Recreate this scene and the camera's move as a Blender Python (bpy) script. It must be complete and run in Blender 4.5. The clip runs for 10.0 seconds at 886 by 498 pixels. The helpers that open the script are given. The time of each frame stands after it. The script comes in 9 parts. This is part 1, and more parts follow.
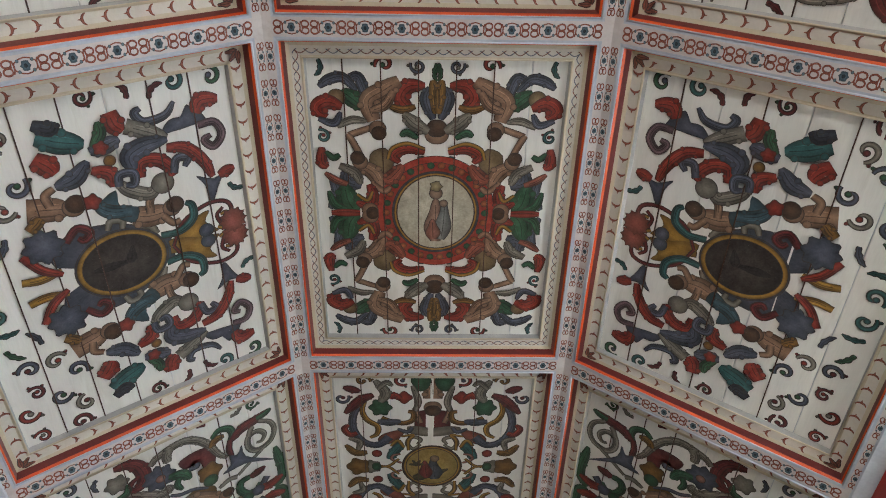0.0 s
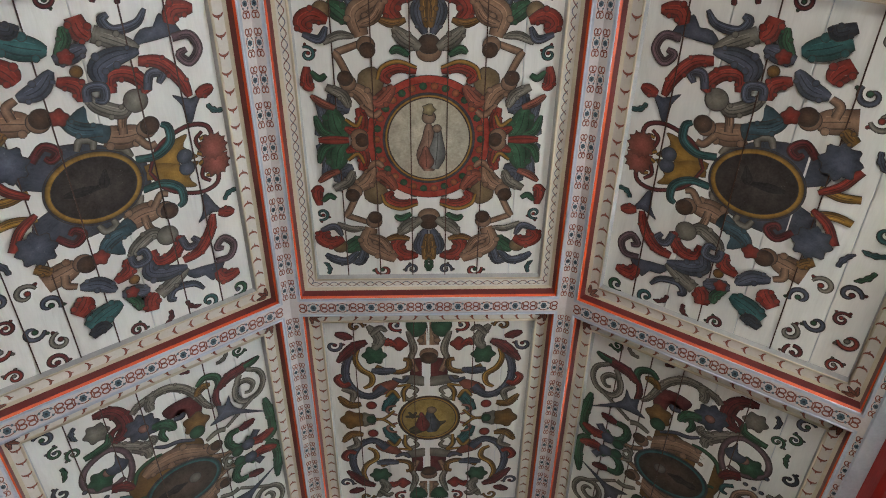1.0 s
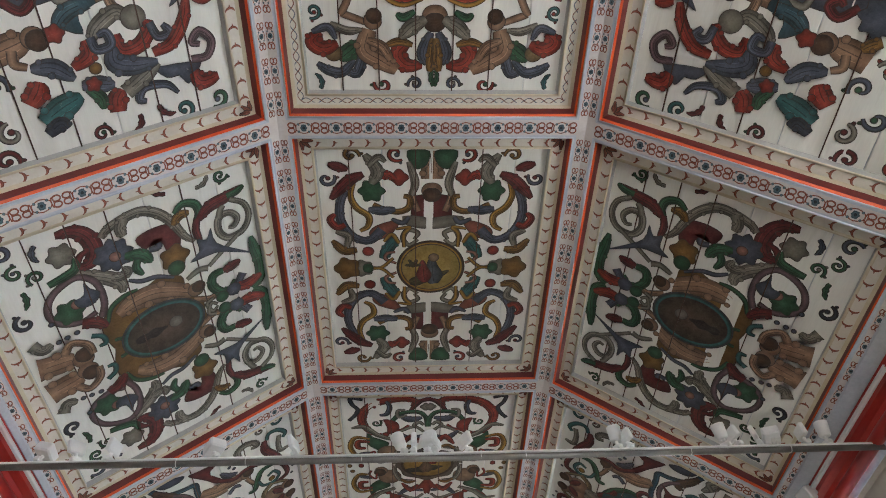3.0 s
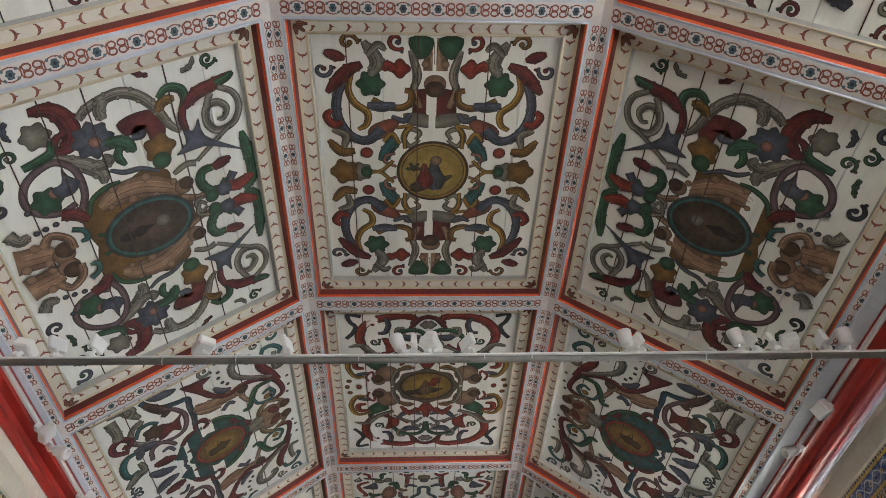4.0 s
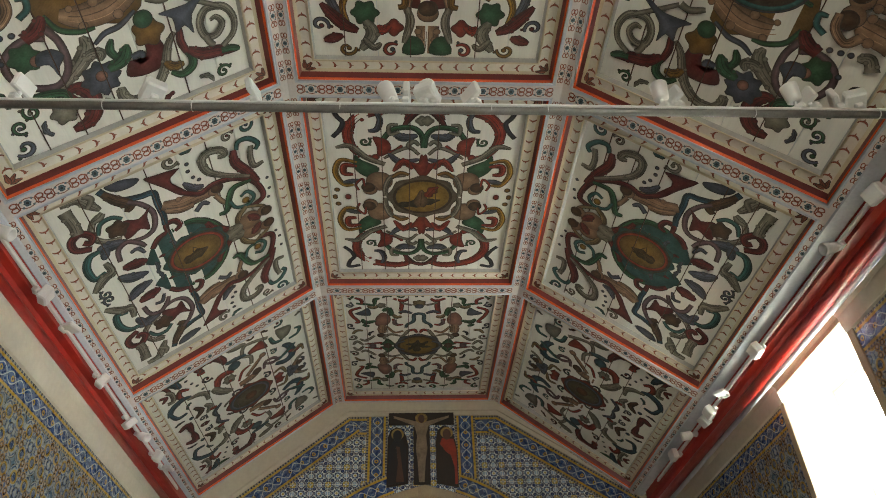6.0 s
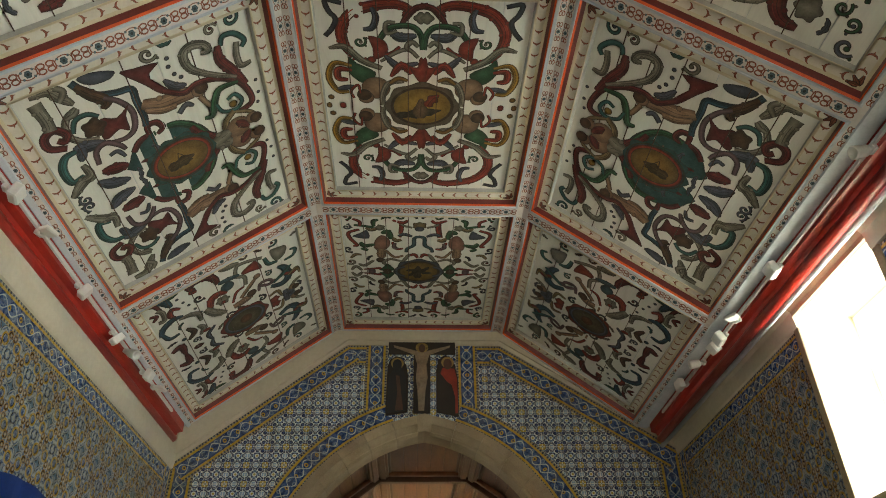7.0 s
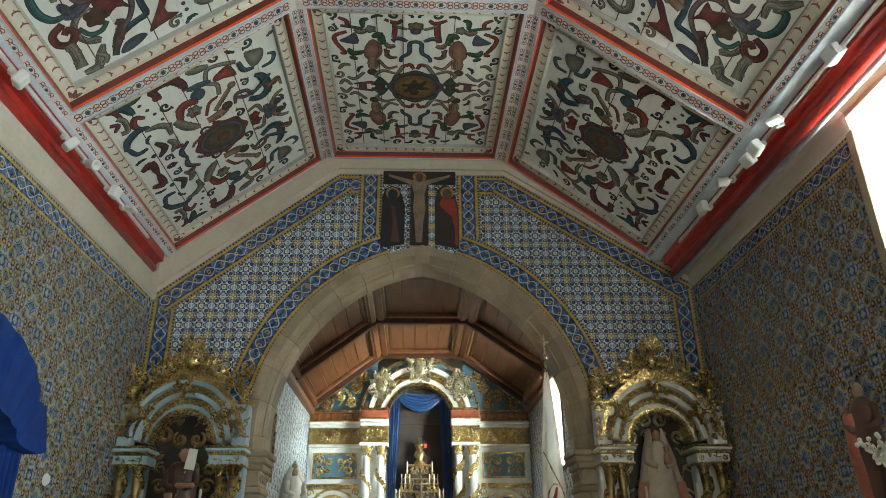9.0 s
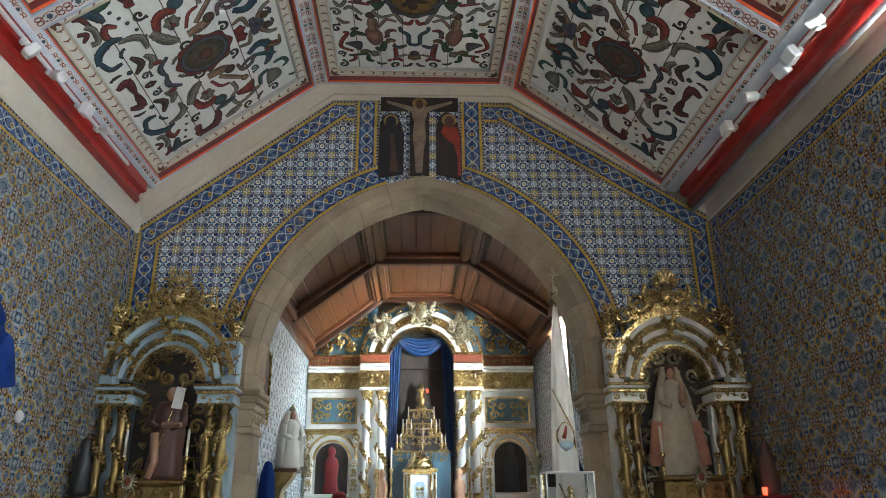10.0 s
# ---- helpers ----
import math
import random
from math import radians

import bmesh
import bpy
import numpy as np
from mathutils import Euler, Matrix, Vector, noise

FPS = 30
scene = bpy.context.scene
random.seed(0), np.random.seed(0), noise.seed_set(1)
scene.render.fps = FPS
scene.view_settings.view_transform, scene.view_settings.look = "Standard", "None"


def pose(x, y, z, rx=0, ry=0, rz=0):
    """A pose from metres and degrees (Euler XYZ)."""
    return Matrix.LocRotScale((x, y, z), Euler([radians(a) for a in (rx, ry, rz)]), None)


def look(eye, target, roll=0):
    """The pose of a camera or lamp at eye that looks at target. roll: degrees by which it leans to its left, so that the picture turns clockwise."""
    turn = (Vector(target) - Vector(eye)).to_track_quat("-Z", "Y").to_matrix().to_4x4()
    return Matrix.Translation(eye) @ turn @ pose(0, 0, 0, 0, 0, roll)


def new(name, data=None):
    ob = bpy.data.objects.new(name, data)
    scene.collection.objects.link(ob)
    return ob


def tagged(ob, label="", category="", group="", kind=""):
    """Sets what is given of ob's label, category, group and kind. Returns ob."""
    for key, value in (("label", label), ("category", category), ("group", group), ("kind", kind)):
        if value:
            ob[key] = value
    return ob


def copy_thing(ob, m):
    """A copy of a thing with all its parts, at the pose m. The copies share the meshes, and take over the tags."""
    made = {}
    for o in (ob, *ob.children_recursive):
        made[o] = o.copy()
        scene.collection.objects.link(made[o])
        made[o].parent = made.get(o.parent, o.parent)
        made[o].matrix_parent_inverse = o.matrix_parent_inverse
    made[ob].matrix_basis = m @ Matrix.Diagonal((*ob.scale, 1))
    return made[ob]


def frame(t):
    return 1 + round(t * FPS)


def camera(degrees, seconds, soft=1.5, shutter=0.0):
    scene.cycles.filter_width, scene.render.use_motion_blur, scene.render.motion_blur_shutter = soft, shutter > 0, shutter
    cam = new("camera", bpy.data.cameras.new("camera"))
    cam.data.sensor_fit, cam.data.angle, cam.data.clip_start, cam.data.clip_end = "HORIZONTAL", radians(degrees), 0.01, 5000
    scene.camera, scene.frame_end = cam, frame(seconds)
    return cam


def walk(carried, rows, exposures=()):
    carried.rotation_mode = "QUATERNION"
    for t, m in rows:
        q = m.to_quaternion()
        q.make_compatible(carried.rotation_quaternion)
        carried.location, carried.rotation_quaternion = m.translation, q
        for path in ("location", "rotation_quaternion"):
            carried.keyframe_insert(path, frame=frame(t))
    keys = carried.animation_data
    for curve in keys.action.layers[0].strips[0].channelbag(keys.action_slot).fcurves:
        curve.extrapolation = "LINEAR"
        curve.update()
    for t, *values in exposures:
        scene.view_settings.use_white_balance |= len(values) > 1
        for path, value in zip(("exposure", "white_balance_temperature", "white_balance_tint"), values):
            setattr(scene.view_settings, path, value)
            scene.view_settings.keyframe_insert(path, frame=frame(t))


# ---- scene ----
# A painted coffered church ceiling, then the tiled chancel arch with gilded altars.
cam = camera(64.3, 10.0, 1.0)
PATH = [
    (0, (-0.074, -4.836, 1.425), (-0.029, -3.766, 3.114), -1.6),
    (0.5, (-0.061, -4.487, 1.425), (0.004, -3.411, 3.11), -2.8),
    (1, (-0.086, -4.2, 1.43), (-0.02, -3.108, 3.105), -3.4),
    (1.5, (-0.184, -3.874, 1.448), (-0.119, -2.751, 3.102), -3.2),
    (2, (-0.255, -3.597, 1.416), (-0.16, -2.456, 3.056), -4.4),
    (2.5, (-0.234, -3.273, 1.42), (-0.128, -2.089, 3.028), -4.7),
    (3.8, (-0.237, -2.425, 1.366), (-0.145, -1.118, 2.877), -3.1),
    (4, (-0.247, -2.308, 1.368), (-0.146, -0.981, 2.861), -3.3),
    (4.5, (-0.23, -2.018, 1.368), (-0.136, -0.633, 2.808), -3.2),
    (5, (-0.249, -1.671, 1.339), (-0.159, -0.224, 2.717), -2.6),
    (5.5, (-0.236, -1.366, 1.321), (-0.133, 0.144, 2.629), -2.6),
    (5.7, (-0.228, -1.241, 1.347), (-0.114, 0.292, 2.626), -2.9),
    (6.8, (-0.094, -0.552, 1.278), (-0.017, 1.071, 2.444), -0.5),
    (7, (-0.063, -0.469, 1.265), (0.017, 1.176, 2.4), -0.9),
    (7.5, (-0.018, -0.154, 1.26), (0.066, 1.534, 2.329), -0.9),
    (8, (0.01, 0.096, 1.226), (0.089, 1.827, 2.225), -0.9),
    (8.5, (-0.014, 0.406, 1.188), (0.06, 2.188, 2.092), -0.7),
    (9, (-0.004, 0.693, 1.17), (0.079, 2.518, 1.983), -0.6),
    (9.5, (0.029, 1.038, 1.174), (0.113, 2.889, 1.926), -0.7),
    (10, (0.026, 1.373, 1.108), (0.104, 3.246, 1.803), -0.6),
]
walk(cam, [(t, look(eye, target, roll)) for t, eye, target, roll in PATH],
     [(0, 1.04, 6250, 10), (2.5, 1.06, 6250, 10), (4.0, 1.13, 6450, 9), (5.5, 1.15, 6900, 4), (7.0, 0.97, 7650, -3), (8.0, 1.06, 7500, -5), (9.0, 1.30, 6350, -6), (10.0, 1.45, 5950, 4)])

# ---- light ----
SUN_DIR = Vector((0.80, -0.25, 0.62)).normalized()
world = bpy.data.worlds.new("world")
scene.world = world
world.use_nodes = True
wt = world.node_tree
sky = wt.nodes.new("ShaderNodeTexSky")
sky.sky_type = "NISHITA"
sky.sun_disc = False
sky.sun_elevation = math.asin(SUN_DIR.z)
sky.sun_rotation = math.atan2(SUN_DIR.x, SUN_DIR.y)
wt.links.new(sky.outputs[0], wt.nodes["Background"].inputs[0])
wt.nodes["Background"].inputs[1].default_value = 0.12


def lamp_area(name, eye, target, sx, sy, watts, colour):
    d = bpy.data.lights.new(name, "AREA")
    d.shape, d.size, d.size_y, d.energy, d.color = "RECTANGLE", sx, sy, watts, colour
    ob = new(name, d)
    ob.matrix_world = look(eye, target)
    return ob


# ---- plan, metres ----
XL, XR = -3.64, 4.05          # nave side walls
YW, YB = 10.14, -10.2         # chancel-arch wall and rear wall
RIB, HZ = 1.335, 6.85         # half width of the flat strip, height of its ribs
EX, EZ = 3.47, 5.21           # lower edge of the slopes
BAY = 3.38
THETA = math.atan2(HZ - EZ, EX - RIB)
WIN = (4.58, 6.04, 2.96, 4.92)
WIN_REAR = (-2.30, -0.80, 2.90, 4.83)
CX = 0.12                     # middle of the arch wall
TILE = 0.14

# daylight in the window openings, and from an unseen, assumed doorway at the rear
SKY_GLOW = 8.0
SKYLIGHT, SUNLIT, DAY = (0.82, 0.92, 1.0), (1.0, 0.975, 0.93), (0.80, 0.91, 1.0)
# diffuse daylight standing in each window opening, sky from above it and light thrown up from the ground outside
lamp_area("window_daylight", (XR + 0.74, 5.31, 3.94), (-2.0, 5.31, 4.6), 1.40, 1.90, 80, DAY)
lamp_area("window_sky", (XR + 2.0, 5.0, 7.4), (1.2, 5.3, 0.0), 3.6, 3.0, 5200, SKYLIGHT)
lamp_area("window_ground_bounce", (XR + 2.8, 3.9, 1.5), (-0.8, 7.0, 6.9), 3.4, 2.0, 260, SUNLIT)
lamp_area("rear_window_daylight", (XR + 0.74, -1.55, 3.86), (-2.0, -1.55, 4.6), 1.40, 1.90, 60, DAY)
lamp_area("rear_window_sky", (XR + 2.0, -1.5, 7.4), (1.2, -1.2, 0.0), 3.6, 3.0, 2500, SKYLIGHT)
lamp_area("rear_window_ground_bounce", (XR + 2.8, -1.9, 1.5), (-0.8, -0.2, 6.9), 3.4, 2.0, 160, SUNLIT)
# added fill from the unseen rear end, brightens the arch wall
lamp_area("doorway_daylight", (CX, YB + 0.1, 1.9), (CX, 10, 4.0), 2.4, 3.2, 130, (1.0, 0.98, 0.95))
lamp_area("chancel_window_daylight", (2.72 + 1.9, 12.7, 4.9), (0.5, 17.0, 2.8), 2.6, 2.6, 1500, SKYLIGHT)
lamp_area("chancel_ground_bounce", (2.72 + 2.2, 12.5, 2.5), (0.2, 16.9, 5.0), 2.4, 1.8, 1900, SUNLIT)



# ---- node helpers ----
class Val:
    """A number socket with arithmetic, for patterns."""
    def __init__(self, nt, s):
        self.nt, self.s = nt, s

    def op(self, kind, other=None, third=None):
        n = self.nt.nodes.new("ShaderNodeMath")
        n.operation = kind
        for i, a in enumerate((self, other, third)):
            if a is None:
                continue
            if isinstance(a, Val):
                self.nt.links.new(a.s, n.inputs[i])
            else:
                n.inputs[i].default_value = a
        return Val(self.nt, n.outputs[0])

    def __add__(self, o): return self.op("ADD", o)
    def __sub__(self, o): return self.op("SUBTRACT", o)
    def __mul__(self, o): return self.op("MULTIPLY", o)
    def __truediv__(self, o): return self.op("DIVIDE", o)
    def absolute(self): return self.op("ABSOLUTE")
    def sin(self): return self.op("SINE")
    def frac(self): return self.op("FRACT")
    def sqrt(self): return self.op("SQRT")
    def low(self, o): return self.op("MINIMUM", o)
    def high(self, o): return self.op("MAXIMUM", o)

    def below(self, edge, soft=0.02):
        """1 under edge, 0 over it, with a soft step."""
        n = self.nt.nodes.new("ShaderNodeMapRange")
        n.interpolation_type = "SMOOTHSTEP"
        self.nt.links.new(self.s, n.inputs[0])
        n.inputs[1].default_value, n.inputs[2].default_value = edge - soft, edge + soft
        n.inputs[3].default_value, n.inputs[4].default_value = 1.0, 0.0
        return Val(self.nt, n.outputs[0])


def dist(s, t, x, y):
    a, b = s - x, t - y
    return (a * a + b * b).sqrt()


def mix(nt, fac, a, b, kind="MIX"):
    n = nt.nodes.new("ShaderNodeMix")
    n.data_type, n.blend_type = "RGBA", kind
    for sock, v in ((n.inputs[0], fac), (n.inputs[6], a), (n.inputs[7], b)):
        if isinstance(v, Val):
            nt.links.new(v.s, sock)
        elif isinstance(v, bpy.types.NodeSocket):
            nt.links.new(v, sock)
        elif isinstance(v, (int, float)):
            sock.default_value = v
        else:
            sock.default_value = (*v, 1.0)
    return n.outputs[2]


def noise_tex(nt, scale, detail=4.0, rough=0.55, vec=None, dist_=0.0):
    n = nt.nodes.new("ShaderNodeTexNoise")
    n.inputs["Scale"].default_value, n.inputs["Detail"].default_value = scale, detail
    n.inputs["Roughness"].default_value, n.inputs["Distortion"].default_value = rough, dist_
    if vec is not None:
        nt.links.new(vec, n.inputs["Vector"])
    return n


def coords(nt, kind="Object", scale=(1, 1, 1)):
    tc = nt.nodes.new("ShaderNodeTexCoord")
    mp = nt.nodes.new("ShaderNodeMapping")
    mp.inputs["Scale"].default_value = scale
    nt.links.new(tc.outputs[kind], mp.inputs["Vector"])
    return mp.outputs[0]


def material(name, rough=0.6, metal=0.0, spec=0.5):
    m = bpy.data.materials.new(name)
    m.use_nodes = True
    nt = m.node_tree
    b = nt.nodes["Principled BSDF"]
    b.inputs["Roughness"].default_value = rough
    b.inputs["Metallic"].default_value = metal
    b.inputs["Specular IOR Level"].default_value = spec
    return m, nt, b


def bump(nt, b, height, strength=0.3, distance=0.01):
    n = nt.nodes.new("ShaderNodeBump")
    n.inputs["Strength"].default_value, n.inputs["Distance"].default_value = strength, distance
    nt.links.new(height, n.inputs["Height"])
    nt.links.new(n.outputs[0], b.inputs["Normal"])


def rough_by(nt, b, fac, lo, hi):
    n = nt.nodes.new("ShaderNodeMapRange")
    nt.links.new(fac, n.inputs[0])
    n.inputs[3].default_value, n.inputs[4].default_value = lo, hi
    nt.links.new(n.outputs[0], b.inputs["Roughness"])


def mottled(name, c1, c2, rough=0.6, metal=0.0, big=2.0, small=30.0, bumps=0.25, stretch=(1, 1, 1), stain=None, stain_amt=0.35, spec=0.5):
    """Two colours mixed at two scales, with fine relief."""
    m, nt, b = material(name, rough, metal, spec)
    vec = coords(nt, "Object", stretch)
    n1, n2 = noise_tex(nt, big, 5, 0.6, vec), noise_tex(nt, small, 4, 0.6, vec)
    fac = (Val(nt, n1.outputs[0]) - 0.5) * 2.2 + (Val(nt, n2.outputs[0]) - 0.5) * 1.2 + 0.5
    col = mix(nt, fac.low(1.0).high(0.0), c1, c2)
    if stain:
        n3 = noise_tex(nt, big * 0.7, 8, 0.7, vec, 0.6)
        info = nt.nodes.new("ShaderNodeObjectInfo")
        if name == "granite":
            col = mix(nt, Val(nt, info.outputs["Random"]) * 0.5, col, (0.20, 0.16, 0.12))
        f = Val(nt, n3.outputs[0]).below(0.42, 0.06) * stain_amt
        col = mix(nt, f, col, stain)
    nt.links.new(col, b.inputs["Base Color"])
    rough_by(nt, b, n2.outputs[0], max(rough - 0.12, 0.03), min(rough + 0.15, 1))
    if bumps:
        bump(nt, b, n2.outputs[0], bumps, 0.004)
    return m


def pigment_material(name, rough=0.55, worn=0.25):
    """Paint whose colour is stored on the strokes, worn and brushed."""
    m, nt, b = material(name, rough, 0.0, 0.25)
    at = nt.nodes.new("ShaderNodeAttribute")
    at.attribute_name = "pigment"
    vec = coords(nt, "Object")
    n1, n2 = noise_tex(nt, 9, 5, 0.65, vec), noise_tex(nt, 70, 3, 0.6, vec)
    f = (Val(nt, n1.outputs[0]) - 0.5) * 1.6 + (Val(nt, n2.outputs[0]) - 0.5) * 0.8 + 0.5
    dark = mix(nt, 1.0, at.outputs["Color"], (0.45, 0.43, 0.42), "MULTIPLY")
    light = mix(nt, 0.05, at.outputs["Color"], (0.75, 0.72, 0.65))
    col = mix(nt, f.low(1.0).high(0.0), dark, light)
    flake = noise_tex(nt, 26, 7, 0.75, vec, 0.8)
    col = mix(nt, Val(nt, flake.outputs[0]).below(0.33, 0.03) * worn, col, (0.60, 0.58, 0.54))
    nt.links.new(col, b.inputs["Base Color"])
    rough_by(nt, b, n2.outputs[0], rough - 0.12, rough + 0.15)
    bump(nt, b, n2.outputs[0], 0.15, 0.002)
    return m


# ---- materials ----
M_BOARD = mottled("limewashed_boards", (0.86, 0.85, 0.80), (0.75, 0.74, 0.70), 0.38, big=1.6, small=22, stretch=(3, 0.35, 3), stain=(0.50, 0.46, 0.40), stain_amt=0.25)
M_PIGMENT = pigment_material("tempera_paint")
M_RIB = mottled("rib_pale_paint", (0.74, 0.69, 0.68), (0.62, 0.56, 0.55), 0.5, big=3, small=40, stain=(0.50, 0.42, 0.38))
M_RIBEDGE = mottled("rib_grey_blue_paint", (0.62, 0.65, 0.72), (0.46, 0.49, 0.56), 0.5, big=3, small=40)
M_ORANGE = mottled("vermilion_moulding", (0.84, 0.12, 0.018), (0.66, 0.075, 0.014), 0.4, big=2, small=50)
# oxblood paint and the shade of the coffer step in one dark colour
M_DARKRED = mottled("oxblood_recess_shade", (0.20, 0.028, 0.025), (0.12, 0.018, 0.018), 0.4, big=2, small=50)
M_CREAM = mottled("cream_moulding", (0.70, 0.62, 0.46), (0.58, 0.50, 0.36), 0.5, big=2, small=40)
M_GREYMOULD = mottled("grey_bead_moulding", (0.50, 0.50, 0.48), (0.36, 0.36, 0.35), 0.45, big=2, small=40)
M_BORDER = mottled("off_white_border", (0.78, 0.74, 0.66), (0.68, 0.63, 0.55), 0.5, big=2, small=40, stain=(0.55, 0.48, 0.40))
M_RAIL = mottled("red_painted_beam", (0.46, 0.028, 0.018), (0.30, 0.018, 0.014), 0.35, big=1.5, small=30, stretch=(3, 0.4, 3))
M_PLASTER = mottled("white_plaster", (0.62, 0.56, 0.46), (0.52, 0.46, 0.37), 0.8, big=0.9, small=18, stain=(0.48, 0.45, 0.40), bumps=0.35)
M_FLOOR = mottled("stone_floor_slab", (0.52, 0.46, 0.38), (0.42, 0.37, 0.31), 0.45, big=1, small=14)
M_STONE = mottled("granite", (0.46, 0.36, 0.24), (0.28, 0.205, 0.13), 0.75, big=2.4, small=60, stain=(0.24, 0.20, 0.16), bumps=0.6)
M_WOOD = mottled("varnished_chestnut", (0.17, 0.064, 0.022), (0.085, 0.030, 0.011), 0.38, big=2.0, small=18, stretch=(6, 0.6, 6))
M_WOODDARK = mottled("dark_chestnut", (0.06, 0.022, 0.010), (0.035, 0.013, 0.006), 0.4, big=2.0, small=18, stretch=(1, 3, 3))
# gilding: dark tone and stain patches also stand for shade in carved crevices
M_GOLD = mottled("burnished_gilding", (0.72, 0.55, 0.25), (0.28, 0.19, 0.07), 0.26, 1.0, big=4, small=35, bumps=0.5, stain=(0.16, 0.08, 0.03), stain_amt=0.7)
M_GOLDDARK = mottled("tarnished_gilding", (0.42, 0.30, 0.12), (0.20, 0.13, 0.05), 0.35, 0.85, big=4, small=35, bumps=0.5, stain=(0.08, 0.05, 0.03), stain_amt=0.7)
M_SILVERGILT = mottled("silvery_gilding", (0.62, 0.58, 0.42), (0.34, 0.30, 0.17), 0.28, 0.9, big=5, small=30, bumps=0.5, stain=(0.10, 0.08, 0.04), stain_amt=0.7)
M_WHITE = mottled("white_lacquer", (0.76, 0.76, 0.74), (0.64, 0.64, 0.62), 0.35, big=3, small=40, stain=(0.50, 0.46, 0.38), stain_amt=0.3)
M_TEALGROUND = mottled("dark_teal_lacquer", (0.10, 0.19, 0.25), (0.06, 0.12, 0.17), 0.4, big=3, small=40)
M_PALEBLUE = mottled("pale_blue_lacquer", (0.42, 0.53, 0.62), (0.30, 0.42, 0.52), 0.4, big=3, small=40)
M_MARBLERED = mottled("red_marbled_lacquer", (0.20, 0.038, 0.024), (0.30, 0.10, 0.05), 0.3, big=9, small=60)
M_DRAPE = mottled("royal_blue_velvet", (0.012, 0.045, 0.22), (0.008, 0.025, 0.13), 0.85, big=4, small=120, bumps=0.4, spec=0.2)
M_DRAPESATIN = mottled("blue_satin", (0.015, 0.06, 0.20), (0.010, 0.035, 0.12), 0.35, big=3, small=60)
# shade of the niches and upper throne tiers, put into a dark brown
M_SHADE = mottled("niche_shade_colour", (0.045, 0.032, 0.024), (0.022, 0.017, 0.014), 0.6, big=3, small=30)
M_WHITEMETAL = mottled("white_enamelled_metal", (0.80, 0.80, 0.80), (0.72, 0.72, 0.72), 0.35, big=4, small=60, bumps=0.1)
M_STEEL = mottled("grey_painted_steel", (0.26, 0.25, 0.24), (0.17, 0.16, 0.155), 0.45, 0.3, big=6, small=80)
M_WAX = mottled("candle_wax", (0.80, 0.77, 0.66), (0.74, 0.70, 0.58), 0.45, big=8, small=60, bumps=0.1)
M_LINEN = mottled("white_linen", (0.76, 0.74, 0.68), (0.66, 0.63, 0.57), 0.85, big=5, small=140, bumps=0.4)
M_GOWN = mottled("ivory_brocade", (0.50, 0.43, 0.33), (0.38, 0.31, 0.23), 0.75, big=9, small=90)
M_ROSE = mottled("rose_brocade", (0.50, 0.24, 0.17), (0.40, 0.16, 0.11), 0.7, big=9, small=90)
M_FLESH = mottled("polychrome_carving", (0.44, 0.26, 0.17), (0.34, 0.19, 0.12), 0.5, big=6, small=50)
M_BROWNROBE = mottled("brown_polychrome", (0.11, 0.05, 0.035), (0.06, 0.028, 0.022), 0.5, big=5, small=50)
M_REDCLOTH = mottled("crimson_cloth", (0.18, 0.012, 0.014), (0.10, 0.008, 0.010), 0.8, big=5, small=90)
M_BLACK = mottled("black_iron", (0.025, 0.024, 0.024), (0.015, 0.015, 0.015), 0.5, big=5, small=60)
M_PAINTINGDARK = mottled("dark_oil_ground", (0.018, 0.013, 0.011), (0.032, 0.021, 0.015), 0.6, big=3, small=40)
M_WINFRAME = mottled("white_window_paint", (0.80, 0.79, 0.75), (0.72, 0.70, 0.66), 0.45, big=3, small=40)


def tile_material(name, pattern, tone=0.50):
    """Tin-glazed tile; pattern(nt, u, v) gives the colour from tile units."""
    m, nt, b = material(name, 0.22)
    uv = nt.nodes.new("ShaderNodeUVMap")
    uv.uv_map = "tiles"
    wob = noise_tex(nt, 2.3, 3, 0.6, uv.outputs[0])
    sep = nt.nodes.new("ShaderNodeSeparateXYZ")
    nt.links.new(uv.outputs[0], sep.inputs[0])
    w = (Val(nt, wob.outputs[0]) - 0.5) * 0.10
    col = pattern(nt, Val(nt, sep.outputs[0]) + w, Val(nt, sep.outputs[1]) - w)
    geo = nt.nodes.new("ShaderNodeNewGeometry")
    info = nt.nodes.new("ShaderNodeObjectInfo")
    tint = (Val(nt, geo.outputs["Random Per Island"]) + Val(nt, info.outputs["Random"])).frac() * 0.26 + tone
    rgb = nt.nodes.new("ShaderNodeCombineColor")
    for i in range(3):
        nt.links.new(tint.s, rgb.inputs[i])
    col = mix(nt, 1.0, col, rgb.outputs[0], "MULTIPLY")
    big = noise_tex(nt, 0.22, 6, 0.65, uv.outputs[0])
    col = mix(nt, Val(nt, big.outputs[0]).below(0.42, 0.10) * 0.25, col, (0.20, 0.16, 0.10))
    chip = noise_tex(nt, 1.1, 8, 0.75, uv.outputs[0], 0.5)
    col = mix(nt, Val(nt, chip.outputs[0]).below(0.27, 0.015), col, (0.36, 0.28, 0.20))
    nt.links.new(col, b.inputs["Base Color"])
    rough_by(nt, b, wob.outputs[0], 0.14, 0.42)
    bump(nt, b, wob.outputs[0], 0.25, 0.006)
    return m


WHITE_G, BLUE_D, BLUE_M, BLUE_L = (0.74, 0.77, 0.76), (0.012, 0.024, 0.10), (0.05, 0.11, 0.29), (0.22, 0.36, 0.54)
YELLOW, OCHRE_D, GREENISH = (0.58, 0.36, 0.05), (0.26, 0.12, 0.02), (0.26, 0.28, 0.17)


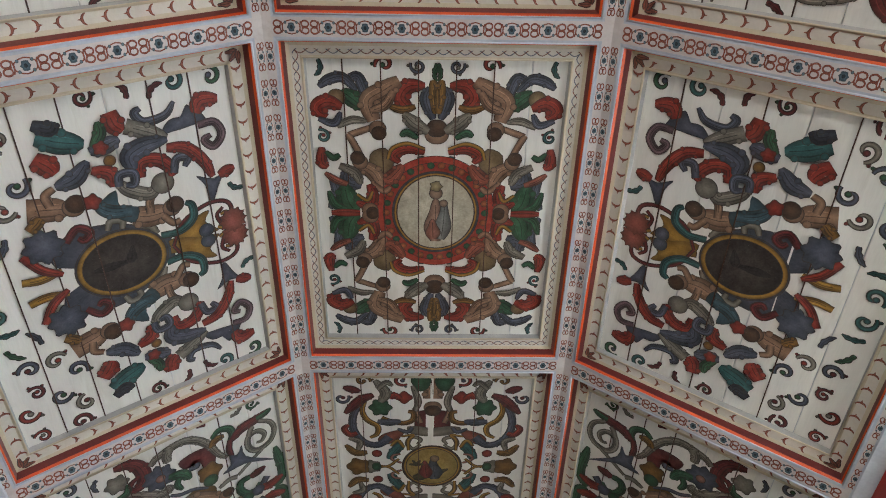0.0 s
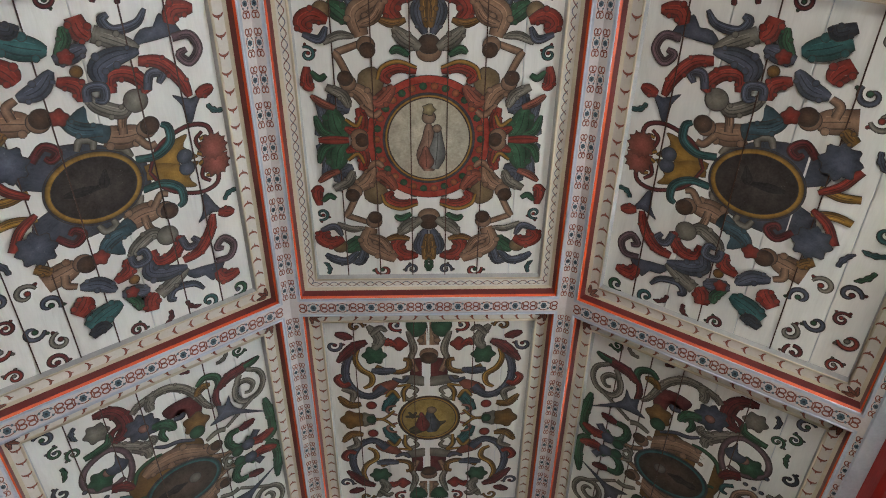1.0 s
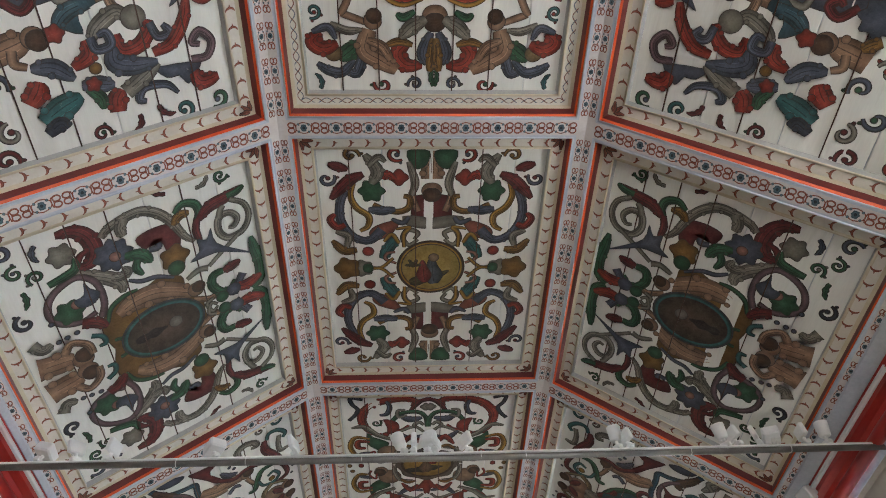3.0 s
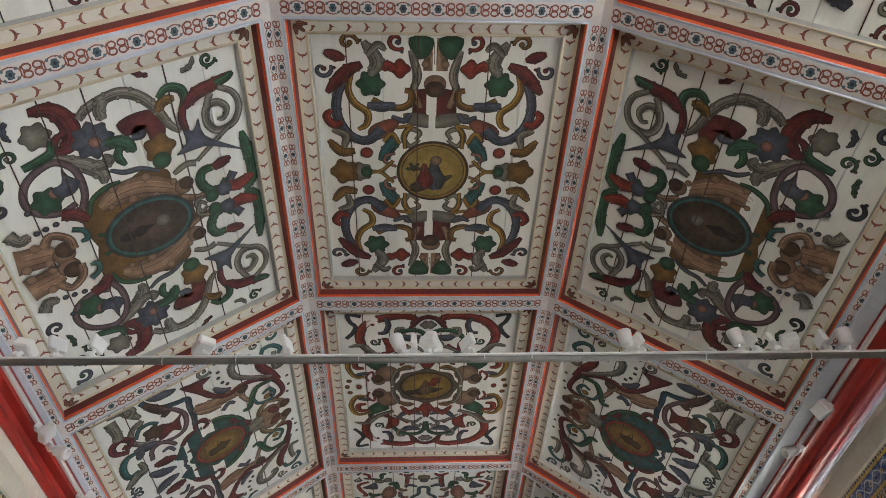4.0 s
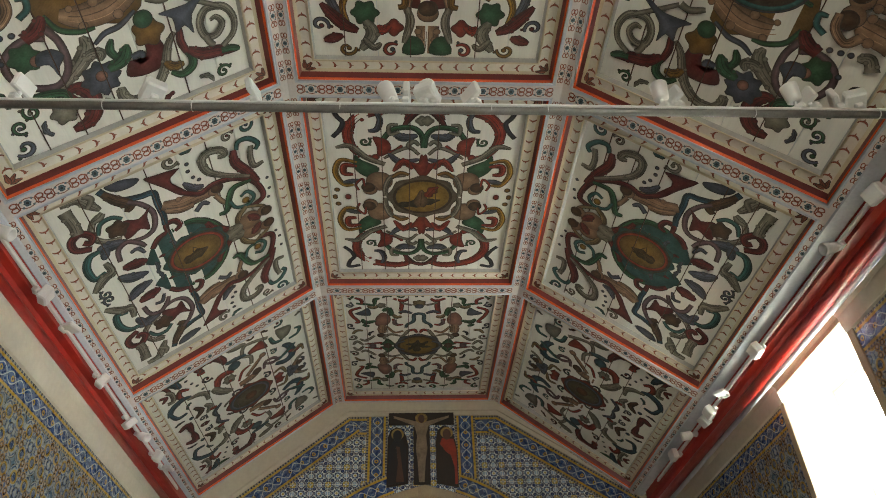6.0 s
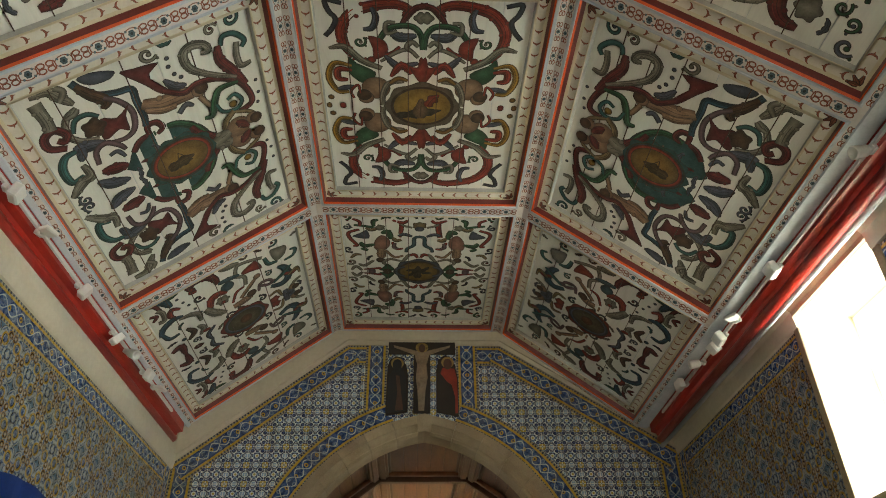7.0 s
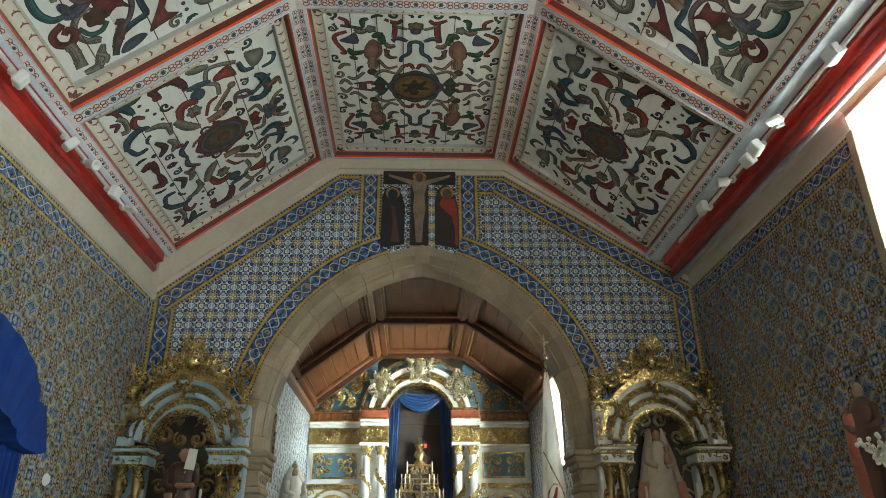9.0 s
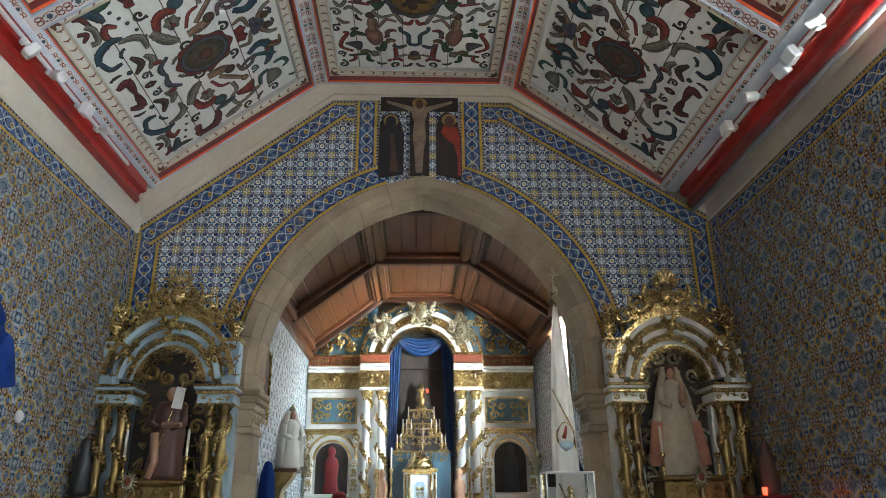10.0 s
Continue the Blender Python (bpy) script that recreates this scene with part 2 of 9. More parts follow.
def fold(x, period):
    """0..1..0 triangle wave."""
    return ((x / period).frac() - 0.5).absolute() * 2.0


def pattern_arch(nt, u, v):
    s, t = fold(u, 2.0), fold(v, 2.0)
    d0, d1, d2 = dist(s, t, 0, 0), dist(s, t, 0.47, 0.47), dist(s, t, 1, 1)
    col = mix(nt, ((s * 12.0).sin() * (t * 12.0).sin()).below(-0.35, 0.15) * 0.9, WHITE_G, BLUE_L)
    col = mix(nt, d0.below(0.36), col, (0.56, 0.37, 0.04))
    col = mix(nt, (s * t).below(0.006, 0.004) * d0.below(0.46), col, WHITE_G)
    col = mix(nt, ((d0 - 0.385).absolute()).below(0.045) * ((s - t).absolute() * -1.0).below(-0.10), col, BLUE_D)
    col = mix(nt, (s - t).absolute().below(0.05, 0.02) * d0.below(0.50), col, GREENISH)
    col = mix(nt, ((d2 - 0.27).absolute()).below(0.045), col, BLUE_D)
    col = mix(nt, d2.below(0.21), col, WHITE_G)
    col = mix(nt, d2.below(0.11), col, (0.46, 0.36, 0.10))
    for x, y in ((0.16, 0.60), (0.60, 0.16), (0.95, 0.45), (0.45, 0.95)):
        col = mix(nt, ((dist(s, t, x, y) - 0.09).absolute()).below(0.050), col, BLUE_D)
    for x, y in ((0.74, 0.74), (0.30, 0.78), (0.78, 0.30)):
        col = mix(nt, dist(s, t, x, y).below(0.085), col, BLUE_D)
    col = mix(nt, d1.below(0.25), col, WHITE_G)
    col = mix(nt, d1.below(0.22), col, BLUE_D)
    col = mix(nt, dist(s, t, 0.44, 0.44).below(0.08), col, BLUE_M)
    return col


def pattern_side(nt, u, v):
    s, t = fold(u, 3.0), fold(v, 3.0)
    pale, mid, line = (0.46, 0.50, 0.52), (0.09, 0.17, 0.36), (0.022, 0.030, 0.06)
    d0, dm = dist(s, t, 0, 0), dist(s, t, 0.52, 0.50)
    wave = (s * 13.0 + (t * 9.0).sin() * 1.5).sin() * (t * 12.0 + (s * 8.0).sin() * 1.5).sin()
    col = mix(nt, wave.below(-0.05, 0.12), mid, pale)
    col = mix(nt, (wave.absolute()).below(0.10, 0.05) * 0.7, col, line)
    col = mix(nt, ((dm - 0.31).absolute()).below(0.030), col, pale)
    col = mix(nt, ((dm - 0.235).absolute()).below(0.055), col, YELLOW)
    col = mix(nt, ((dm - 0.17).absolute()).below(0.022), col, line)
    col = mix(nt, dm.below(0.10), col, BLUE_M)
    for x, y in ((0.20, 0.80), (0.80, 0.20)):
        dd = dist(s, t, x, y)
        col = mix(nt, dd.below(0.19), col, (0.56, 0.30, 0.04))
        col = mix(nt, ((dd - 0.12).absolute()).below(0.032), col, line)
        col = mix(nt, dd.below(0.05), col, pale)
    col = mix(nt, d0.below(0.23), col, mid)
    col = mix(nt, ((d0 - 0.23).absolute()).below(0.03), col, line)
    col = mix(nt, (s * t).below(0.006, 0.004) * d0.below(0.18), col, pale)
    q = (s - 1.0).absolute().sqrt() + (t - 1.0).absolute().sqrt()
    col = mix(nt, q.below(0.82, 0.03), col, pale)
    col = mix(nt, q.below(0.72, 0.03), col, line)
    col = mix(nt, q.below(0.62, 0.03), col, (0.16, 0.27, 0.40))
    return col


def pattern_vine(nt, u, v):
    """v runs 0..2 across the band, u along it."""
    c = v - 1.0
    ca = c.absolute()
    col = mix(nt, 0.0, BLUE_M, BLUE_M)
    col = mix(nt, (((u * 2.1).sin() * (c * 6.0).sin()).absolute()).below(0.25, 0.1) * 0.6, col, BLUE_D)
    w = (u * (math.pi * 0.8)).sin()
    f = (((u / 1.6) + 0.5).frac() - 0.5) * 1.6
    dd = (f * f + (ca - 0.34) * (ca - 0.34)).sqrt()
    col = mix(nt, ((dd - 0.17).absolute()).below(0.05), col, (0.20, 0.27, 0.40))
    g = ((u / 1.6).frac() - 0.5) * 1.6
    col = mix(nt, (g * g + c * c).sqrt().below(0.20), col, YELLOW)
    col = mix(nt, (g * g + c * c).sqrt().below(0.09), col, BLUE_D)
    for k in (0.40, -0.40):
        col = mix(nt, ((c - w * k).absolute()).below(0.045, 0.025), col, (0.60, 0.64, 0.64))
    col = mix(nt, (ca * -1.0).below(-0.60, 0.02), col, YELLOW)
    col = mix(nt, ((ca - 0.90).absolute()).below(0.09), col, mix(nt, (u * 18.0).sin().below(0.0, 0.3), (0.04, 0.05, 0.09), (0.36, 0.33, 0.26)))
    col = mix(nt, (ca * -1.0).below(-0.985, 0.01), col, (0.42, 0.30, 0.10))
    return col


def pattern_grey(nt, u, v):
    s, t = fold(u, 2.0), fold(v, 2.0)
    d0, d1 = dist(s, t, 0, 0), dist(s, t, 1, 1)
    col = mix(nt, ((dist(s, t, 0.5, 0.5) - 0.30).absolute()).below(0.06), WHITE_G, BLUE_L)
    col = mix(nt, d0.below(0.34), col, (0.20, 0.26, 0.34))
    col = mix(nt, ((d1 - 0.30).absolute()).below(0.06), col, (0.16, 0.22, 0.32))
    col = mix(nt, d1.below(0.13), col, (0.30, 0.33, 0.34))
    return col


M_TILE_ARCH = tile_material("blue_flower_tiles", pattern_arch, 0.84)
M_TILE_SIDE = tile_material("blue_yellow_carpet_tiles", pattern_side)
M_TILE_VINE = tile_material("white_vine_border_tiles", pattern_vine, 0.72)
M_TILE_GREY = tile_material("grey_blue_chancel_tiles", pattern_grey, 0.74)


# ---- mesh kit ----
class Shape:
    """Gathers vertices and faces of one mesh, with a material and a pigment per face."""
    def __init__(self):
        self.v, self.f, self.m, self.c, self.uv, self.smooth = [], [], [], [], [], []

    def add(self, verts, faces, mat=0, cols=None, uvs=None, smooth=False):
        o = len(self.v)
        self.v.extend(verts)
        self.c.extend(cols if cols else [(0.5, 0.5, 0.5)] * len(verts))
        self.uv.extend(uvs if uvs else [(0.0, 0.0)] * len(verts))
        for f in faces:
            self.f.append(tuple(i + o for i in f))
            self.m.append(mat)
            self.smooth.append(smooth)
        return self

    def box(self, lo, hi, mat=0, bevel=0.0):
        (x0, y0, z0), (x1, y1, z1) = lo, hi
        if bevel <= 0:
            vs = [(x, y, z) for z in (z0, z1) for y in (y0, y1) for x in (x0, x1)]
            return self.add(vs, [(0, 2, 3, 1), (4, 5, 7, 6), (0, 1, 5, 4), (2, 6, 7, 3), (0, 4, 6, 2), (1, 3, 7, 5)], mat)
        b = min(bevel, (x1 - x0) / 2.2, (y1 - y0) / 2.2, (z1 - z0) / 2.2)
        vs, idx = [], {}
        for sx in (0, 1):
            for sy in (0, 1):
                for sz in (0, 1):
                    px, py, pz = (x0, x1)[sx], (y0, y1)[sy], (z0, z1)[sz]
                    ix, iy, iz = px + (b, -b)[sx], py + (b, -b)[sy], pz + (b, -b)[sz]
                    for a, p in (("x", (px, iy, iz)), ("y", (ix, py, iz)), ("z", (ix, iy, pz))):
                        idx[sx, sy, sz, a] = len(vs)
                        vs.append(p)
        fs = []
        for s in (0, 1):
            fs.append([idx[s, 0, 0, "x"], idx[s, 1, 0, "x"], idx[s, 1, 1, "x"], idx[s, 0, 1, "x"]])
            fs.append([idx[0, s, 0, "y"], idx[1, s, 0, "y"], idx[1, s, 1, "y"], idx[0, s, 1, "y"]])
            fs.append([idx[0, 0, s, "z"], idx[1, 0, s, "z"], idx[1, 1, s, "z"], idx[0, 1, s, "z"]])
        for p in (0, 1):
            for q in (0, 1):
                fs.append([idx[p, q, 0, "x"], idx[p, q, 1, "x"], idx[p, q, 1, "y"], idx[p, q, 0, "y"]])
                fs.append([idx[p, 0, q, "x"], idx[p, 1, q, "x"], idx[p, 1, q, "z"], idx[p, 0, q, "z"]])
                fs.append([idx[0, p, q, "y"], idx[1, p, q, "y"], idx[1, p, q, "z"], idx[0, p, q, "z"]])
                for r in (0, 1):
                    fs.append([idx[p, q, r, "x"], idx[p, q, r, "y"], idx[p, q, r, "z"]])
        return self.add(vs, fs, mat)

    def lathe(self, base, profile, mat=0, n=16, a0=0.0, a1=2 * math.pi, lobes=0, lobe=0.0, sy=1.0):
        """profile: rows of (radius, height)."""
        full = abs(a1 - a0 - 2 * math.pi) < 1e-6
        k = n if full else n + 1
        vs = []
        for r, h in profile:
            for i in range(k):
                a = a0 + (a1 - a0) * i / n
                rr = r * (1 + lobe * math.cos(lobes * a))
                vs.append((base[0] + rr * math.cos(a), base[1] + sy * rr * math.sin(a), base[2] + h))
        fs = []
        for j in range(len(profile) - 1):
            for i in range(n):
                i2 = (i + 1) % k if full else i + 1
                fs.append((j * k + i, j * k + i2, (j + 1) * k + i2, (j + 1) * k + i))
        if full:
            fs.append(tuple(range(k))[::-1])
            fs.append(tuple((len(profile) - 1) * k + i for i in range(k)))
        return self.add(vs, fs, mat, smooth=True)

    def tube(self, path, radii, mat=0, n=6, squash=1.0):
        """A tapered tube along points, with closed ends."""
        pts = [Vector(p) for p in path]
        if isinstance(radii, (int, float)):
            radii = [radii] * len(pts)
        vs, up = [], None
        for i, p in enumerate(pts):
            d = (pts[min(i + 1, len(pts) - 1)] - pts[max(i - 1, 0)])
            d = d.normalized() if d.length > 1e-9 else Vector((0, 0, 1))
            if up is None:
                up = d.orthogonal().normalized()
            side = d.cross(up)
            side = side.normalized() if side.length > 1e-6 else d.orthogonal().normalized()
            up = side.cross(d).normalized()
            for k in range(n):
                a = 2 * math.pi * k / n
                vs.append(tuple(p + (side * math.cos(a) + up * (squash * math.sin(a))) * radii[i]))
        fs = [(j * n + k, j * n + (k + 1) % n, (j + 1) * n + (k + 1) % n, (j + 1) * n + k) for j in range(len(pts) - 1) for k in range(n)]
        fs += [tuple(range(n))[::-1], tuple((len(pts) - 1) * n + k for k in range(n))]
        return self.add(vs, fs, mat, smooth=True)

    def blob(self, c, r, mat=0, nu=8, nv=5):
        rx, ry, rz = r if isinstance(r, tuple) else (r, r, r)
        vs = [(c[0], c[1], c[2] - rz)]
        for j in range(1, nv):
            th = math.pi * j / nv
            for i in range(nu):
                a = 2 * math.pi * i / nu
                vs.append((c[0] + rx * math.sin(th) * math.cos(a), c[1] + ry * math.sin(th) * math.sin(a), c[2] - rz * math.cos(th)))
        vs.append((c[0], c[1], c[2] + rz))
        last = len(vs) - 1
        fs = [(0, 1 + (i + 1) % nu, 1 + i) for i in range(nu)]
        for j in range(nv - 2):
            for i in range(nu):
                a, b = 1 + j * nu + i, 1 + j * nu + (i + 1) % nu
                fs.append((a, b, b + nu, a + nu))
        o = 1 + (nv - 2) * nu
        fs += [(last, o + i, o + (i + 1) % nu) for i in range(nu)]
        return self.add(vs, fs, mat, smooth=True)

    def prism(self, outline, y0, y1, mat=0):
        """An outline of (x, z) pushed from y0 to y1."""
        n = len(outline)
        vs = [(x, y0, z) for x, z in outline] + [(x, y1, z) for x, z in outline]
        fs = [tuple(range(n)), tuple(range(n, 2 * n))[::-1]] + [(i, i + n, (i + 1) % n + n, (i + 1) % n) for i in range(n)]
        return self.add(vs, fs, mat)

    def sweep(self, path, section, mat=0, closed=False, smooth=False, uv=None):
        """path: (x, z, nx, nz) with outward normals in one upright plane; section: (out, y) closed outline."""
        k = len(section)
        vs = [(x + nx * o, y, z + nz * o) for x, z, nx, nz in path for o, y in section]
        fs = [(j * k + i, j * k + (i + 1) % k, (j + 1) * k + (i + 1) % k, (j + 1) * k + i) for j in range(len(path) - 1) for i in range(k)]
        fs += [tuple(range(k))[::-1], tuple((len(path) - 1) * k + i for i in range(k))]
        return self.add(vs, fs, mat, smooth=smooth)

    def mapped(self, m):
        """The same shape moved by a matrix."""
        self.v = [tuple(m @ Vector(p)) for p in self.v]
        return self

    def mesh(self, name, mats):
        me = bpy.data.meshes.new(name)
        me.from_pydata(self.v, [], self.f)
        for mt in mats:
            me.materials.append(mt)
        me.polygons.foreach_set("material_index", self.m)
        me.polygons.foreach_set("use_smooth", self.smooth)
        if M_PIGMENT in mats:
            at = me.attributes.new("pigment", "FLOAT_COLOR", "POINT")
            at.data.foreach_set("color", np.hstack([np.array(self.c, dtype=np.float32), np.ones((len(self.v), 1), np.float32)]).ravel())
        if any(mt.name.endswith("tiles") for mt in mats):
            lay = me.uv_layers.new(name="tiles")
            li = np.zeros(len(me.loops), dtype=np.int32)
            me.loops.foreach_get("vertex_index", li)
            lay.data.foreach_set("uv", np.array(self.uv, dtype=np.float32)[li].ravel())
        me.update()
        return me


def thing(name, label, category, group="", m=None):
    """An empty at a thing's base, to hold its parts."""
    ob = tagged(new(name), label, category, group)
    ob.empty_display_size = 0.1
    if m is not None:
        ob.matrix_world = m
    return ob


def part(name, shape, mats, parent=None, label="", m=None):
    mats = mats if isinstance(mats, (list, tuple)) else [mats]
    ob = new(name, shape.mesh(name, mats))
    if parent is not None:
        ob.parent = parent
    if m is not None:
        ob.matrix_basis = m
    if label:
        ob["label"] = label
    return ob


def solo(name, shape, mats, label, category="", group="", kind="", m=None):
    return tagged(part(name, shape, mats, None, "", m), label, category, group, kind)


def bezier(p0, p1, p2, p3, n=14):
    out = []
    for i in range(n + 1):
        t = i / n
        s = 1 - t
        out.append(tuple(s * s * s * a + 3 * s * s * t * b + 3 * s * t * t * c + t * t * t * d for a, b, c, d in zip(p0, p1, p2, p3)))
    return out


def arc_path(cx, cz, rx, rz, a0, a1, n=24):
    """Points and outward normals of an elliptical arc, degrees."""
    out = []
    for i in range(n + 1):
        a = radians(a0 + (a1 - a0) * i / n)
        nx, nz = math.cos(a) * rz, math.sin(a) * rx
        ln = math.hypot(nx, nz)
        out.append((cx + rx * math.cos(a), cz + rz * math.sin(a), nx / ln, nz / ln))
    return out


# ---- painted ornament, strokes on a flat panel (u to the right, v up, w out of the panel) ----
RED, WINE, GREEN, TEAL, SLATE, INK = (0.42, 0.045, 0.024), (0.21, 0.024, 0.024), (0.045, 0.16, 0.075), (0.045, 0.18, 0.18), (0.12, 0.14, 0.20), (0.045, 0.05, 0.075)
GOLDP, OCHRE, BROWN, TAN, STONEP, PINK = (0.52, 0.28, 0.035), (0.34, 0.17, 0.03), (0.13, 0.06, 0.03), (0.48, 0.28, 0.17), (0.34, 0.31, 0.25), (0.50, 0.22, 0.16)
LINE = (0.05, 0.035, 0.03)


def shade(c, k):
    return tuple(min(1.0, max(0.0, x * k)) for x in c)


PURPLE, TEALB, OCHREST, CONE, SLTEAL, REDP = (0.22, 0.13, 0.15), (0.035, 0.11, 0.17), (0.36, 0.25, 0.12), (0.46, 0.12, 0.08), (0.07, 0.15, 0.19), (0.44, 0.12, 0.07)


def rounded(pts, k=3):
    """A closed outline smoothed through its corner points."""
    n, out = len(pts), []
    for i in range(n):
        a, b, c, d = pts[i - 1], pts[i], pts[(i + 1) % n], pts[(i + 2) % n]
        for j in range(k):
            t = j / k
            out.append(tuple(0.5 * (2 * q + (r - p) * t + (2 * p - 5 * q + 4 * r - e) * t * t + (3 * q - p - 3 * r + e) * t ** 3) for p, q, r, e in zip(a, b, c, d)))
    return out


class Paint:
    """Strokes of paint; every later stroke lies a hair above the one before, with mirrored twins."""
    def __init__(self, mu=False, mv=False):
        self.s, self.mu, self.mv, self.level, self.used = Shape(), mu, mv, 0, []

    def put(self, pts, faces, cols, lift):
        self.used.extend((p[0], p[1]) for p in pts)
        k = 0
        for fu in ((1, -1) if self.mu else (1,)):
            for fv in ((1, -1) if self.mv else (1,)):
                self.s.add([(fu * p[0], fv * p[1], lift + 0.00002 * k) for p in pts], faces, 0, cols)
                k += 1

    def lift(self, k=0):
        return 0.0010 + 0.00010 * self.level + 0.00005 * k

    def ribbon(self, pts, widths, col, outline=0.006):
        self.level += 1
        n = len(pts)
        for k, (grow, tones) in enumerate(((outline, None), (0.0, (0.25, 0.88, 0.38)))):
            vs, cs = [], []
            for i in range(n):
                a, b = pts[max(i - 1, 0)], pts[min(i + 1, n - 1)]
                dx, dy = b[0] - a[0], b[1] - a[1]
                ln = math.hypot(dx, dy) or 1.0
                nx, ny, w = -dy / ln, dx / ln, widths[i] / 2 + grow
                for j, o in enumerate((-1, 0.15, 1)):
                    vs.append((pts[i][0] + nx * w * o, pts[i][1] + ny * w * o))
                    cs.append(LINE if tones is None else shade(col, tones[j]))
            fs = [(i * 3 + j, i * 3 + j + 1, i * 3 + j + 4, i * 3 + j + 3) for i in range(n - 1) for j in (0, 1)]
            self.put(vs, fs, cs, self.lift(k))

    def fan(self, pts, col, centre=None, outline=0.006, mid=0.90, edge=0.38):
        """A filled outline, lighter in the middle."""
        self.level += 1
        c = centre or (sum(p[0] for p in pts) / len(pts), sum(p[1] for p in pts) / len(pts))
        n = len(pts)
        fs = [(0, 1 + i, 1 + (i + 1) % n) for i in range(n)]
        if outline:
            big = []
            for p in pts:
                d = math.hypot(p[0] - c[0], p[1] - c[1]) or 1.0
                big.append((c[0] + (p[0] - c[0]) * (1 + outline / d), c[1] + (p[1] - c[1]) * (1 + outline / d)))
            self.put([c] + big, fs, [LINE] * (n + 1), self.lift(0))
        self.put([c] + list(pts), fs, [shade(col, mid)] + [shade(col, edge)] * n, self.lift(1))

    def disc(self, x, y, r, col, ry=None, n=20, rot=0.0, lobes=0, lobe=0.0, **kw):
        ry = ry or r
        ca, sa = math.cos(rot), math.sin(rot)
        pts = []
        for i in range(n):
            a = 2 * math.pi * i / n
            k = 1 + lobe * math.cos(lobes * a)
            px, py = r * k * math.cos(a), ry * k * math.sin(a)
            pts.append((x + ca * px - sa * py, y + sa * px + ca * py))
        self.fan(pts, col, (x, y), **kw)

    def ring(self, x, y, r, w, col, ry=None, n=36):
        ry = ry or r
        pts = [(x + r * math.cos(2 * math.pi * i / n), y + ry * math.sin(2 * math.pi * i / n)) for i in range(n + 1)]
        self.ribbon(pts, [w] * (n + 1), col)

    def leaf(self, x, y, ang, ln, w, col, bend=0.0, lobes=3):
        """A curling, lobed leaf from its foot."""
        n = 12
        spine, wd = [], []
        a, px, py = radians(ang), x, y
        for i in range(n + 1):
            t = i / n
            spine.append((px, py))
            wd.append(0.84 * w * (math.sin(math.pi * min(1.0, 0.10 + 0.90 * t)) ** 0.7) * (1 + 0.28 * math.sin(lobes * 2 * math.pi * t)) + 0.004)
            a += radians(bend) / n
            px, py = px + math.cos(a) * ln / n, py + math.sin(a) * ln / n
        self.ribbon(spine, wd, col)
        self.ribbon(spine[1:-2], [0.008] * (n - 2), shade(col, 0.45), outline=0.0)

    def scroll(self, x, y, r, ang, turns, w, col, tip=None, leaves=3):
        """A volute that winds inward round (x, y) from angle ang; turns is signed."""
        n = int(14 * abs(turns)) + 8
        pts, wd = [], []
        for i in range(n + 1):
            t = i / n
            a = radians(ang) + 2 * math.pi * turns * t
            rr = r * (1 - 0.80 * t ** 0.9)
            pts.append((x + rr * math.cos(a), y + rr * math.sin(a)))
            wd.append(0.88 * w * (0.50 + 0.75 * math.sin(math.pi * t ** 0.7)) * (1 - 0.35 * t))
        sgn = 1 if turns > 0 else -1
        for k in range(leaves):
            i = int(n * (0.06 + 0.17 * k))
            a = math.degrees(math.atan2(pts[i][1] - y, pts[i][0] - x))
            self.leaf(pts[i][0], pts[i][1], a + sgn * 35, r * 0.48, r * 0.24, tip or col, -sgn * 60)
        self.ribbon(pts, wd, col)
        self.disc(pts[-1][0], pts[-1][1], w * 0.62, tip or col, n=10)

    def vine(self, pts, w0, wm, w1, col):
        """A flowing stroke through its points that swells from w0 to wm and thins to w1."""
        pts = list(pts)
        ext = [tuple(2 * a - b for a, b in zip(pts[0], pts[1]))] + pts + [tuple(2 * a - b for a, b in zip(pts[-1], pts[-2]))]
        out, k = [], 5
        for i in range(1, len(ext) - 2):
            a, b, c, d = ext[i - 1:i + 3]
            for j in range(k):
                t = j / k
                out.append(tuple(0.5 * (2 * q + (r - p) * t + (2 * p - 5 * q + 4 * r - e) * t * t + (3 * q - p - 3 * r + e) * t ** 3) for p, q, r, e in zip(a, b, c, d)))
        out.append(pts[-1])
        n = len(out) - 1
        w0, wm, w1 = 1.08 * w0, 1.08 * wm, 1.08 * w1
        wd = []
        for i in range(n + 1):
            t = i / n
            f = math.sin(math.pi * t) ** 0.8 if 0 < t < 1 else 0.0
            wd.append((w0 + (w1 - w0) * t) * (1 - f) + wm * f)
        self.ribbon(out, wd, col, outline=0.005)
        if wm > 0.055:
            self.ribbon(out[2:-1], [0.007] * (len(out) - 3), shade(col, 0.42), outline=0.0)
            # a light and a dark brush line beside the midrib
            for off, tone in ((0.24, 1.7), (-0.27, 0.35)):
                line = []
                for i in range(2, n - 1):
                    dx, dy = out[i + 1][0] - out[i - 1][0], out[i + 1][1] - out[i - 1][1]
                    ln = math.hypot(dx, dy) or 1.0
                    line.append((out[i][0] - dy / ln * wd[i] * off, out[i][1] + dx / ln * wd[i] * off))
                if len(line) > 2:
                    self.ribbon(line, [0.004 + 0.008 * math.sin(math.pi * i / (len(line) - 1)) for i in range(len(line))], shade(col, tone), outline=0.0)
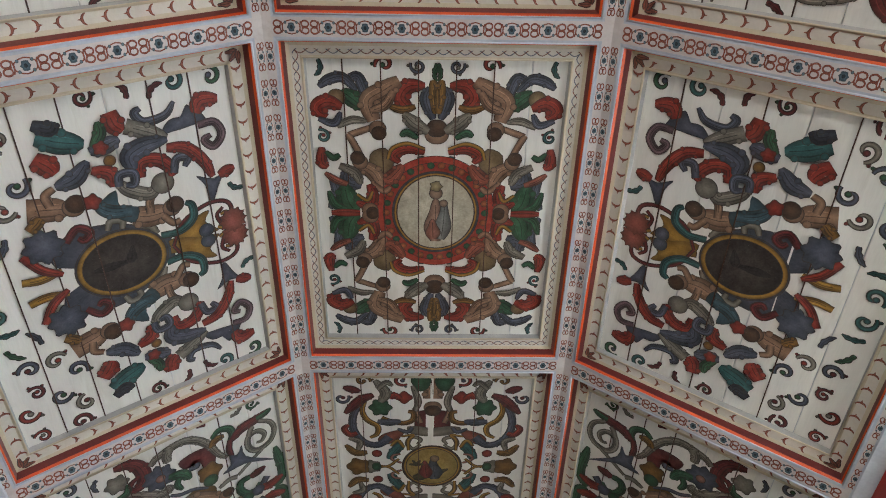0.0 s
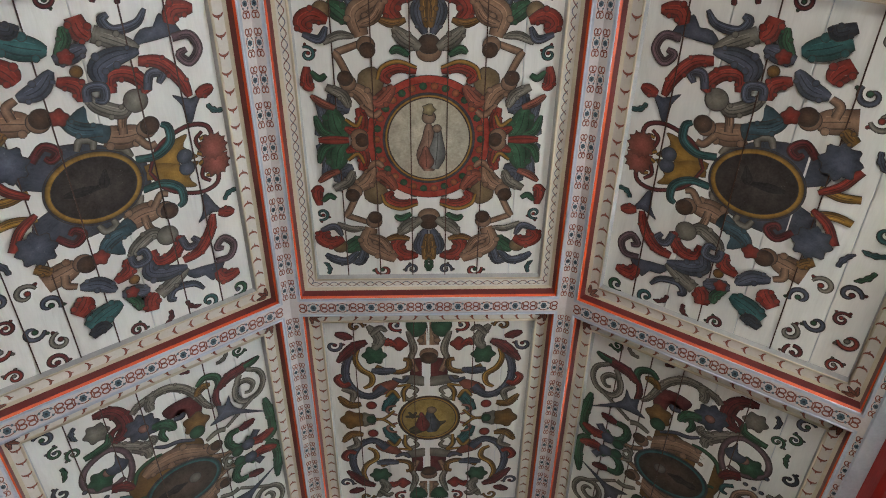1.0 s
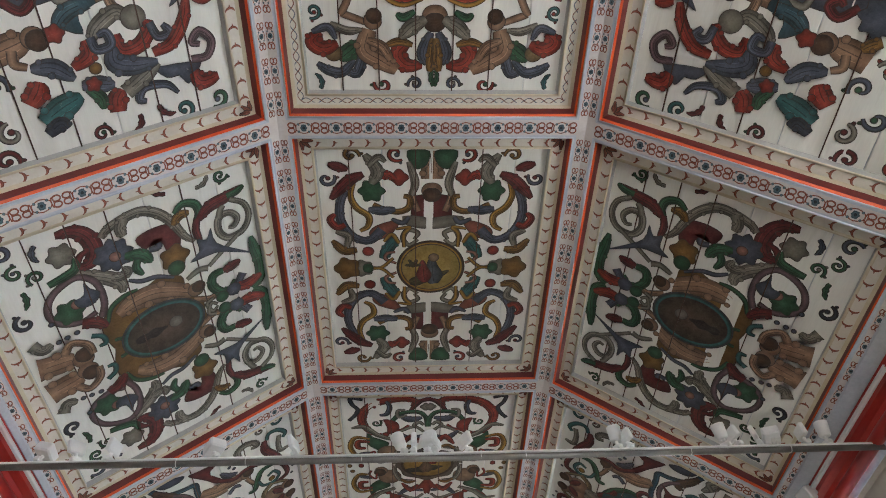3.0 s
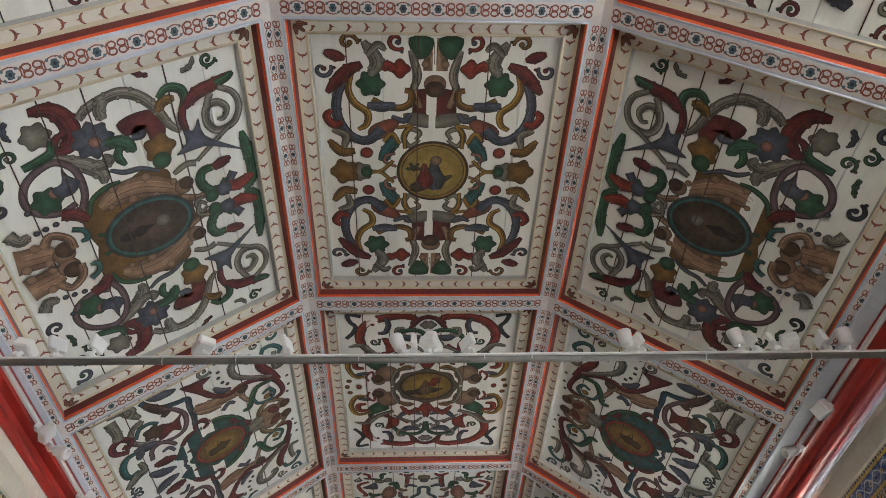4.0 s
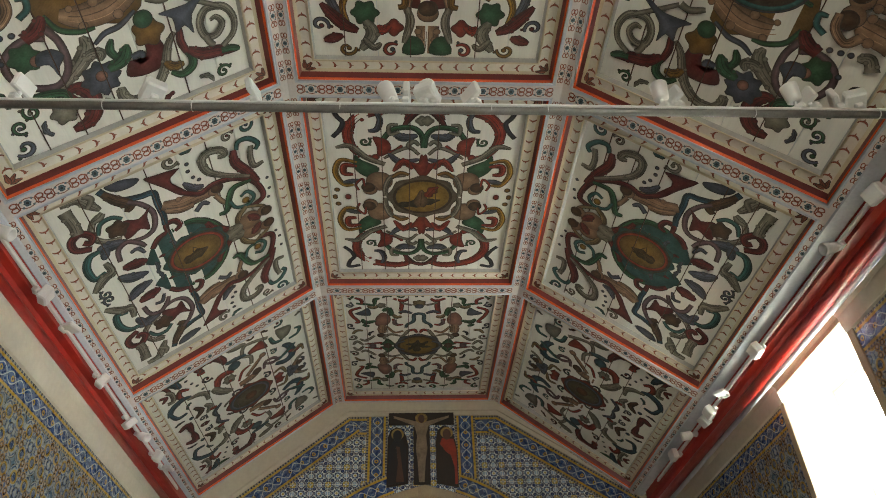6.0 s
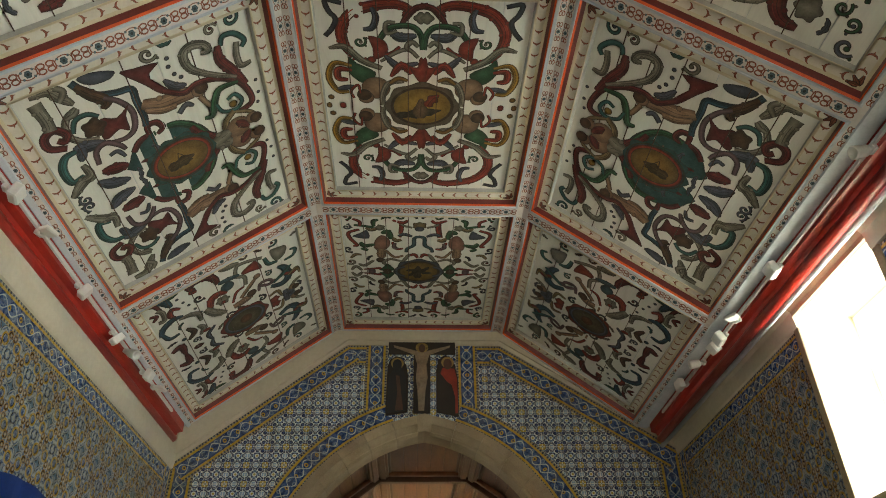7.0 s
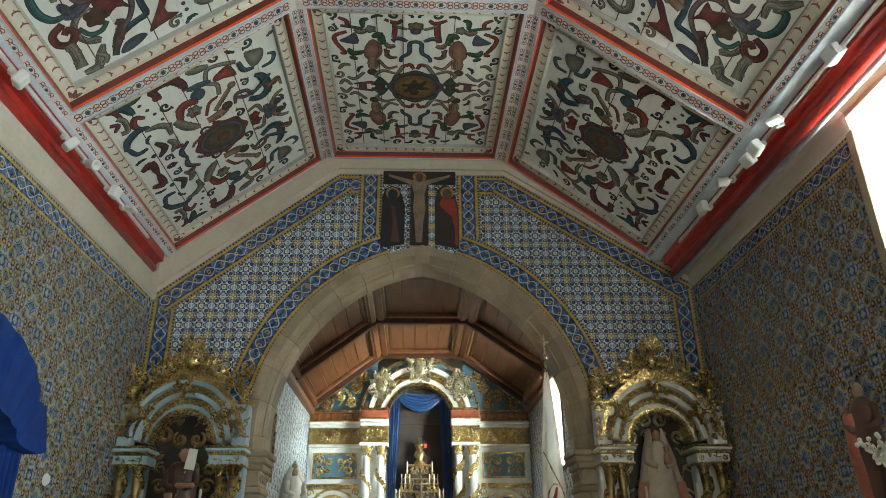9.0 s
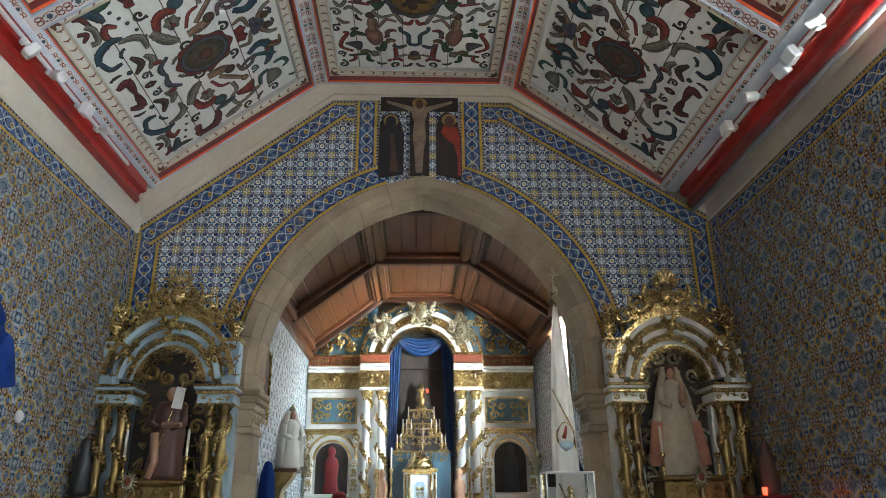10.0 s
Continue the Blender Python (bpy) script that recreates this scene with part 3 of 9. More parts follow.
        if wm > 0.085:
            # a frilled edge of small lobes along a broad leaf
            for i in range(2, n - 1, 3):
                dx, dy = out[i + 1][0] - out[i - 1][0], out[i + 1][1] - out[i - 1][1]
                ln = math.hypot(dx, dy) or 1.0
                sd = 1 if i % 2 else -1
                self.disc(out[i][0] - sd * dy / ln * wd[i] * 0.42, out[i][1] + sd * dx / ln * wd[i] * 0.42, wd[i] * 0.18, shade(col, 0.85), n=9, outline=0.004, edge=0.6)

    def stem(self, p0, p1, p2, p3, w0, w1, col):
        pts = bezier(p0, p1, p2, p3, 14)
        self.ribbon(pts, [w0 + (w1 - w0) * i / 14 for i in range(15)], col)

    def tuft(self, x, y, ang, size, col, col2=None, n=5, spread=120):
        for i in range(n):
            a = ang + (i / (n - 1) - 0.5) * spread
            self.leaf(x, y, a, size * (1 - 0.25 * abs(i / (n - 1) - 0.5)), size * 0.30, col2 if (col2 and i % 2) else col, (i / (n - 1) - 0.5) * 90)
        self.disc(x, y, size * 0.14, shade(col, 0.8), n=10)

    def flower(self, x, y, r, col, heart=GOLDP, petals=6):
        self.disc(x, y, r, col, n=36, lobes=petals, lobe=0.18)
        self.disc(x, y, r * 0.35, heart, n=10)

    def fill(self, hu, hv, seed, cols, size=0.17, gap=0.075):
        """Small leaves, buds and curls in the open ground between the larger scrolls."""
        r = random.Random(seed)
        u0, v0 = (0.02 if self.mu else -hu + 0.05), (0.02 if self.mv else -hv + 0.05)
        self.level = 0
        seen, pts = -1, None
        for _ in range(900):
            x, y = r.uniform(u0, hu - 0.05), r.uniform(v0, hv - 0.05)
            if seen != len(self.used):
                self.used = list({(round(a, 2), round(b, 2)) for a, b in self.used})
                seen, pts = len(self.used), np.array(self.used)
            d = np.hypot(pts[:, 0] - x, pts[:, 1] - y).min()
            if d < gap:
                continue
            c, c2, k = r.choice(cols), r.choice(cols), min(size, d * 1.5)
            kind = r.random()
            a = r.uniform(0, 360)
            if kind < 0.30:
                self.leaf(x - 0.4 * k * math.cos(radians(a)), y - 0.4 * k * math.sin(radians(a)), a, k * 1.25, k * 0.30, c, r.choice((-110, -60, 60, 110)))
            elif kind < 0.74:
                self.scroll(x, y, k * 0.62, a, r.choice((-1.0, 1.0)), k * 0.24, c, c2, 1)
            else:
                self.scroll(x, y, k * 0.50, a, r.choice((-1.2, 1.2)), k * 0.17, c, c2, 2)

    def torso(self, x, y, ang, size, col=TAN):
        """A plain carved-looking form: trunk and two arms, no face."""
        a = radians(ang)
        c, s = math.cos(a), math.sin(a)
        self.leaf(x - c * size * 0.55, y - s * size * 0.55, ang, size * 0.95, size * 0.42, shade(col, 0.85), 0, 1)
        for sg in (1, -1):
            self.leaf(x + c * size * 0.10, y + s * size * 0.10, ang + sg * 75, size * 0.55, size * 0.17, shade(col, 0.75), -sg * 70, 1)
            self.leaf(x - c * size * 0.45, y - s * size * 0.45, ang + 180 - sg * 25, size * 0.62, size * 0.22, shade(col, 0.7), sg * 40, 1)
        self.disc(x + c * size * 0.42, y + s * size * 0.42, size * 0.17, shade(col, 0.9), n=14)
        self.disc(x + c * size * 0.50, y + s * size * 0.50, size * 0.12, BROWN, n=12)


# ---- ceiling ----
RING = [(0.0, 0.0, 0), (0.074, 0.0, 1), (0.098, 0.006, 2), (0.120, 0.030, 3), (0.138, 0.094, 4), (0.168, 0.104, 5), (0.245, 0.108, 4), (0.264, 0.100, 6), (0.280, 0.160, 6)]
PU, PV = RIB - 0.27, BAY / 2 - 0.27      # half sizes of a painted panel


def cell_matrix(col, row):
    """col -1, 0, 1: left slope, flat, right slope; the local w axis points into the room."""
    y = (row + 0.5) * BAY
    if col == 0:
        return Matrix.Translation((0, y, HZ)) @ pose(0, 0, 0, 180, 0, 0)
    at = Matrix.Translation((col * (RIB + EX) / 2, y, (HZ + EZ) / 2))
    return at @ Matrix.Rotation(col * THETA, 4, "Y") @ pose(0, 0, 0, 180, 0, 0)


HALF = {0: RIB, 1: math.hypot(EX - RIB, HZ - EZ) / 2, -1: math.hypot(EX - RIB, HZ - EZ) / 2}
ROWS = range(-3, 3)
ceiling = Shape()
for row in ROWS:
    for col in (-1, 0, 1):
        m = cell_matrix(col, row)
        hu, hv = HALF[col], BAY / 2
        for (d0, w0, mt), (d1, w1, _) in zip(RING, RING[1:]):
            c0 = [(sx * (hu - d0), sy * (hv - d0), -w0) for sx, sy in ((-1, -1), (1, -1), (1, 1), (-1, 1))]
            c1 = [(sx * (hu - d1), sy * (hv - d1), -w1) for sx, sy in ((-1, -1), (1, -1), (1, 1), (-1, 1))]
            vs = [tuple(m @ Vector(p)) for p in c0 + c1]
            ceiling.add(vs, [(i, (i + 1) % 4, 4 + (i + 1) % 4, 4 + i) for i in range(4)], mt)
        # a small quirk bead beside the painted band
        for q in (0.100, 0.262):
            for sx, sy, tx, ty in ((-1, -1, 1, -1), (1, -1, 1, 1), (1, 1, -1, 1), (-1, 1, -1, -1)):
                depth = -0.003 if q < 0.2 else -0.101
                ceiling.tube([m @ Vector((sx * (hu - q), sy * (hv - q), depth)), m @ Vector((tx * (hu - q), ty * (hv - q), depth))], 0.008, 1 if q < 0.2 else 4, 6)
# closing boards behind the panels, and the last boards at the two end walls
y0, y1 = -3 * BAY - 0.2, 3 * BAY + 0.14
up = 0.24
ceiling.add([(-EX - 0.5, y0, EZ + up - 0.2), (-RIB, y0, HZ + up), (RIB, y0, HZ + up), (EX + 0.6, y0, EZ + up - 0.2),
             (-EX - 0.5, y1, EZ + up - 0.2), (-RIB, y1, HZ + up), (RIB, y1, HZ + up), (EX + 0.6, y1, EZ + up - 0.2)],
            [(0, 1, 5, 4), (1, 2, 6, 5), (2, 3, 7, 6)], 1)
for ya, yb in ((y0, -3 * BAY), (3 * BAY, y1)):
    for (xa, za), (xb, zb) in (((-EX, EZ), (-RIB, HZ)), ((-RIB, HZ), (RIB, HZ)), ((RIB, HZ), (EX, EZ))):
        ceiling.add([(xa, ya, za), (xb, ya, zb), (xb, yb, zb), (xa, yb, za)], [(0, 1, 2, 3)], 1)
solo("ceiling", ceiling, [M_RIB, M_RIBEDGE, M_ORANGE, M_DARKRED, M_CREAM, M_BORDER, M_GREYMOULD],
     "coffered wooden ceiling with pale painted ribs and vermilion mouldings", "ceiling", kind="structure")


# ---- walls ----
def tile_quad(shape, o, eu, ev, en, i, j, i1=None, j1=None, mat=0, uv0=(0, 0), gap=0.0016, proud=0.006, size=TILE):
    """One tile of the grid i, j with its own edges, standing proud of the wall."""
    i1, j1 = (i + 1 if i1 is None else i1), (j + 1 if j1 is None else j1)
    vs, uvs = [], []
    for g, h in ((0.0003, 0.0), (gap, proud)):
        for a, b, sa, sb in ((i, j, 1, 1), (i1, j, -1, 1), (i1, j1, -1, -1), (i, j1, 1, -1)):
            p = o + eu * (a * size + sa * g) + ev * (b * size + sb * g) + en * h
            vs.append(tuple(p))
            uvs.append((a - uv0[0], b - uv0[1]))
    shape.add(vs, [(4, 5, 6, 7), (0, 1, 5, 4), (1, 2, 6, 5), (2, 3, 7, 6), (3, 0, 4, 7)], mat, None, uvs)


X, Y, Z = Vector((1, 0, 0)), Vector((0, 1, 0)), Vector((0, 0, 1))
CORN_L, CORN_R = 4.56, 4.79


def side_wall(name, x, sgn, top, windows):
    """A side wall; sgn is the way it faces along x."""
    body = Shape()
    cuts = sorted({YB, YW + 0.7, *[w for win in windows for w in win[:2]]})
    for ya, yb in zip(cuts, cuts[1:]):
        win = [w for w in windows if abs(w[0] - ya) < 1e-6]
        spans = [(0, win[0][2]), (win[0][3], 5.7)] if win else [(0, 5.7)]
        for za, zb in spans:
            body.box((min(x, x - sgn * 0.75), ya, za), (max(x, x - sgn * 0.75), yb, zb))
    wall = solo(name, body, M_PLASTER, "whitewashed nave wall above a carpet of blue and yellow glazed tiles", "wall", kind="structure")
    # vine border under the cornice and down the corner, joined
    fields = Shape()
    n_top = int(top / TILE)
    z0 = top - n_top * TILE
    o = Vector((x, YW, z0))
    eu, ev, en = -Y, Z, X * sgn
    ny = int((YW - YB) / TILE)
    near = []
    for i in range(ny):
        for j in range(n_top):
            yc, zc = YW - (i + 0.5) * TILE, z0 + (j + 0.5) * TILE
            if any(w[0] - 0.09 < yc < w[1] + 0.09 and w[2] - 0.09 < zc < w[3] + 0.09 for w in windows):
                continue
            if i < 2 or j >= n_top - 2 or yc < -7:
                continue
            if 10 <= i < 35 and 20 <= j < 32:
                near.append((i, j))
                continue
            tile_quad(fields, o, eu, ev, en, i, j)
    for i in range(2, ny, 1):
        yc = YW - (i + 0.5) * TILE
        if any(w[0] - 0.02 < yc < w[1] + 0.02 and top - 0.2 < w[3] for w in windows):
            continue
        tile_quad(fields, o, eu, ev, en, i, n_top - 2, i + 1, n_top, 1, (0, n_top - 2))
    for j in range(0, n_top, 1):
        ee, vv = Z, -Y
        tile_quad(fields, Vector((x, YW, z0)), ee, vv, en, j, 0, j + 1, 2, 1)
    p = part("tile_field", fields, [M_TILE_SIDE, M_TILE_VINE], wall)
    p["kind"] = "stuff"
    return wall, near, (o, eu, ev, en)


wall_left, near_left, grid_left = side_wall("wall_west", XL, 1, CORN_L, [])
wall_right, near_right, grid_right = side_wall("wall_east", XR, -1, CORN_R, [WIN_REAR, WIN])

rear = Shape()
rear.box((XL - 0.7, YB - 0.6, 0), (CX - 1.3, YB, 7.4))
rear.box((CX + 1.3, YB - 0.6, 0), (XR + 0.7, YB, 7.4))
rear.box((CX - 1.3, YB - 0.6, 3.7), (CX + 1.3, YB, 7.4))
rear.box((CX - 1.3, YB - 0.6, -0.02), (CX + 1.3, YB - 0.4, 3.7))
solo("wall_rear", rear, M_PLASTER, "plain whitewashed rear wall of the nave", "wall", kind="structure")

fl = Shape()
fl.box((XL - 0.7, YB - 0.7, -0.3), (XR + 0.7, 18.5, 0.0))
floor_ob = solo("floor", fl, M_FLOOR, "worn pale stone floor of the nave", "floor", kind="structure")

# coved plaster cornices along the side walls
for name, x, sg, top in (("cornice_west", XL, 1, CORN_L), ("cornice_east", XR, -1, CORN_R)):
    c = Shape()
    inner = -3.605 if x < 0 else 3.88
    prof = [(x, top - 0.005), (x + sg * 0.03, top + 0.01), (x + sg * 0.035, top + 0.05), (x + sg * 0.05, top + 0.18), (inner * 1.0 + sg * 0.0, top + 0.30),
            (inner, EZ + 0.12), (x, EZ + 0.25)]
    spans = [(YB, YW)] if x < 0 else [(YB, WIN_REAR[0]), (WIN_REAR[1], WIN[0]), (WIN[1], YW)]
    for a, b in spans:
        c.prism(prof, a, b)
    if x > 0:
        for w in (WIN_REAR, WIN):
            c.prism([(x - sg * 0.0, w[3] + 0.004), (x + sg * 0.045, w[3] + 0.004), (x + sg * 0.05, top + 0.18), (inner, top + 0.30), (inner, EZ + 0.12), (x, EZ + 0.25)], w[0], w[1], 1)
    solo(name, c, [M_PLASTER, M_STONE], "off-white coved plaster cornice above the tiles", "cornice", kind="structure")


# ---- arch wall ----
ACX, AZ, AE = 0.12, 2.70, 0.42
AW = 2.045                    # half width of the opening between the jambs
AR = AW + AE
AT = 0.46                     # thickness of the arch wall
GL, GR, GT = -1.15, 1.37, 6.63
GZL, GZR = 4.66, 4.87


def arch_x(z, grow=0.0):
    """Half width of the pointed opening at height z."""
    d = (AR + grow) ** 2 - max(0.0, z - AZ) ** 2
    return max(0.0, math.sqrt(d) - AE) if d > 0 else 0.0


def gable(x):
    if x < GL:
        return GZL + (GT - GZL) * (x - XL) / (GL - XL)
    if x > GR:
        return GZR + (GT - GZR) * (XR - x) / (XR - GR)
    return GT


def arch_top(x, grow=0.0):
    d = abs(x - ACX) + AE
    r = AR + grow
    return AZ + math.sqrt(r * r - d * d) if d < r else 0.0


wa = Shape()
xs = list(np.linspace(XL - 0.7, XR + 0.7, 180))
for xa, xb in zip(xs, xs[1:]):
    near_x = ACX if xa < ACX < xb else min((xa, xb), key=lambda q: abs(q - ACX))
    lo = arch_top(near_x, 0.12) if abs(near_x - ACX) < AW + 0.12 else 0.0
    wa.box((xa, YW, lo), (xb, YW + AT - 0.02, 7.4))
wall_arch = solo("wall_north", wa, M_PLASTER, "tiled wall with a pointed stone arch into the chancel", "wall", kind="structure")
tf = Shape()
o = Vector((CX, YW, 0))
arch_near = []
for i in range(-28, 29):
    for j in range(0, 48):
        xc, zc = CX + (i + 0.5) * TILE, (j + 0.5) * TILE
        if not XL + 0.05 < xc < XR - 0.05 or zc > gable(xc) - 0.02 or abs(xc - ACX) < arch_x(zc, 0.215) and zc < arch_top(xc, 0.215) + 0.05:
            continue
        if abs(xc - ACX) < arch_x(zc, 0.215):
            continue
        if zc > 4.1 and abs(xc - ACX) > 0.8 and zc > arch_top(xc, 0.6) and zc < gable(xc) - 0.36 and XL + 0.35 < xc < XR - 0.35:
            arch_near.append((i, j))
            continue
        tile_quad(tf, o, X, Z, -Y, i, j)


def band(shape, pts, width=0.28, lift=0.010, start=0.0):
    """A border of vine tiles along a line in the wall; pts run along its outer edge, the band lies to their right."""
    u = start
    for (xa, za), (xb, zb) in zip(pts, pts[1:]):
        ln = math.hypot(xb - xa, zb - za)
        n = max(1, round(ln / TILE))
        dx, dz = (xb - xa) / ln, (zb - za) / ln
        nx, nz = dz, -dx
        for k in range(n):
            a, b = k / n, (k + 1) / n
            g = 0.0012
            q = [(xa + dx * (ln * a + g), za + dz * (ln * a + g)), (xa + dx * (ln * b - g), za + dz * (ln * b - g))]
            vs = [(q[0][0], YW - lift, q[0][1]), (q[1][0], YW - lift, q[1][1]),
                  (q[1][0] + nx * width, YW - lift, q[1][1] + nz * width), (q[0][0] + nx * width, YW - lift, q[0][1] + nz * width)]
            vs += [(p[0], YW - 0.001, p[2]) for p in vs]
            us = [(u + a * ln / TILE, 2.0), (u + b * ln / TILE, 2.0), (u + b * ln / TILE, 0.0), (u + a * ln / TILE, 0.0)]
            shape.add(vs, [(0, 1, 2, 3), (0, 4, 5, 1), (1, 5, 6, 2), (2, 6, 7, 3), (3, 7, 4, 0)], 1, None, us + us)
        u += ln / TILE


PXL, PXR = -0.49, 0.64            # sides of the painting above the arch
band(tf, [(XL, 0.3), (XL, GZL)], 0.35, 0.010)
band(tf, [(XL, GZL - 0.02), (GL, GT - 0.02)], 0.35, 0.012)
band(tf, [(GL, GT - 0.02), (PXL, GT - 0.02)], 0.35, 0.010)
band(tf, [(PXL, GT - 0.02), (PXL, arch_top(PXL, 0.3))], 0.35, 0.014)
band(tf, [(PXR, arch_top(PXR, 0.3)), (PXR, GT - 0.02)], 0.35, 0.014)
band(tf, [(PXR, GT - 0.02), (GR, GT - 0.02)], 0.35, 0.010)
band(tf, [(GR, GT - 0.02), (XR, GZR - 0.02)], 0.35, 0.012)
band(tf, [(XR, GZR), (XR, 0.3)], 0.35, 0.010)
r_out = AR + 0.262 + 0.36
for sg in (-1, 1):
    a_top = math.degrees(math.acos((0.60 + AE) / r_out))
    pts = [(ACX + sg * (r_out * math.cos(radians(a)) - AE), AZ + r_out * math.sin(radians(a))) for a in np.linspace(0, a_top, 26)]
    pts = [(pts[0][0], 1.0)] + pts
    band(tf, pts if sg < 0 else pts[::-1], 0.36, 0.016)
p = part("tile_field", tf, [M_TILE_ARCH, M_TILE_VINE], wall_arch)
p["kind"] = "stuff"

# plaster fillet between the tiles and the ceiling
g = Shape()
line = [(XL, GZL), (GL, GT), (GR, GT), (XR, GZR)]
for (xa, za), (xb, zb) in zip(line, line[1:]):
    g.prism([(xa, za - 0.02), (xb, zb - 0.02), (xb, zb + 0.9), (xa, za + 0.9)], YW - 0.035, YW)
    g.prism([(xa, za + 0.06), (xb, zb + 0.06), (xb, zb + 0.9), (xa, za + 0.9)], YW - 0.07, YW - 0.035)
solo("gable_cornice", g, M_PLASTER, "cream plaster fillet following the ceiling slopes", "cornice", kind="structure")

# stone arch
arch = thing("chancel_arch", "pointed granite chancel arch with moulded capitals", "arch")
R0, R1 = AR, AR + 0.27
NV = 8
for sg in (-1, 1):
    a_end = math.degrees(math.acos(AE / R0))
    for k in range(NV):
        a0, a1 = a_end * k / NV + 0.07, a_end * (k + 1) / NV - 0.07
        s = Shape()
        sec = [(0.0, 0.11), (0.03, 0.06), (0.045, 0.055), (0.115, -0.035), (0.13, -0.06), (0.26, -0.06), (0.27, -0.05), (0.27, 0.10), (0.27, AT), (0.0, AT)]
        path = []
        for q in range(5):
            a = radians(a0 + (a1 - a0) * q / 4)
            path.append((ACX + sg * (R0 * math.cos(a) - AE), AZ + R0 * math.sin(a), sg * math.cos(a), math.sin(a)))
        s.sweep(path, [(oo, YW + yy) for oo, yy in sec])
        part("voussoir", s, M_STONE, arch)
    # jamb blocks and capital
    for zz, hgt in ((0.0, 0.52), (0.52, 0.46), (0.98, 0.55), (1.53, 0.45), (2.50, 0.20)):
        s = Shape()
        jamb = [(AW, 0.11), (AW + 0.03, 0.06), (AW + 0.115, -0.035), (AW + 0.13, -0.06), (AW + 0.27, -0.06), (AW + 0.27, AT), (AW, AT)]
        vs = [(ACX + sg * q, YW + yy, z) for z in (zz + 0.002, zz + hgt - 0.002) for q, yy in jamb]
        k = len(jamb)
        s.add(vs, [(i, (i + 1) % k, k + (i + 1) % k, k + i) for i in range(k)] + [tuple(range(k)), tuple(range(k, 2 * k))])
        part("jamb_block", s, M_STONE, arch)
    s = Shape()
    for z0, z1, out in ((1.98, 2.06, 0.03), (2.06, 2.26, 0.0), (2.26, 2.34, 0.04), (2.34, 2.42, 0.07), (2.42, 2.50, 0.10)):
        xa, xb = sorted((ACX + sg * (AW - out), ACX + sg * (AW + 0.28)))
        s.box((xa, YW - 0.06 - out, z0), (xb, YW + AT + out * 0.2, z1), 0, 0.018)
    for k in range(3):
        c0 = (ACX + sg * (AW - 0.005), YW + 0.02 + 0.15 * k, 2.16)
        s.tube([(c0[0], c0[1] + 0.07 * math.cos(t) * (1 - t / 9), c0[2] + 0.07 * math.sin(t) * (1 - t / 9)) for t in np.linspace(0, 7.5, 20)], 0.016, 0, 6)
    part("capital", s, M_STONE, arch, "moulded stone capital with carved volutes")
s = Shape()
ka, kb = arch_top(ACX), arch_top(ACX, 0.27)
s.prism([(ACX - 0.12, kb - 0.02), (ACX - 0.10, ka - 0.022), (ACX, ka - 0.004), (ACX + 0.10, ka - 0.022), (ACX + 0.12, kb - 0.02), (ACX, kb + 0.01)], YW - 0.064, YW + AT + 0.004)
part("keystone", s, M_STONE, arch)

# ---- chancel shell ----
roof = Shape()
roof.box((-3.4, 9.0, 7.5), (3.8, 18.6, 7.6))
roof.box((-5.2, YB - 1, 7.42), (5.4, 11.5, 7.49))
solo("roof", roof, M_WOODDARK, "plain roof boards closing the church above", "roof", kind="structure")
kw = Shape()
kw.box((-3.2, YW + AT, 6.3), (3.6, 18.4, 6.4))
solo("chancel_roof", kw, M_WOODDARK, "plain boards closing the chancel above", "roof", kind="structure")
KL, KR, KY = -2.36, 2.72, 17.62
KW = (13.55, 14.95, 2.75, 4.42)
ch = Shape()
ch.box((KL - 0.6, YW + AT, 0), (KL, KY + 0.6, 6.4))
solo("chancel_wall_west", ch, M_PLASTER, "chancel wall under grey-blue glazed tiles", "wall", kind="structure")
ch = Shape()
for a, b, za, zb in ((YW + AT, KW[0], 0, 6.4), (KW[1], KY + 0.6, 0, 6.4), (KW[0], KW[1], 0, KW[2]), (KW[0], KW[1], KW[3], 6.4)):
    ch.box((KR, a, za), (KR + 0.6, b, zb))
chancel_east = solo("chancel_wall_east", ch, M_PLASTER, "chancel wall with a tall bright window", "wall", kind="structure")
ch = Shape()
ch.box((KL - 0.6, KY, 0), (KR + 0.6, KY + 0.5, 6.4))
solo("chancel_wall_end", ch, M_PLASTER, "plain wall behind the high altar", "wall", kind="structure")
for x, sg in ((KL, 1), (KR, -1)):
    s = Shape()
    for i in range(int((KY - YW - AT) / TILE)):
        for j in range(33):
            yc, zc = YW + AT + 0.01 + (i + 0.5) * TILE, (j + 0.5) * TILE
            if sg < 0 and KW[0] - 0.08 < yc < KW[1] + 0.08 and KW[2] - 0.08 < zc < KW[3] + 0.08:
                continue
            tile_quad(s, Vector((x, YW + AT + 0.01, 0)), Y, Z, X * sg, i, j)
    solo("chancel_tiling", s, M_TILE_GREY, "grey-blue patterned glazed wall tiles in the chancel", "tiles", kind="stuff")


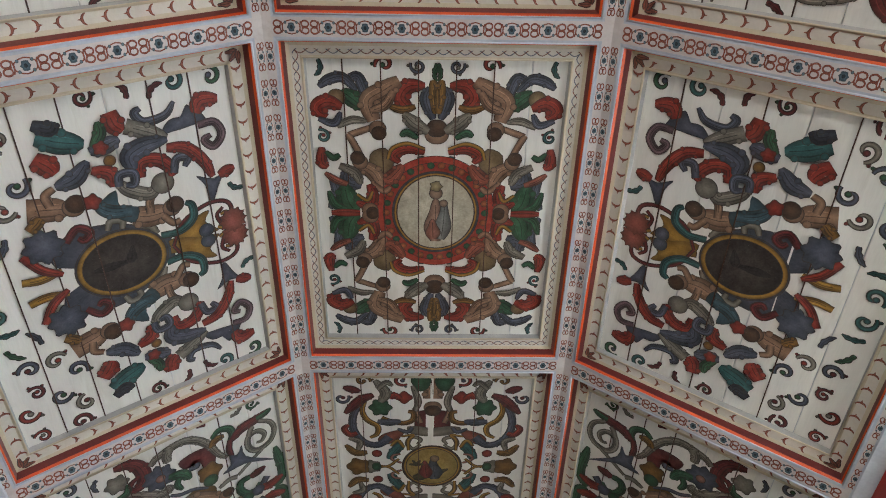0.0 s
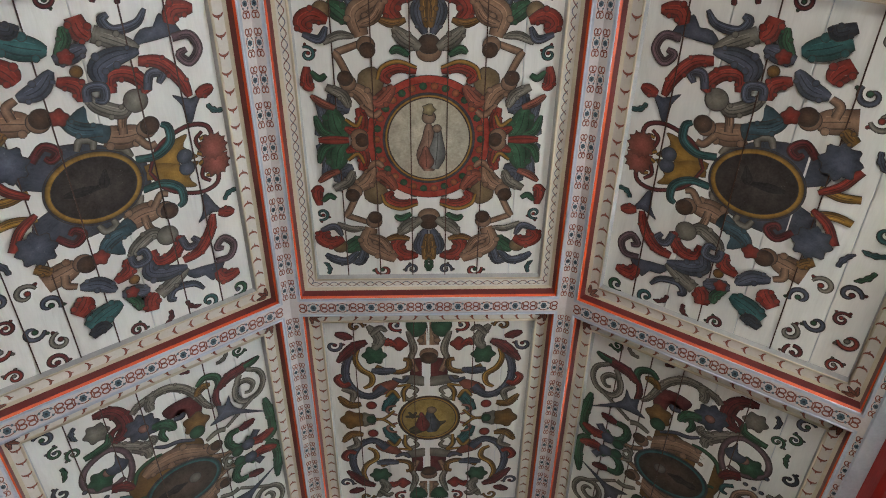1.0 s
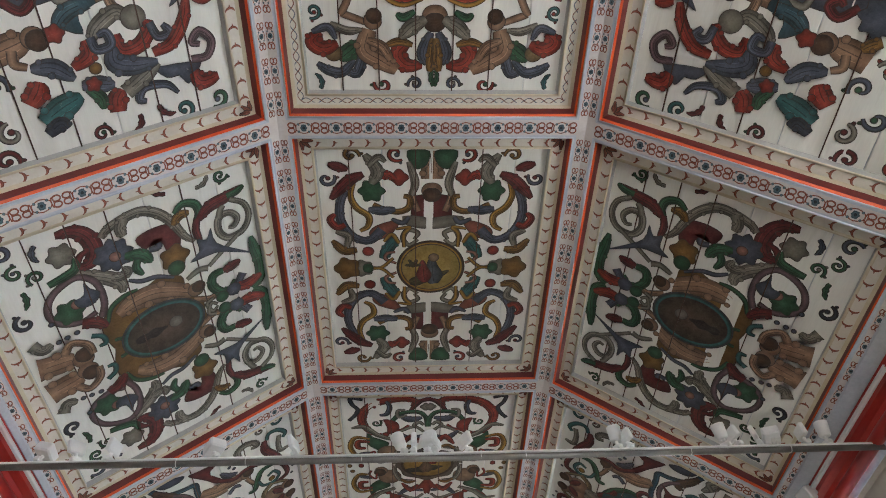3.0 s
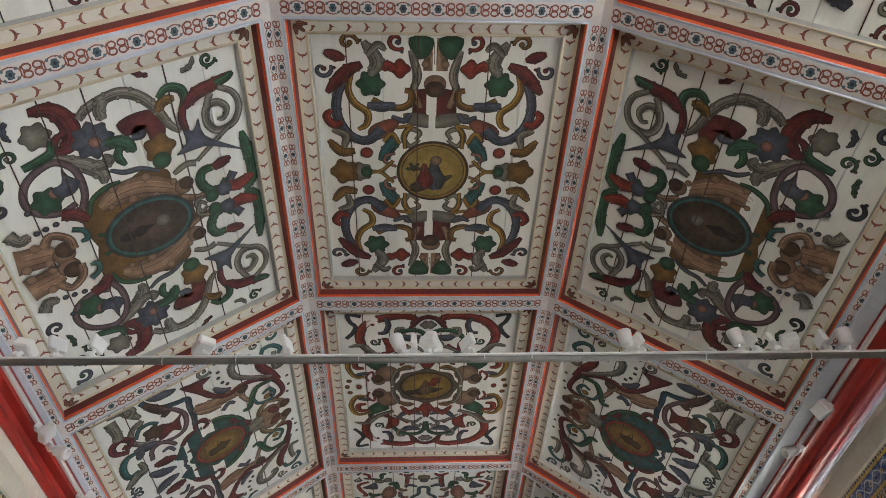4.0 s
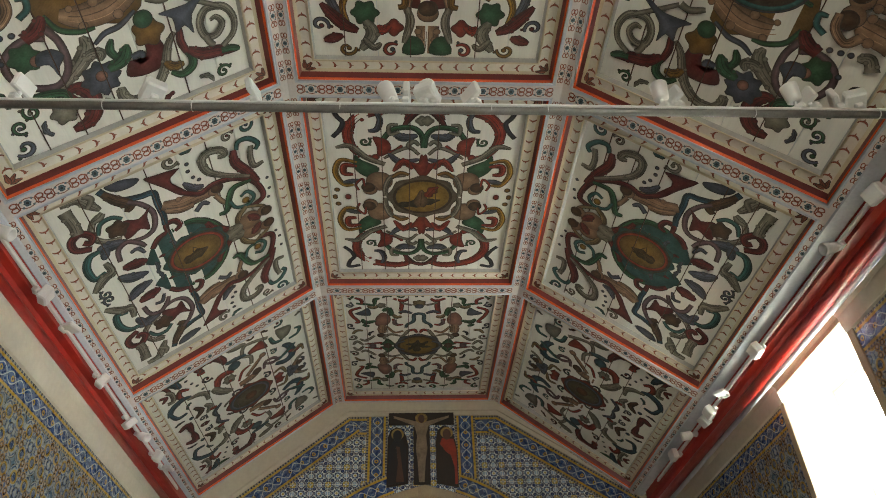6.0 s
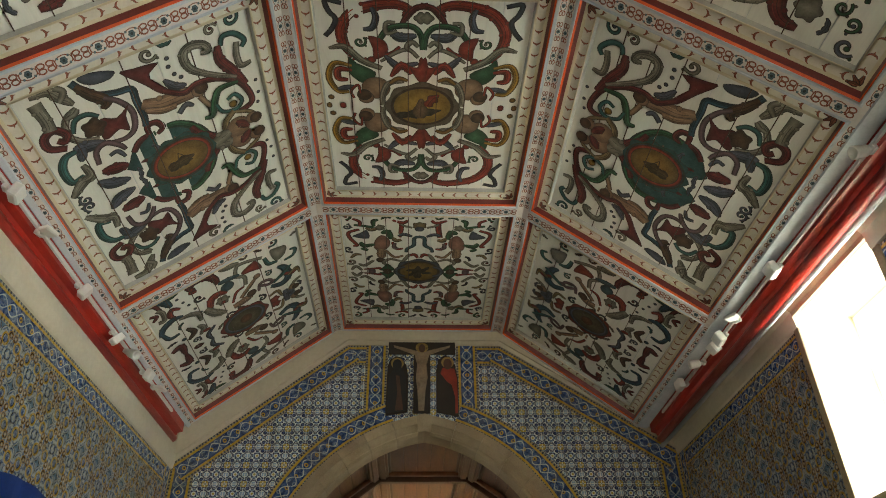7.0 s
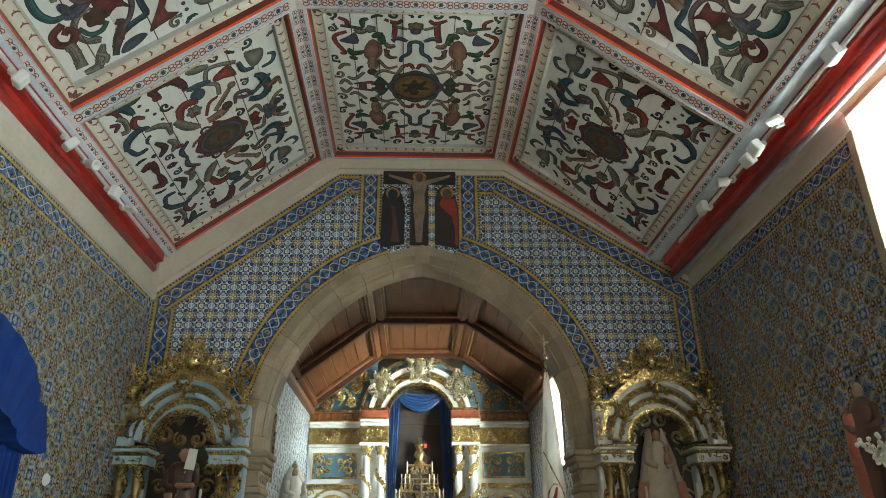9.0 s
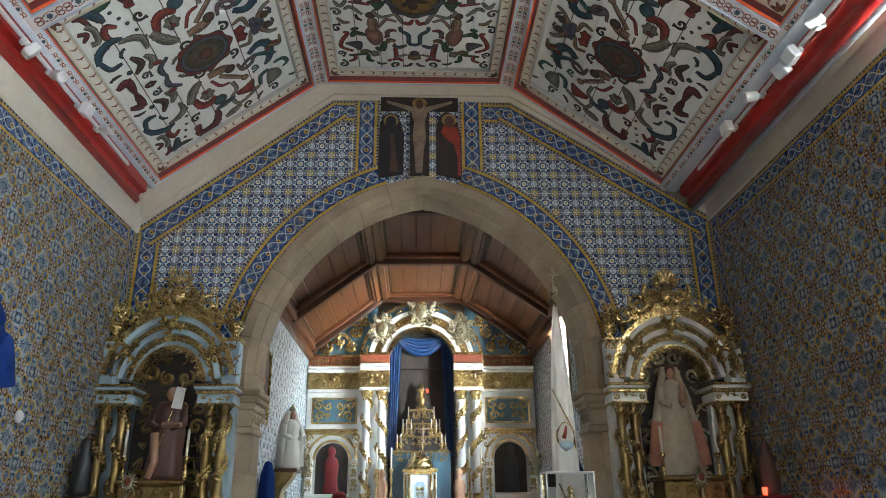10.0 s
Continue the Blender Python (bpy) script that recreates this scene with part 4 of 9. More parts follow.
# ---- painted ceiling panels ----
def art_centre_a():
    p = Paint(mu=True, mv=True)
    p.vine(((0.66, 0.26), (0.78, 0.31), (0.77, 0.43)), 0.04, 0.12, 0.03, SLATE)
    p.vine(((0.74, 1.23), (0.65, 1.26), (0.60, 1.14), (0.58, 1.05)), 0.04, 0.08, 0.03, SLATE)
    p.vine(((0.97, 1.17), (0.89, 1.23), (0.77, 1.25), (0.66, 1.14)), 0.03, 0.08, 0.03, SLATE)
    p.vine(((0.61, 0.99), (0.70, 1.07), (0.79, 1.14)), 0.05, 0.13, 0.04, GREEN)
    p.disc(*(0.83, 1.08), 0.07, OCHREST)
    p.vine(((0.79, 1.00), (0.91, 1.04), (0.99, 0.98), (0.92, 0.91)), 0.05, 0.13, 0.04, RED)
    p.vine(((0.10, 1.19), (0.24, 1.18), (0.30, 1.08), (0.21, 0.98)), 0.04, 0.13, 0.04, RED)
    p.vine(((0.18, 1.01), (0.29, 0.98), (0.41, 1.02)), 0.03, 0.06, 0.02, OCHRE)
    p.vine(((0.31, 1.23), (0.45, 1.14), (0.57, 1.05), (0.53, 0.88)), 0.08, 0.15, 0.10, TAN)
    p.vine(((0.36, 1.14), (0.43, 1.02), (0.55, 0.97)), 0.05, 0.07, 0.04, TAN)
    p.vine(((0.53, 0.83), (0.69, 0.77), (0.75, 0.75)), 0.04, 0.05, 0.04, TAN)
    p.disc(*(0.50, 0.81), 0.07, TAN)
    p.disc(*(0.49, 0.77), 0.06, BROWN)
    p.fan(rounded(((0.37, 0.50), (0.44, 0.63), (0.57, 0.57), (0.55, 0.40), (0.44, 0.38))), OCHREST, (0.47, 0.48))
    p.vine(((0.48, 0.26), (0.55, 0.40), (0.66, 0.47)), 0.07, 0.13, 0.07, TAN)
    p.vine(((0.64, 0.53), (0.72, 0.70), (0.76, 0.76)), 0.05, 0.05, 0.03, TAN)
    p.vine(((0.56, 0.29), (0.46, 0.22), (0.40, 0.26)), 0.05, 0.05, 0.03, TAN)
    p.disc(*(0.66, 0.50), 0.065, TAN)
    p.disc(*(0.68, 0.54), 0.06, BROWN)
    p.vine(((0.03, 0.90), (0.09, 1.07), (0.06, 1.18)), 0.04, 0.10, 0.03, SLATE)
    p.vine(((-0.01, 0.95), (-0.01, 1.10), (-0.04, 1.24)), 0.04, 0.10, 0.03, OCHRE)
    p.disc(*(-0.01, 0.77), 0.09, TAN)
    p.disc(*(-0.01, 0.82), 0.075, BROWN)
    p.vine(((0.07, 0.79), (0.19, 0.86), (0.28, 0.95)), 0.05, 0.11, 0.03, STONEP)
    p.vine(((0.10, 0.60), (0.26, 0.63), (0.37, 0.57), (0.32, 0.50)), 0.04, 0.09, 0.03, RED)
    p.vine(((0.10, 0.63), (0.25, 0.68), (0.38, 0.63), (0.42, 0.53)), 0.02, 0.03, 0.02, GOLDP)
    p.vine(((0.16, 0.73), (0.25, 0.78), (0.31, 0.75)), 0.03, 0.06, 0.02, GREEN)
    p.vine(((0.84, 0.83), (0.71, 0.89), (0.59, 0.88)), 0.03, 0.06, 0.02, STONEP)
    p.vine(((0.98, 0.64), (0.99, 0.50), (0.94, 0.45)), 0.04, 0.09, 0.03, RED)
    p.vine(((0.83, 0.57), (0.89, 0.54), (0.95, 0.60)), 0.03, 0.05, 0.02, GREEN)
    p.vine(((0.91, 0.36), (0.87, 0.19), (0.95, 0.04)), 0.05, 0.10, 0.03, SLATE)
    p.vine(((0.71, 0.01), (0.78, 0.11), (0.81, 0.29)), 0.06, 0.20, 0.04, GREEN)
    p.vine(((0.80, 0.04), (0.90, 0.08), (0.95, 0.22)), 0.03, 0.07, 0.02, GREEN)
    p.vine(((0.59, 0.29), (0.56, 0.19), (0.60, 0.07), (0.71, 0.11)), 0.04, 0.10, 0.03, RED)
    p.vine(((0.70, 0.19), (0.61, 0.13), (0.56, 0.22)), 0.02, 0.03, 0.02, GOLDP)
    p.disc(*(0.59, 0.03), 0.07, TAN)
    p.disc(*(0.57, 0.01), 0.05, BROWN)
    p.vine(((0.68, 0.01), (0.94, 0.01)), 0.03, 0.05, 0.02, RED)
    p.vine(((0.84, 0.47), (0.71, 0.40), (0.66, 0.29)), 0.05, 0.08, 0.03, STONEP)
    p.vine(((0.46, 0.33), (0.39, 0.36), (0.29, 0.48)), 0.05, 0.12, 0.04, REDP)
    p.vine(((0.99, 0.90), (0.86, 0.86), (0.80, 0.96)), 0.03, 0.06, 0.02, SLATE)
    p.vine(((0.78, 0.29), (0.88, 0.33), (0.97, 0.40)), 0.04, 0.06, 0.02, REDP)
    p.fill(PU, PV, 20, (RED, GREEN, SLATE, STONEP, WINE, TEAL), 0.13, 0.090)
    q = Paint()
    q.s, q.level = p.s, 60
    for k, (r, c) in enumerate(((0.53, RED), (0.47, shade(RED, 0.8)))):
        q.disc(0, 0, r, c, ry=r * 1.06, n=48, mid=1.0, edge=1.0)
    for i in range(30):
        a = 2 * math.pi * i / 30
        q.disc(0.445 * math.cos(a), 0.475 * math.sin(a), 0.032, (0.55, 0.16, 0.05) if i % 2 else GREEN, n=8, outline=0.003)
        q.level = 64
    q.level = 66
    q.disc(0, 0, 0.39, INK, ry=0.415, n=48, mid=1.0, edge=1.0)
    q.ring(0, 0, 0.365, 0.018, GOLDP, ry=0.39)
    q.disc(0, 0, 0.345, (0.62, 0.57, 0.44), ry=0.37, n=48, mid=1.1, edge=0.85)
    q.leaf(0.0, -0.30, 90, 0.46, 0.20, (0.46, 0.26, 0.18), 0, 1)
    q.leaf(0.05, -0.28, 80, 0.42, 0.14, (0.30, 0.31, 0.30), 12, 1)
    q.leaf(-0.02, -0.28, 92, 0.22, 0.13, (0.48, 0.18, 0.12), 0, 1)
    q.disc(0.0, 0.20, 0.055, (0.44, 0.28, 0.19))
    q.disc(0.0, 0.27, 0.05, (0.50, 0.40, 0.20), n=12, lobes=5, lobe=0.2)
    q.disc(0.07, 0.10, 0.035, (0.44, 0.28, 0.19), n=12)
    return p.s


def art_centre_b():
    p = Paint(mu=True, mv=True)
    p.fan(rounded(((-0.14, 0.88), (-0.18, 0.70), (-0.13, 0.59), (-0.00, 0.55), (0.18, 0.59), (0.19, 0.75), (0.16, 0.88))), WINE, (0.00, 0.72))
    p.fan(rounded(((-0.30, 0.62), (-0.20, 0.53), (-0.00, 0.49), (0.21, 0.52), (0.32, 0.62), (0.18, 0.65), (0.00, 0.62))), STONEP, (-0.00, 0.53))
    p.vine(((0.01, 1.07), (0.01, 1.22), (0.02, 1.37)), 0.17, 0.17, 0.17, TAN)
    p.disc(*(0.01, 0.94), 0.085, TAN)
    p.disc(*(0.01, 0.89), 0.075, BROWN)
    p.fan(rounded(((0.03, 1.37), (0.06, 1.22), (0.17, 1.19), (0.23, 1.37))), GREEN, (0.13, 1.31))
    p.vine(((0.13, 0.70), (0.19, 0.88), (0.14, 1.02)), 0.05, 0.06, 0.03, TAN)
    p.vine(((0.19, 0.88), (0.16, 1.04), (0.22, 1.26)), 0.03, 0.07, 0.03, STONEP)
    p.vine(((0.13, 0.36), (0.22, 0.29), (0.28, 0.37), (0.23, 0.48), (0.13, 0.44), (0.17, 0.36)), 0.02, 0.05, 0.02, STONEP)
    p.vine(((0.27, 0.26), (0.27, 0.43), (0.21, 0.51), (0.35, 0.49)), 0.025, 0.035, 0.02, GOLDP)
    p.fan(rounded(((0.31, 0.60), (0.38, 0.45), (0.52, 0.36), (0.61, 0.43), (0.54, 0.53))), REDP, (0.46, 0.47))
    p.vine(((0.48, 0.48), (0.62, 0.35), (0.78, 0.41), (0.88, 0.60), (0.87, 0.82), (0.77, 1.03)), 0.10, 0.08, 0.05, SLATE)
    p.vine(((0.70, 0.47), (0.62, 0.53), (0.61, 0.65), (0.72, 0.75), (0.77, 0.89), (0.73, 1.05)), 0.03, 0.06, 0.03, GOLDP)
    p.vine(((0.27, 0.88), (0.21, 0.86), (0.22, 0.75), (0.32, 0.70), (0.46, 0.73), (0.56, 0.79)), 0.04, 0.06, 0.04, OCHRE)
    p.vine(((0.35, 0.73), (0.48, 0.71), (0.61, 0.73)), 0.04, 0.09, 0.04, SLATE)
    p.disc(*(0.57, 0.94), 0.115, GREEN, lobes=6, lobe=0.14, n=36)
    p.disc(*(0.31, 1.09), 0.08, RED, lobes=4, lobe=0.14, n=36)
    p.vine(((0.34, 1.07), (0.42, 1.12), (0.46, 1.07)), 0.03, 0.08, 0.03, RED)
    p.vine(((0.57, 1.02), (0.51, 1.16), (0.62, 1.34)), 0.05, 0.11, 0.04, STONEP)
    p.vine(((0.59, 1.21), (0.50, 1.31), (0.43, 1.26)), 0.03, 0.06, 0.02, STONEP)
    p.vine(((0.64, 1.13), (0.76, 1.07), (0.86, 0.97), (0.96, 0.85)), 0.05, 0.11, 0.03, WINE)
    p.vine(((0.78, 1.18), (0.96, 1.24)), 0.03, 0.09, 0.03, WINE)
    p.vine(((0.84, 0.55), (0.92, 0.52), (0.98, 0.61), (0.93, 0.68)), 0.05, 0.07, 0.03, RED)
    p.vine(((0.35, 0.37), (0.43, 0.25), (0.49, 0.12)), 0.10, 0.11, 0.06, TEAL)
    p.vine(((0.32, 0.32), (0.39, 0.43), (0.47, 0.34)), 0.03, 0.04, 0.02, GOLDP)
    p.vine(((0.35, 0.06), (0.46, 0.12), (0.44, 0.19), (0.36, 0.21)), 0.02, 0.03, 0.02, PINK)
    p.vine(((0.38, 0.13), (0.50, 0.01), (0.61, 0.01)), 0.025, 0.03, 0.02, GOLDP)
    p.disc(*(0.69, 0.01), 0.09, STONEP, lobes=5, lobe=0.14, n=36)
    p.disc(*(0.85, 0.01), 0.12, OCHRE, lobes=5, lobe=0.14, n=36)
    p.disc(*(0.64, 0.01), 0.05, GREEN)
    p.disc(*(0.63, 0.22), 0.055, RED)
    p.vine(((0.74, 0.24), (0.87, 0.23), (0.98, 0.36)), 0.05, 0.09, 0.03, OCHRE)
    p.vine(((0.84, 0.28), (0.82, 0.41), (0.94, 0.47)), 0.04, 0.07, 0.03, STONEP)
    p.vine(((0.22, 0.64), (0.28, 0.57), (0.39, 0.62)), 0.03, 0.05, 0.02, SLATE)
    p.fill(PU, PV, 21, (RED, SLATE, OCHRE, STONEP, GREEN, WINE), 0.14, 0.095)
    q = Paint()
    q.s, q.level = p.s, 60
    q.disc(0, 0, 0.345, BROWN, n=44)
    q.ring(0, 0, 0.315, 0.022, GOLDP)
    q.disc(0, 0, 0.295, (0.42, 0.29, 0.07), n=40, mid=1.2, edge=0.75)
    q.leaf(-0.22, -0.20, 10, 0.44, 0.14, (0.10, 0.08, 0.03), 20, 2)
    q.leaf(0.04, -0.22, 100, 0.36, 0.20, (0.09, 0.11, 0.15), -10, 1)
    q.leaf(-0.06, -0.20, 95, 0.30, 0.15, (0.30, 0.04, 0.04), 0, 1)
    q.disc(0.03, 0.13, 0.05, (0.36, 0.24, 0.15))
    q.tuft(-0.18, 0.02, 90, 0.10, (0.12, 0.10, 0.03), None, 4)
    return p.s


def art_centre_c():
    p = Paint(mu=True, mv=True)
    p.vine(((0.19, 1.17), (0.16, 1.27), (0.30, 1.32), (0.51, 1.29), (0.69, 1.21), (0.81, 1.03), (0.80, 0.84), (0.69, 0.67), (0.54, 0.61)), 0.05, 0.11, 0.05, RED)
    p.disc(*(0.53, 0.64), 0.04, RED)
    p.vine(((-0.04, 1.31), (0.08, 1.28), (0.16, 1.19), (0.22, 1.09)), 0.06, 0.06, 0.03, WINE)
    p.vine(((0.51, 1.28), (0.47, 1.17), (0.51, 1.04), (0.60, 1.02)), 0.03, 0.06, 0.03, SLATE)
    p.vine(((0.01, 0.78), (0.03, 0.97), (0.13, 1.07), (0.32, 1.05), (0.42, 0.94), (0.48, 0.79)), 0.04, 0.06, 0.04, GREEN)
    p.vine(((0.07, 0.96), (0.23, 0.93), (0.33, 1.01)), 0.03, 0.10, 0.02, SLATE)
    p.vine(((0.28, 1.11), (0.37, 1.10), (0.37, 0.98), (0.26, 1.01)), 0.03, 0.04, 0.02, STONEP)
    p.fan(rounded(((0.37, 0.73), (0.39, 0.88), (0.55, 0.94), (0.51, 0.79), (0.50, 0.65))), RED, (0.44, 0.79))
    p.vine(((0.39, 0.71), (0.30, 0.74), (0.24, 0.82)), 0.03, 0.05, 0.02, RED)
    p.vine(((0.05, 0.68), (0.15, 0.78), (0.28, 0.74), (0.44, 0.62)), 0.03, 0.04, 0.02, STONEP)
    p.vine(((0.05, 0.61), (0.25, 0.56), (0.39, 0.70)), 0.03, 0.08, 0.02, SLATE)
    p.vine(((0.43, 0.53), (0.63, 0.63), (0.80, 0.80), (0.96, 0.78)), 0.05, 0.07, 0.02, STONEP)
    p.fan(rounded(((-0.01, 0.35), (-0.05, 0.53), (-0.02, 0.69), (0.06, 0.55), (0.17, 0.58), (0.10, 0.47), (0.04, 0.36))), RED, (0.03, 0.51))
    p.vine(((0.12, 0.46), (0.22, 0.58), (0.34, 0.42)), 0.03, 0.08, 0.02, RED)
    p.disc(*(-0.03, 1.17), 0.06, STONEP, lobes=4, lobe=0.14, n=36)
    p.vine(((0.79, 1.32), (0.94, 1.35), (0.92, 1.23), (0.86, 1.14), (0.90, 1.03), (0.98, 0.93)), 0.04, 0.045, 0.04, INK)
    p.fan(rounded(((0.50, 0.48), (0.68, 0.59), (0.76, 0.67), (0.77, 0.47), (0.64, 0.33), (0.55, 0.37))), GREEN, (0.63, 0.49))
    p.disc(*(0.50, 0.26), 0.15, TAN)
    p.disc(*(0.61, 0.12), 0.08, TAN)
    p.disc(*(0.63, 0.16), 0.075, BROWN)
    p.vine(((0.74, 0.56), (0.92, 0.59), (0.99, 0.40), (0.91, 0.21), (0.79, 0.20)), 0.03, 0.06, 0.03, GOLDP)
    p.vine(((0.74, 0.50), (0.88, 0.51), (0.89, 0.39), (0.79, 0.37)), 0.03, 0.07, 0.03, RED)
    p.vine(((0.73, 0.28), (0.91, 0.24)), 0.03, 0.06, 0.02, SLATE)
    p.vine(((0.67, 0.18), (0.69, 0.30), (0.77, 0.21), (0.74, 0.11)), 0.02, 0.025, 0.02, RED)
    p.disc(*(0.87, 0.01), 0.03, RED)
    p.disc(*(0.99, 0.12), 0.03, OCHRE)
    p.disc(*(1.02, 0.01), 0.025, OCHRE)
    p.vine(((0.20, 0.37), (0.36, 0.33), (0.43, 0.15), (0.43, 0.01)), 0.05, 0.06, 0.04, STONEP)
    p.vine(((0.16, 0.37), (0.26, 0.40), (0.35, 0.33)), 0.03, 0.05, 0.03, OCHRE)
    p.vine(((0.05, 0.82), (0.11, 0.88), (0.17, 0.82), (0.11, 0.76)), 0.03, 0.05, 0.02, STONEP)
    p.fill(PU, PV, 22, (RED, STONEP, SLATE, WINE, GREEN), 0.14, 0.095)
    q = Paint()
    q.s, q.level = p.s, 60
    q.disc(0, 0, 0.40, (0.26, 0.20, 0.15), ry=0.34, n=44, lobes=8, lobe=0.05)
    q.disc(0, 0, 0.345, BROWN, ry=0.285, n=40)
    q.disc(0, 0, 0.315, (0.36, 0.21, 0.04), ry=0.26, n=40, mid=1.3, edge=0.6)
    q.leaf(-0.28, -0.14, 5, 0.50, 0.13, (0.05, 0.035, 0.02), 10, 3)
    q.leaf(-0.02, -0.18, 88, 0.30, 0.17, (0.22, 0.13, 0.08), 0, 1)
    q.leaf(0.05, 0.0, 70, 0.22, 0.13, (0.34, 0.04, 0.025), -30, 2)
    return p.s


def art_centre_d():
    p = Paint(mu=True, mv=True)
    p.vine(((0.29, 0.87), (0.26, 1.07), (0.26, 1.25)), 0.06, 0.07, 0.05, RED)
    p.vine(((0.16, 1.27), (0.23, 1.21), (0.37, 1.27)), 0.03, 0.05, 0.03, RED)
    p.vine(((0.63, 1.10), (0.76, 1.13), (0.90, 1.15)), 0.05, 0.04, 0.03, GREEN)
    p.vine(((0.82, 1.13), (0.82, 1.23), (0.91, 1.29)), 0.04, 0.045, 0.03, RED)
    p.vine(((0.83, 1.05), (0.98, 0.97), (0.97, 0.84), (0.88, 0.67), (0.94, 0.65)), 0.04, 0.05, 0.03, RED)
    p.fan(rounded(((0.71, 0.84), (0.73, 1.03), (0.81, 0.97), (0.93, 0.88))), SLATE, (0.78, 0.94))
    p.vine(((0.54, 1.12), (0.66, 1.04), (0.74, 1.09)), 0.04, 0.06, 0.02, OCHREST)
    p.vine(((0.63, 1.12), (0.63, 1.24), (0.56, 1.28)), 0.03, 0.06, 0.02, GREEN)
    p.disc(*(0.54, 1.10), 0.06, STONEP, lobes=5, lobe=0.14, n=36)
    p.vine(((0.39, 0.83), (0.44, 1.00), (0.53, 0.96)), 0.05, 0.09, 0.03, GREEN)
    p.fan(rounded(((0.43, 0.65), (0.43, 0.83), (0.53, 0.92), (0.62, 0.79), (0.64, 0.61), (0.55, 0.54))), PINK, (0.53, 0.72))
    p.vine(((0.54, 0.59), (0.54, 0.47), (0.55, 0.36)), 0.10, 0.12, 0.08, TAN)
    p.disc(*(0.56, 0.30), 0.06, BROWN)
    p.vine(((0.47, 0.54), (0.36, 0.38), (0.23, 0.42)), 0.03, 0.04, 0.03, TAN)
    p.vine(((0.66, 0.29), (0.80, 0.15), (0.89, 0.20)), 0.03, 0.05, 0.02, STONEP)
    p.vine(((0.63, 0.70), (0.78, 0.66), (0.83, 0.75)), 0.03, 0.08, 0.02, GREEN)
    p.vine(((0.73, 0.55), (0.83, 0.60)), 0.03, 0.06, 0.02, GREEN)
    p.vine(((0.38, 0.76), (0.33, 0.60), (0.23, 0.60)), 0.03, 0.05, 0.02, RED)
    p.vine(((0.25, 0.82), (0.33, 0.80), (0.37, 0.87)), 0.04, 0.07, 0.02, OCHREST)
    p.vine(((0.34, 0.74), (0.36, 0.63), (0.29, 0.60)), 0.03, 0.05, 0.02, PURPLE)
    p.vine(((0.10, 0.90), (0.21, 0.95), (0.30, 0.91)), 0.03, 0.06, 0.02, SLATE)
    p.vine(((-0.01, 0.90), (0.07, 0.86), (0.08, 0.69), (0.17, 0.60), (0.19, 0.51)), 0.05, 0.05, 0.03, SLTEAL)
    p.disc(*(-0.02, 1.16), 0.07, OCHREST, lobes=5, lobe=0.14, n=36)
    p.disc(*(-0.01, 1.08), 0.05, SLATE)
    p.vine(((0.10, 1.11), (0.21, 1.15), (0.26, 1.19)), 0.03, 0.035, 0.02, STONEP)
    p.vine(((0.02, 0.44), (0.14, 0.44), (0.21, 0.32), (0.27, 0.23)), 0.03, 0.05, 0.02, STONEP)
    p.vine(((0.02, 0.37), (0.07, 0.46), (0.13, 0.42)), 0.03, 0.05, 0.02, RED)
    p.vine(((0.27, 0.28), (0.42, 0.33), (0.52, 0.24), (0.46, 0.16)), 0.03, 0.05, 0.02, STONEP)
    p.fan(rounded(((0.37, 0.03), (0.41, 0.14), (0.47, 0.20), (0.52, 0.12), (0.58, 0.03))), GREEN, (0.47, 0.09))
    p.disc(*(0.47, 0.01), 0.06, BROWN)
    p.vine(((0.60, 0.06), (0.57, 0.09), (0.68, 0.07), (0.82, 0.05)), 0.03, 0.04, 0.02, RED)
    p.disc(*(0.70, 0.02), 0.05, PURPLE)
    p.vine(((0.84, 0.02), (0.93, 0.13), (1.00, 0.03)), 0.03, 0.05, 0.02, STONEP)
    p.vine(((0.83, 0.44), (0.92, 0.44), (0.99, 0.35)), 0.03, 0.05, 0.02, OCHREST)
    p.vine(((0.21, 0.13), (0.31, 0.08), (0.34, 0.01)), 0.03, 0.05, 0.02, SLATE)
    p.fill(PU, PV, 23, (SLATE, GREEN, RED, STONEP, INK, WINE), 0.13, 0.090)
    q = Paint()
    q.s, q.level = p.s, 60
    q.disc(0, 0, 0.36, SLATE, ry=0.33, n=44, lobes=8, lobe=0.05)
    q.disc(0, 0, 0.31, BROWN, ry=0.275, n=40)
    q.disc(0, 0, 0.28, (0.28, 0.16, 0.03), ry=0.245, n=40, mid=1.2, edge=0.6)
    q.leaf(-0.02, -0.18, 88, 0.34, 0.14, (0.08, 0.045, 0.03), 0, 2)
    for a in (20, 150, -30, 200):
        q.leaf(0, 0, a, 0.20, 0.07, (0.06, 0.035, 0.02), 40)
    return p.s


def medallion(p, u, ru, rv, band, ground, edge=None):
    q = Paint()
    q.s, q.level = p.s, 82
    q.disc(u, 0, ru + 0.055, INK, ry=rv + 0.055, n=44, mid=1.0, edge=1.0)
    q.ring(u, 0, ru + 0.02, 0.045, band, ry=rv + 0.02)
    q.disc(u, 0, ru, ground, ry=rv, n=44, mid=1.4, edge=0.55)
    return q


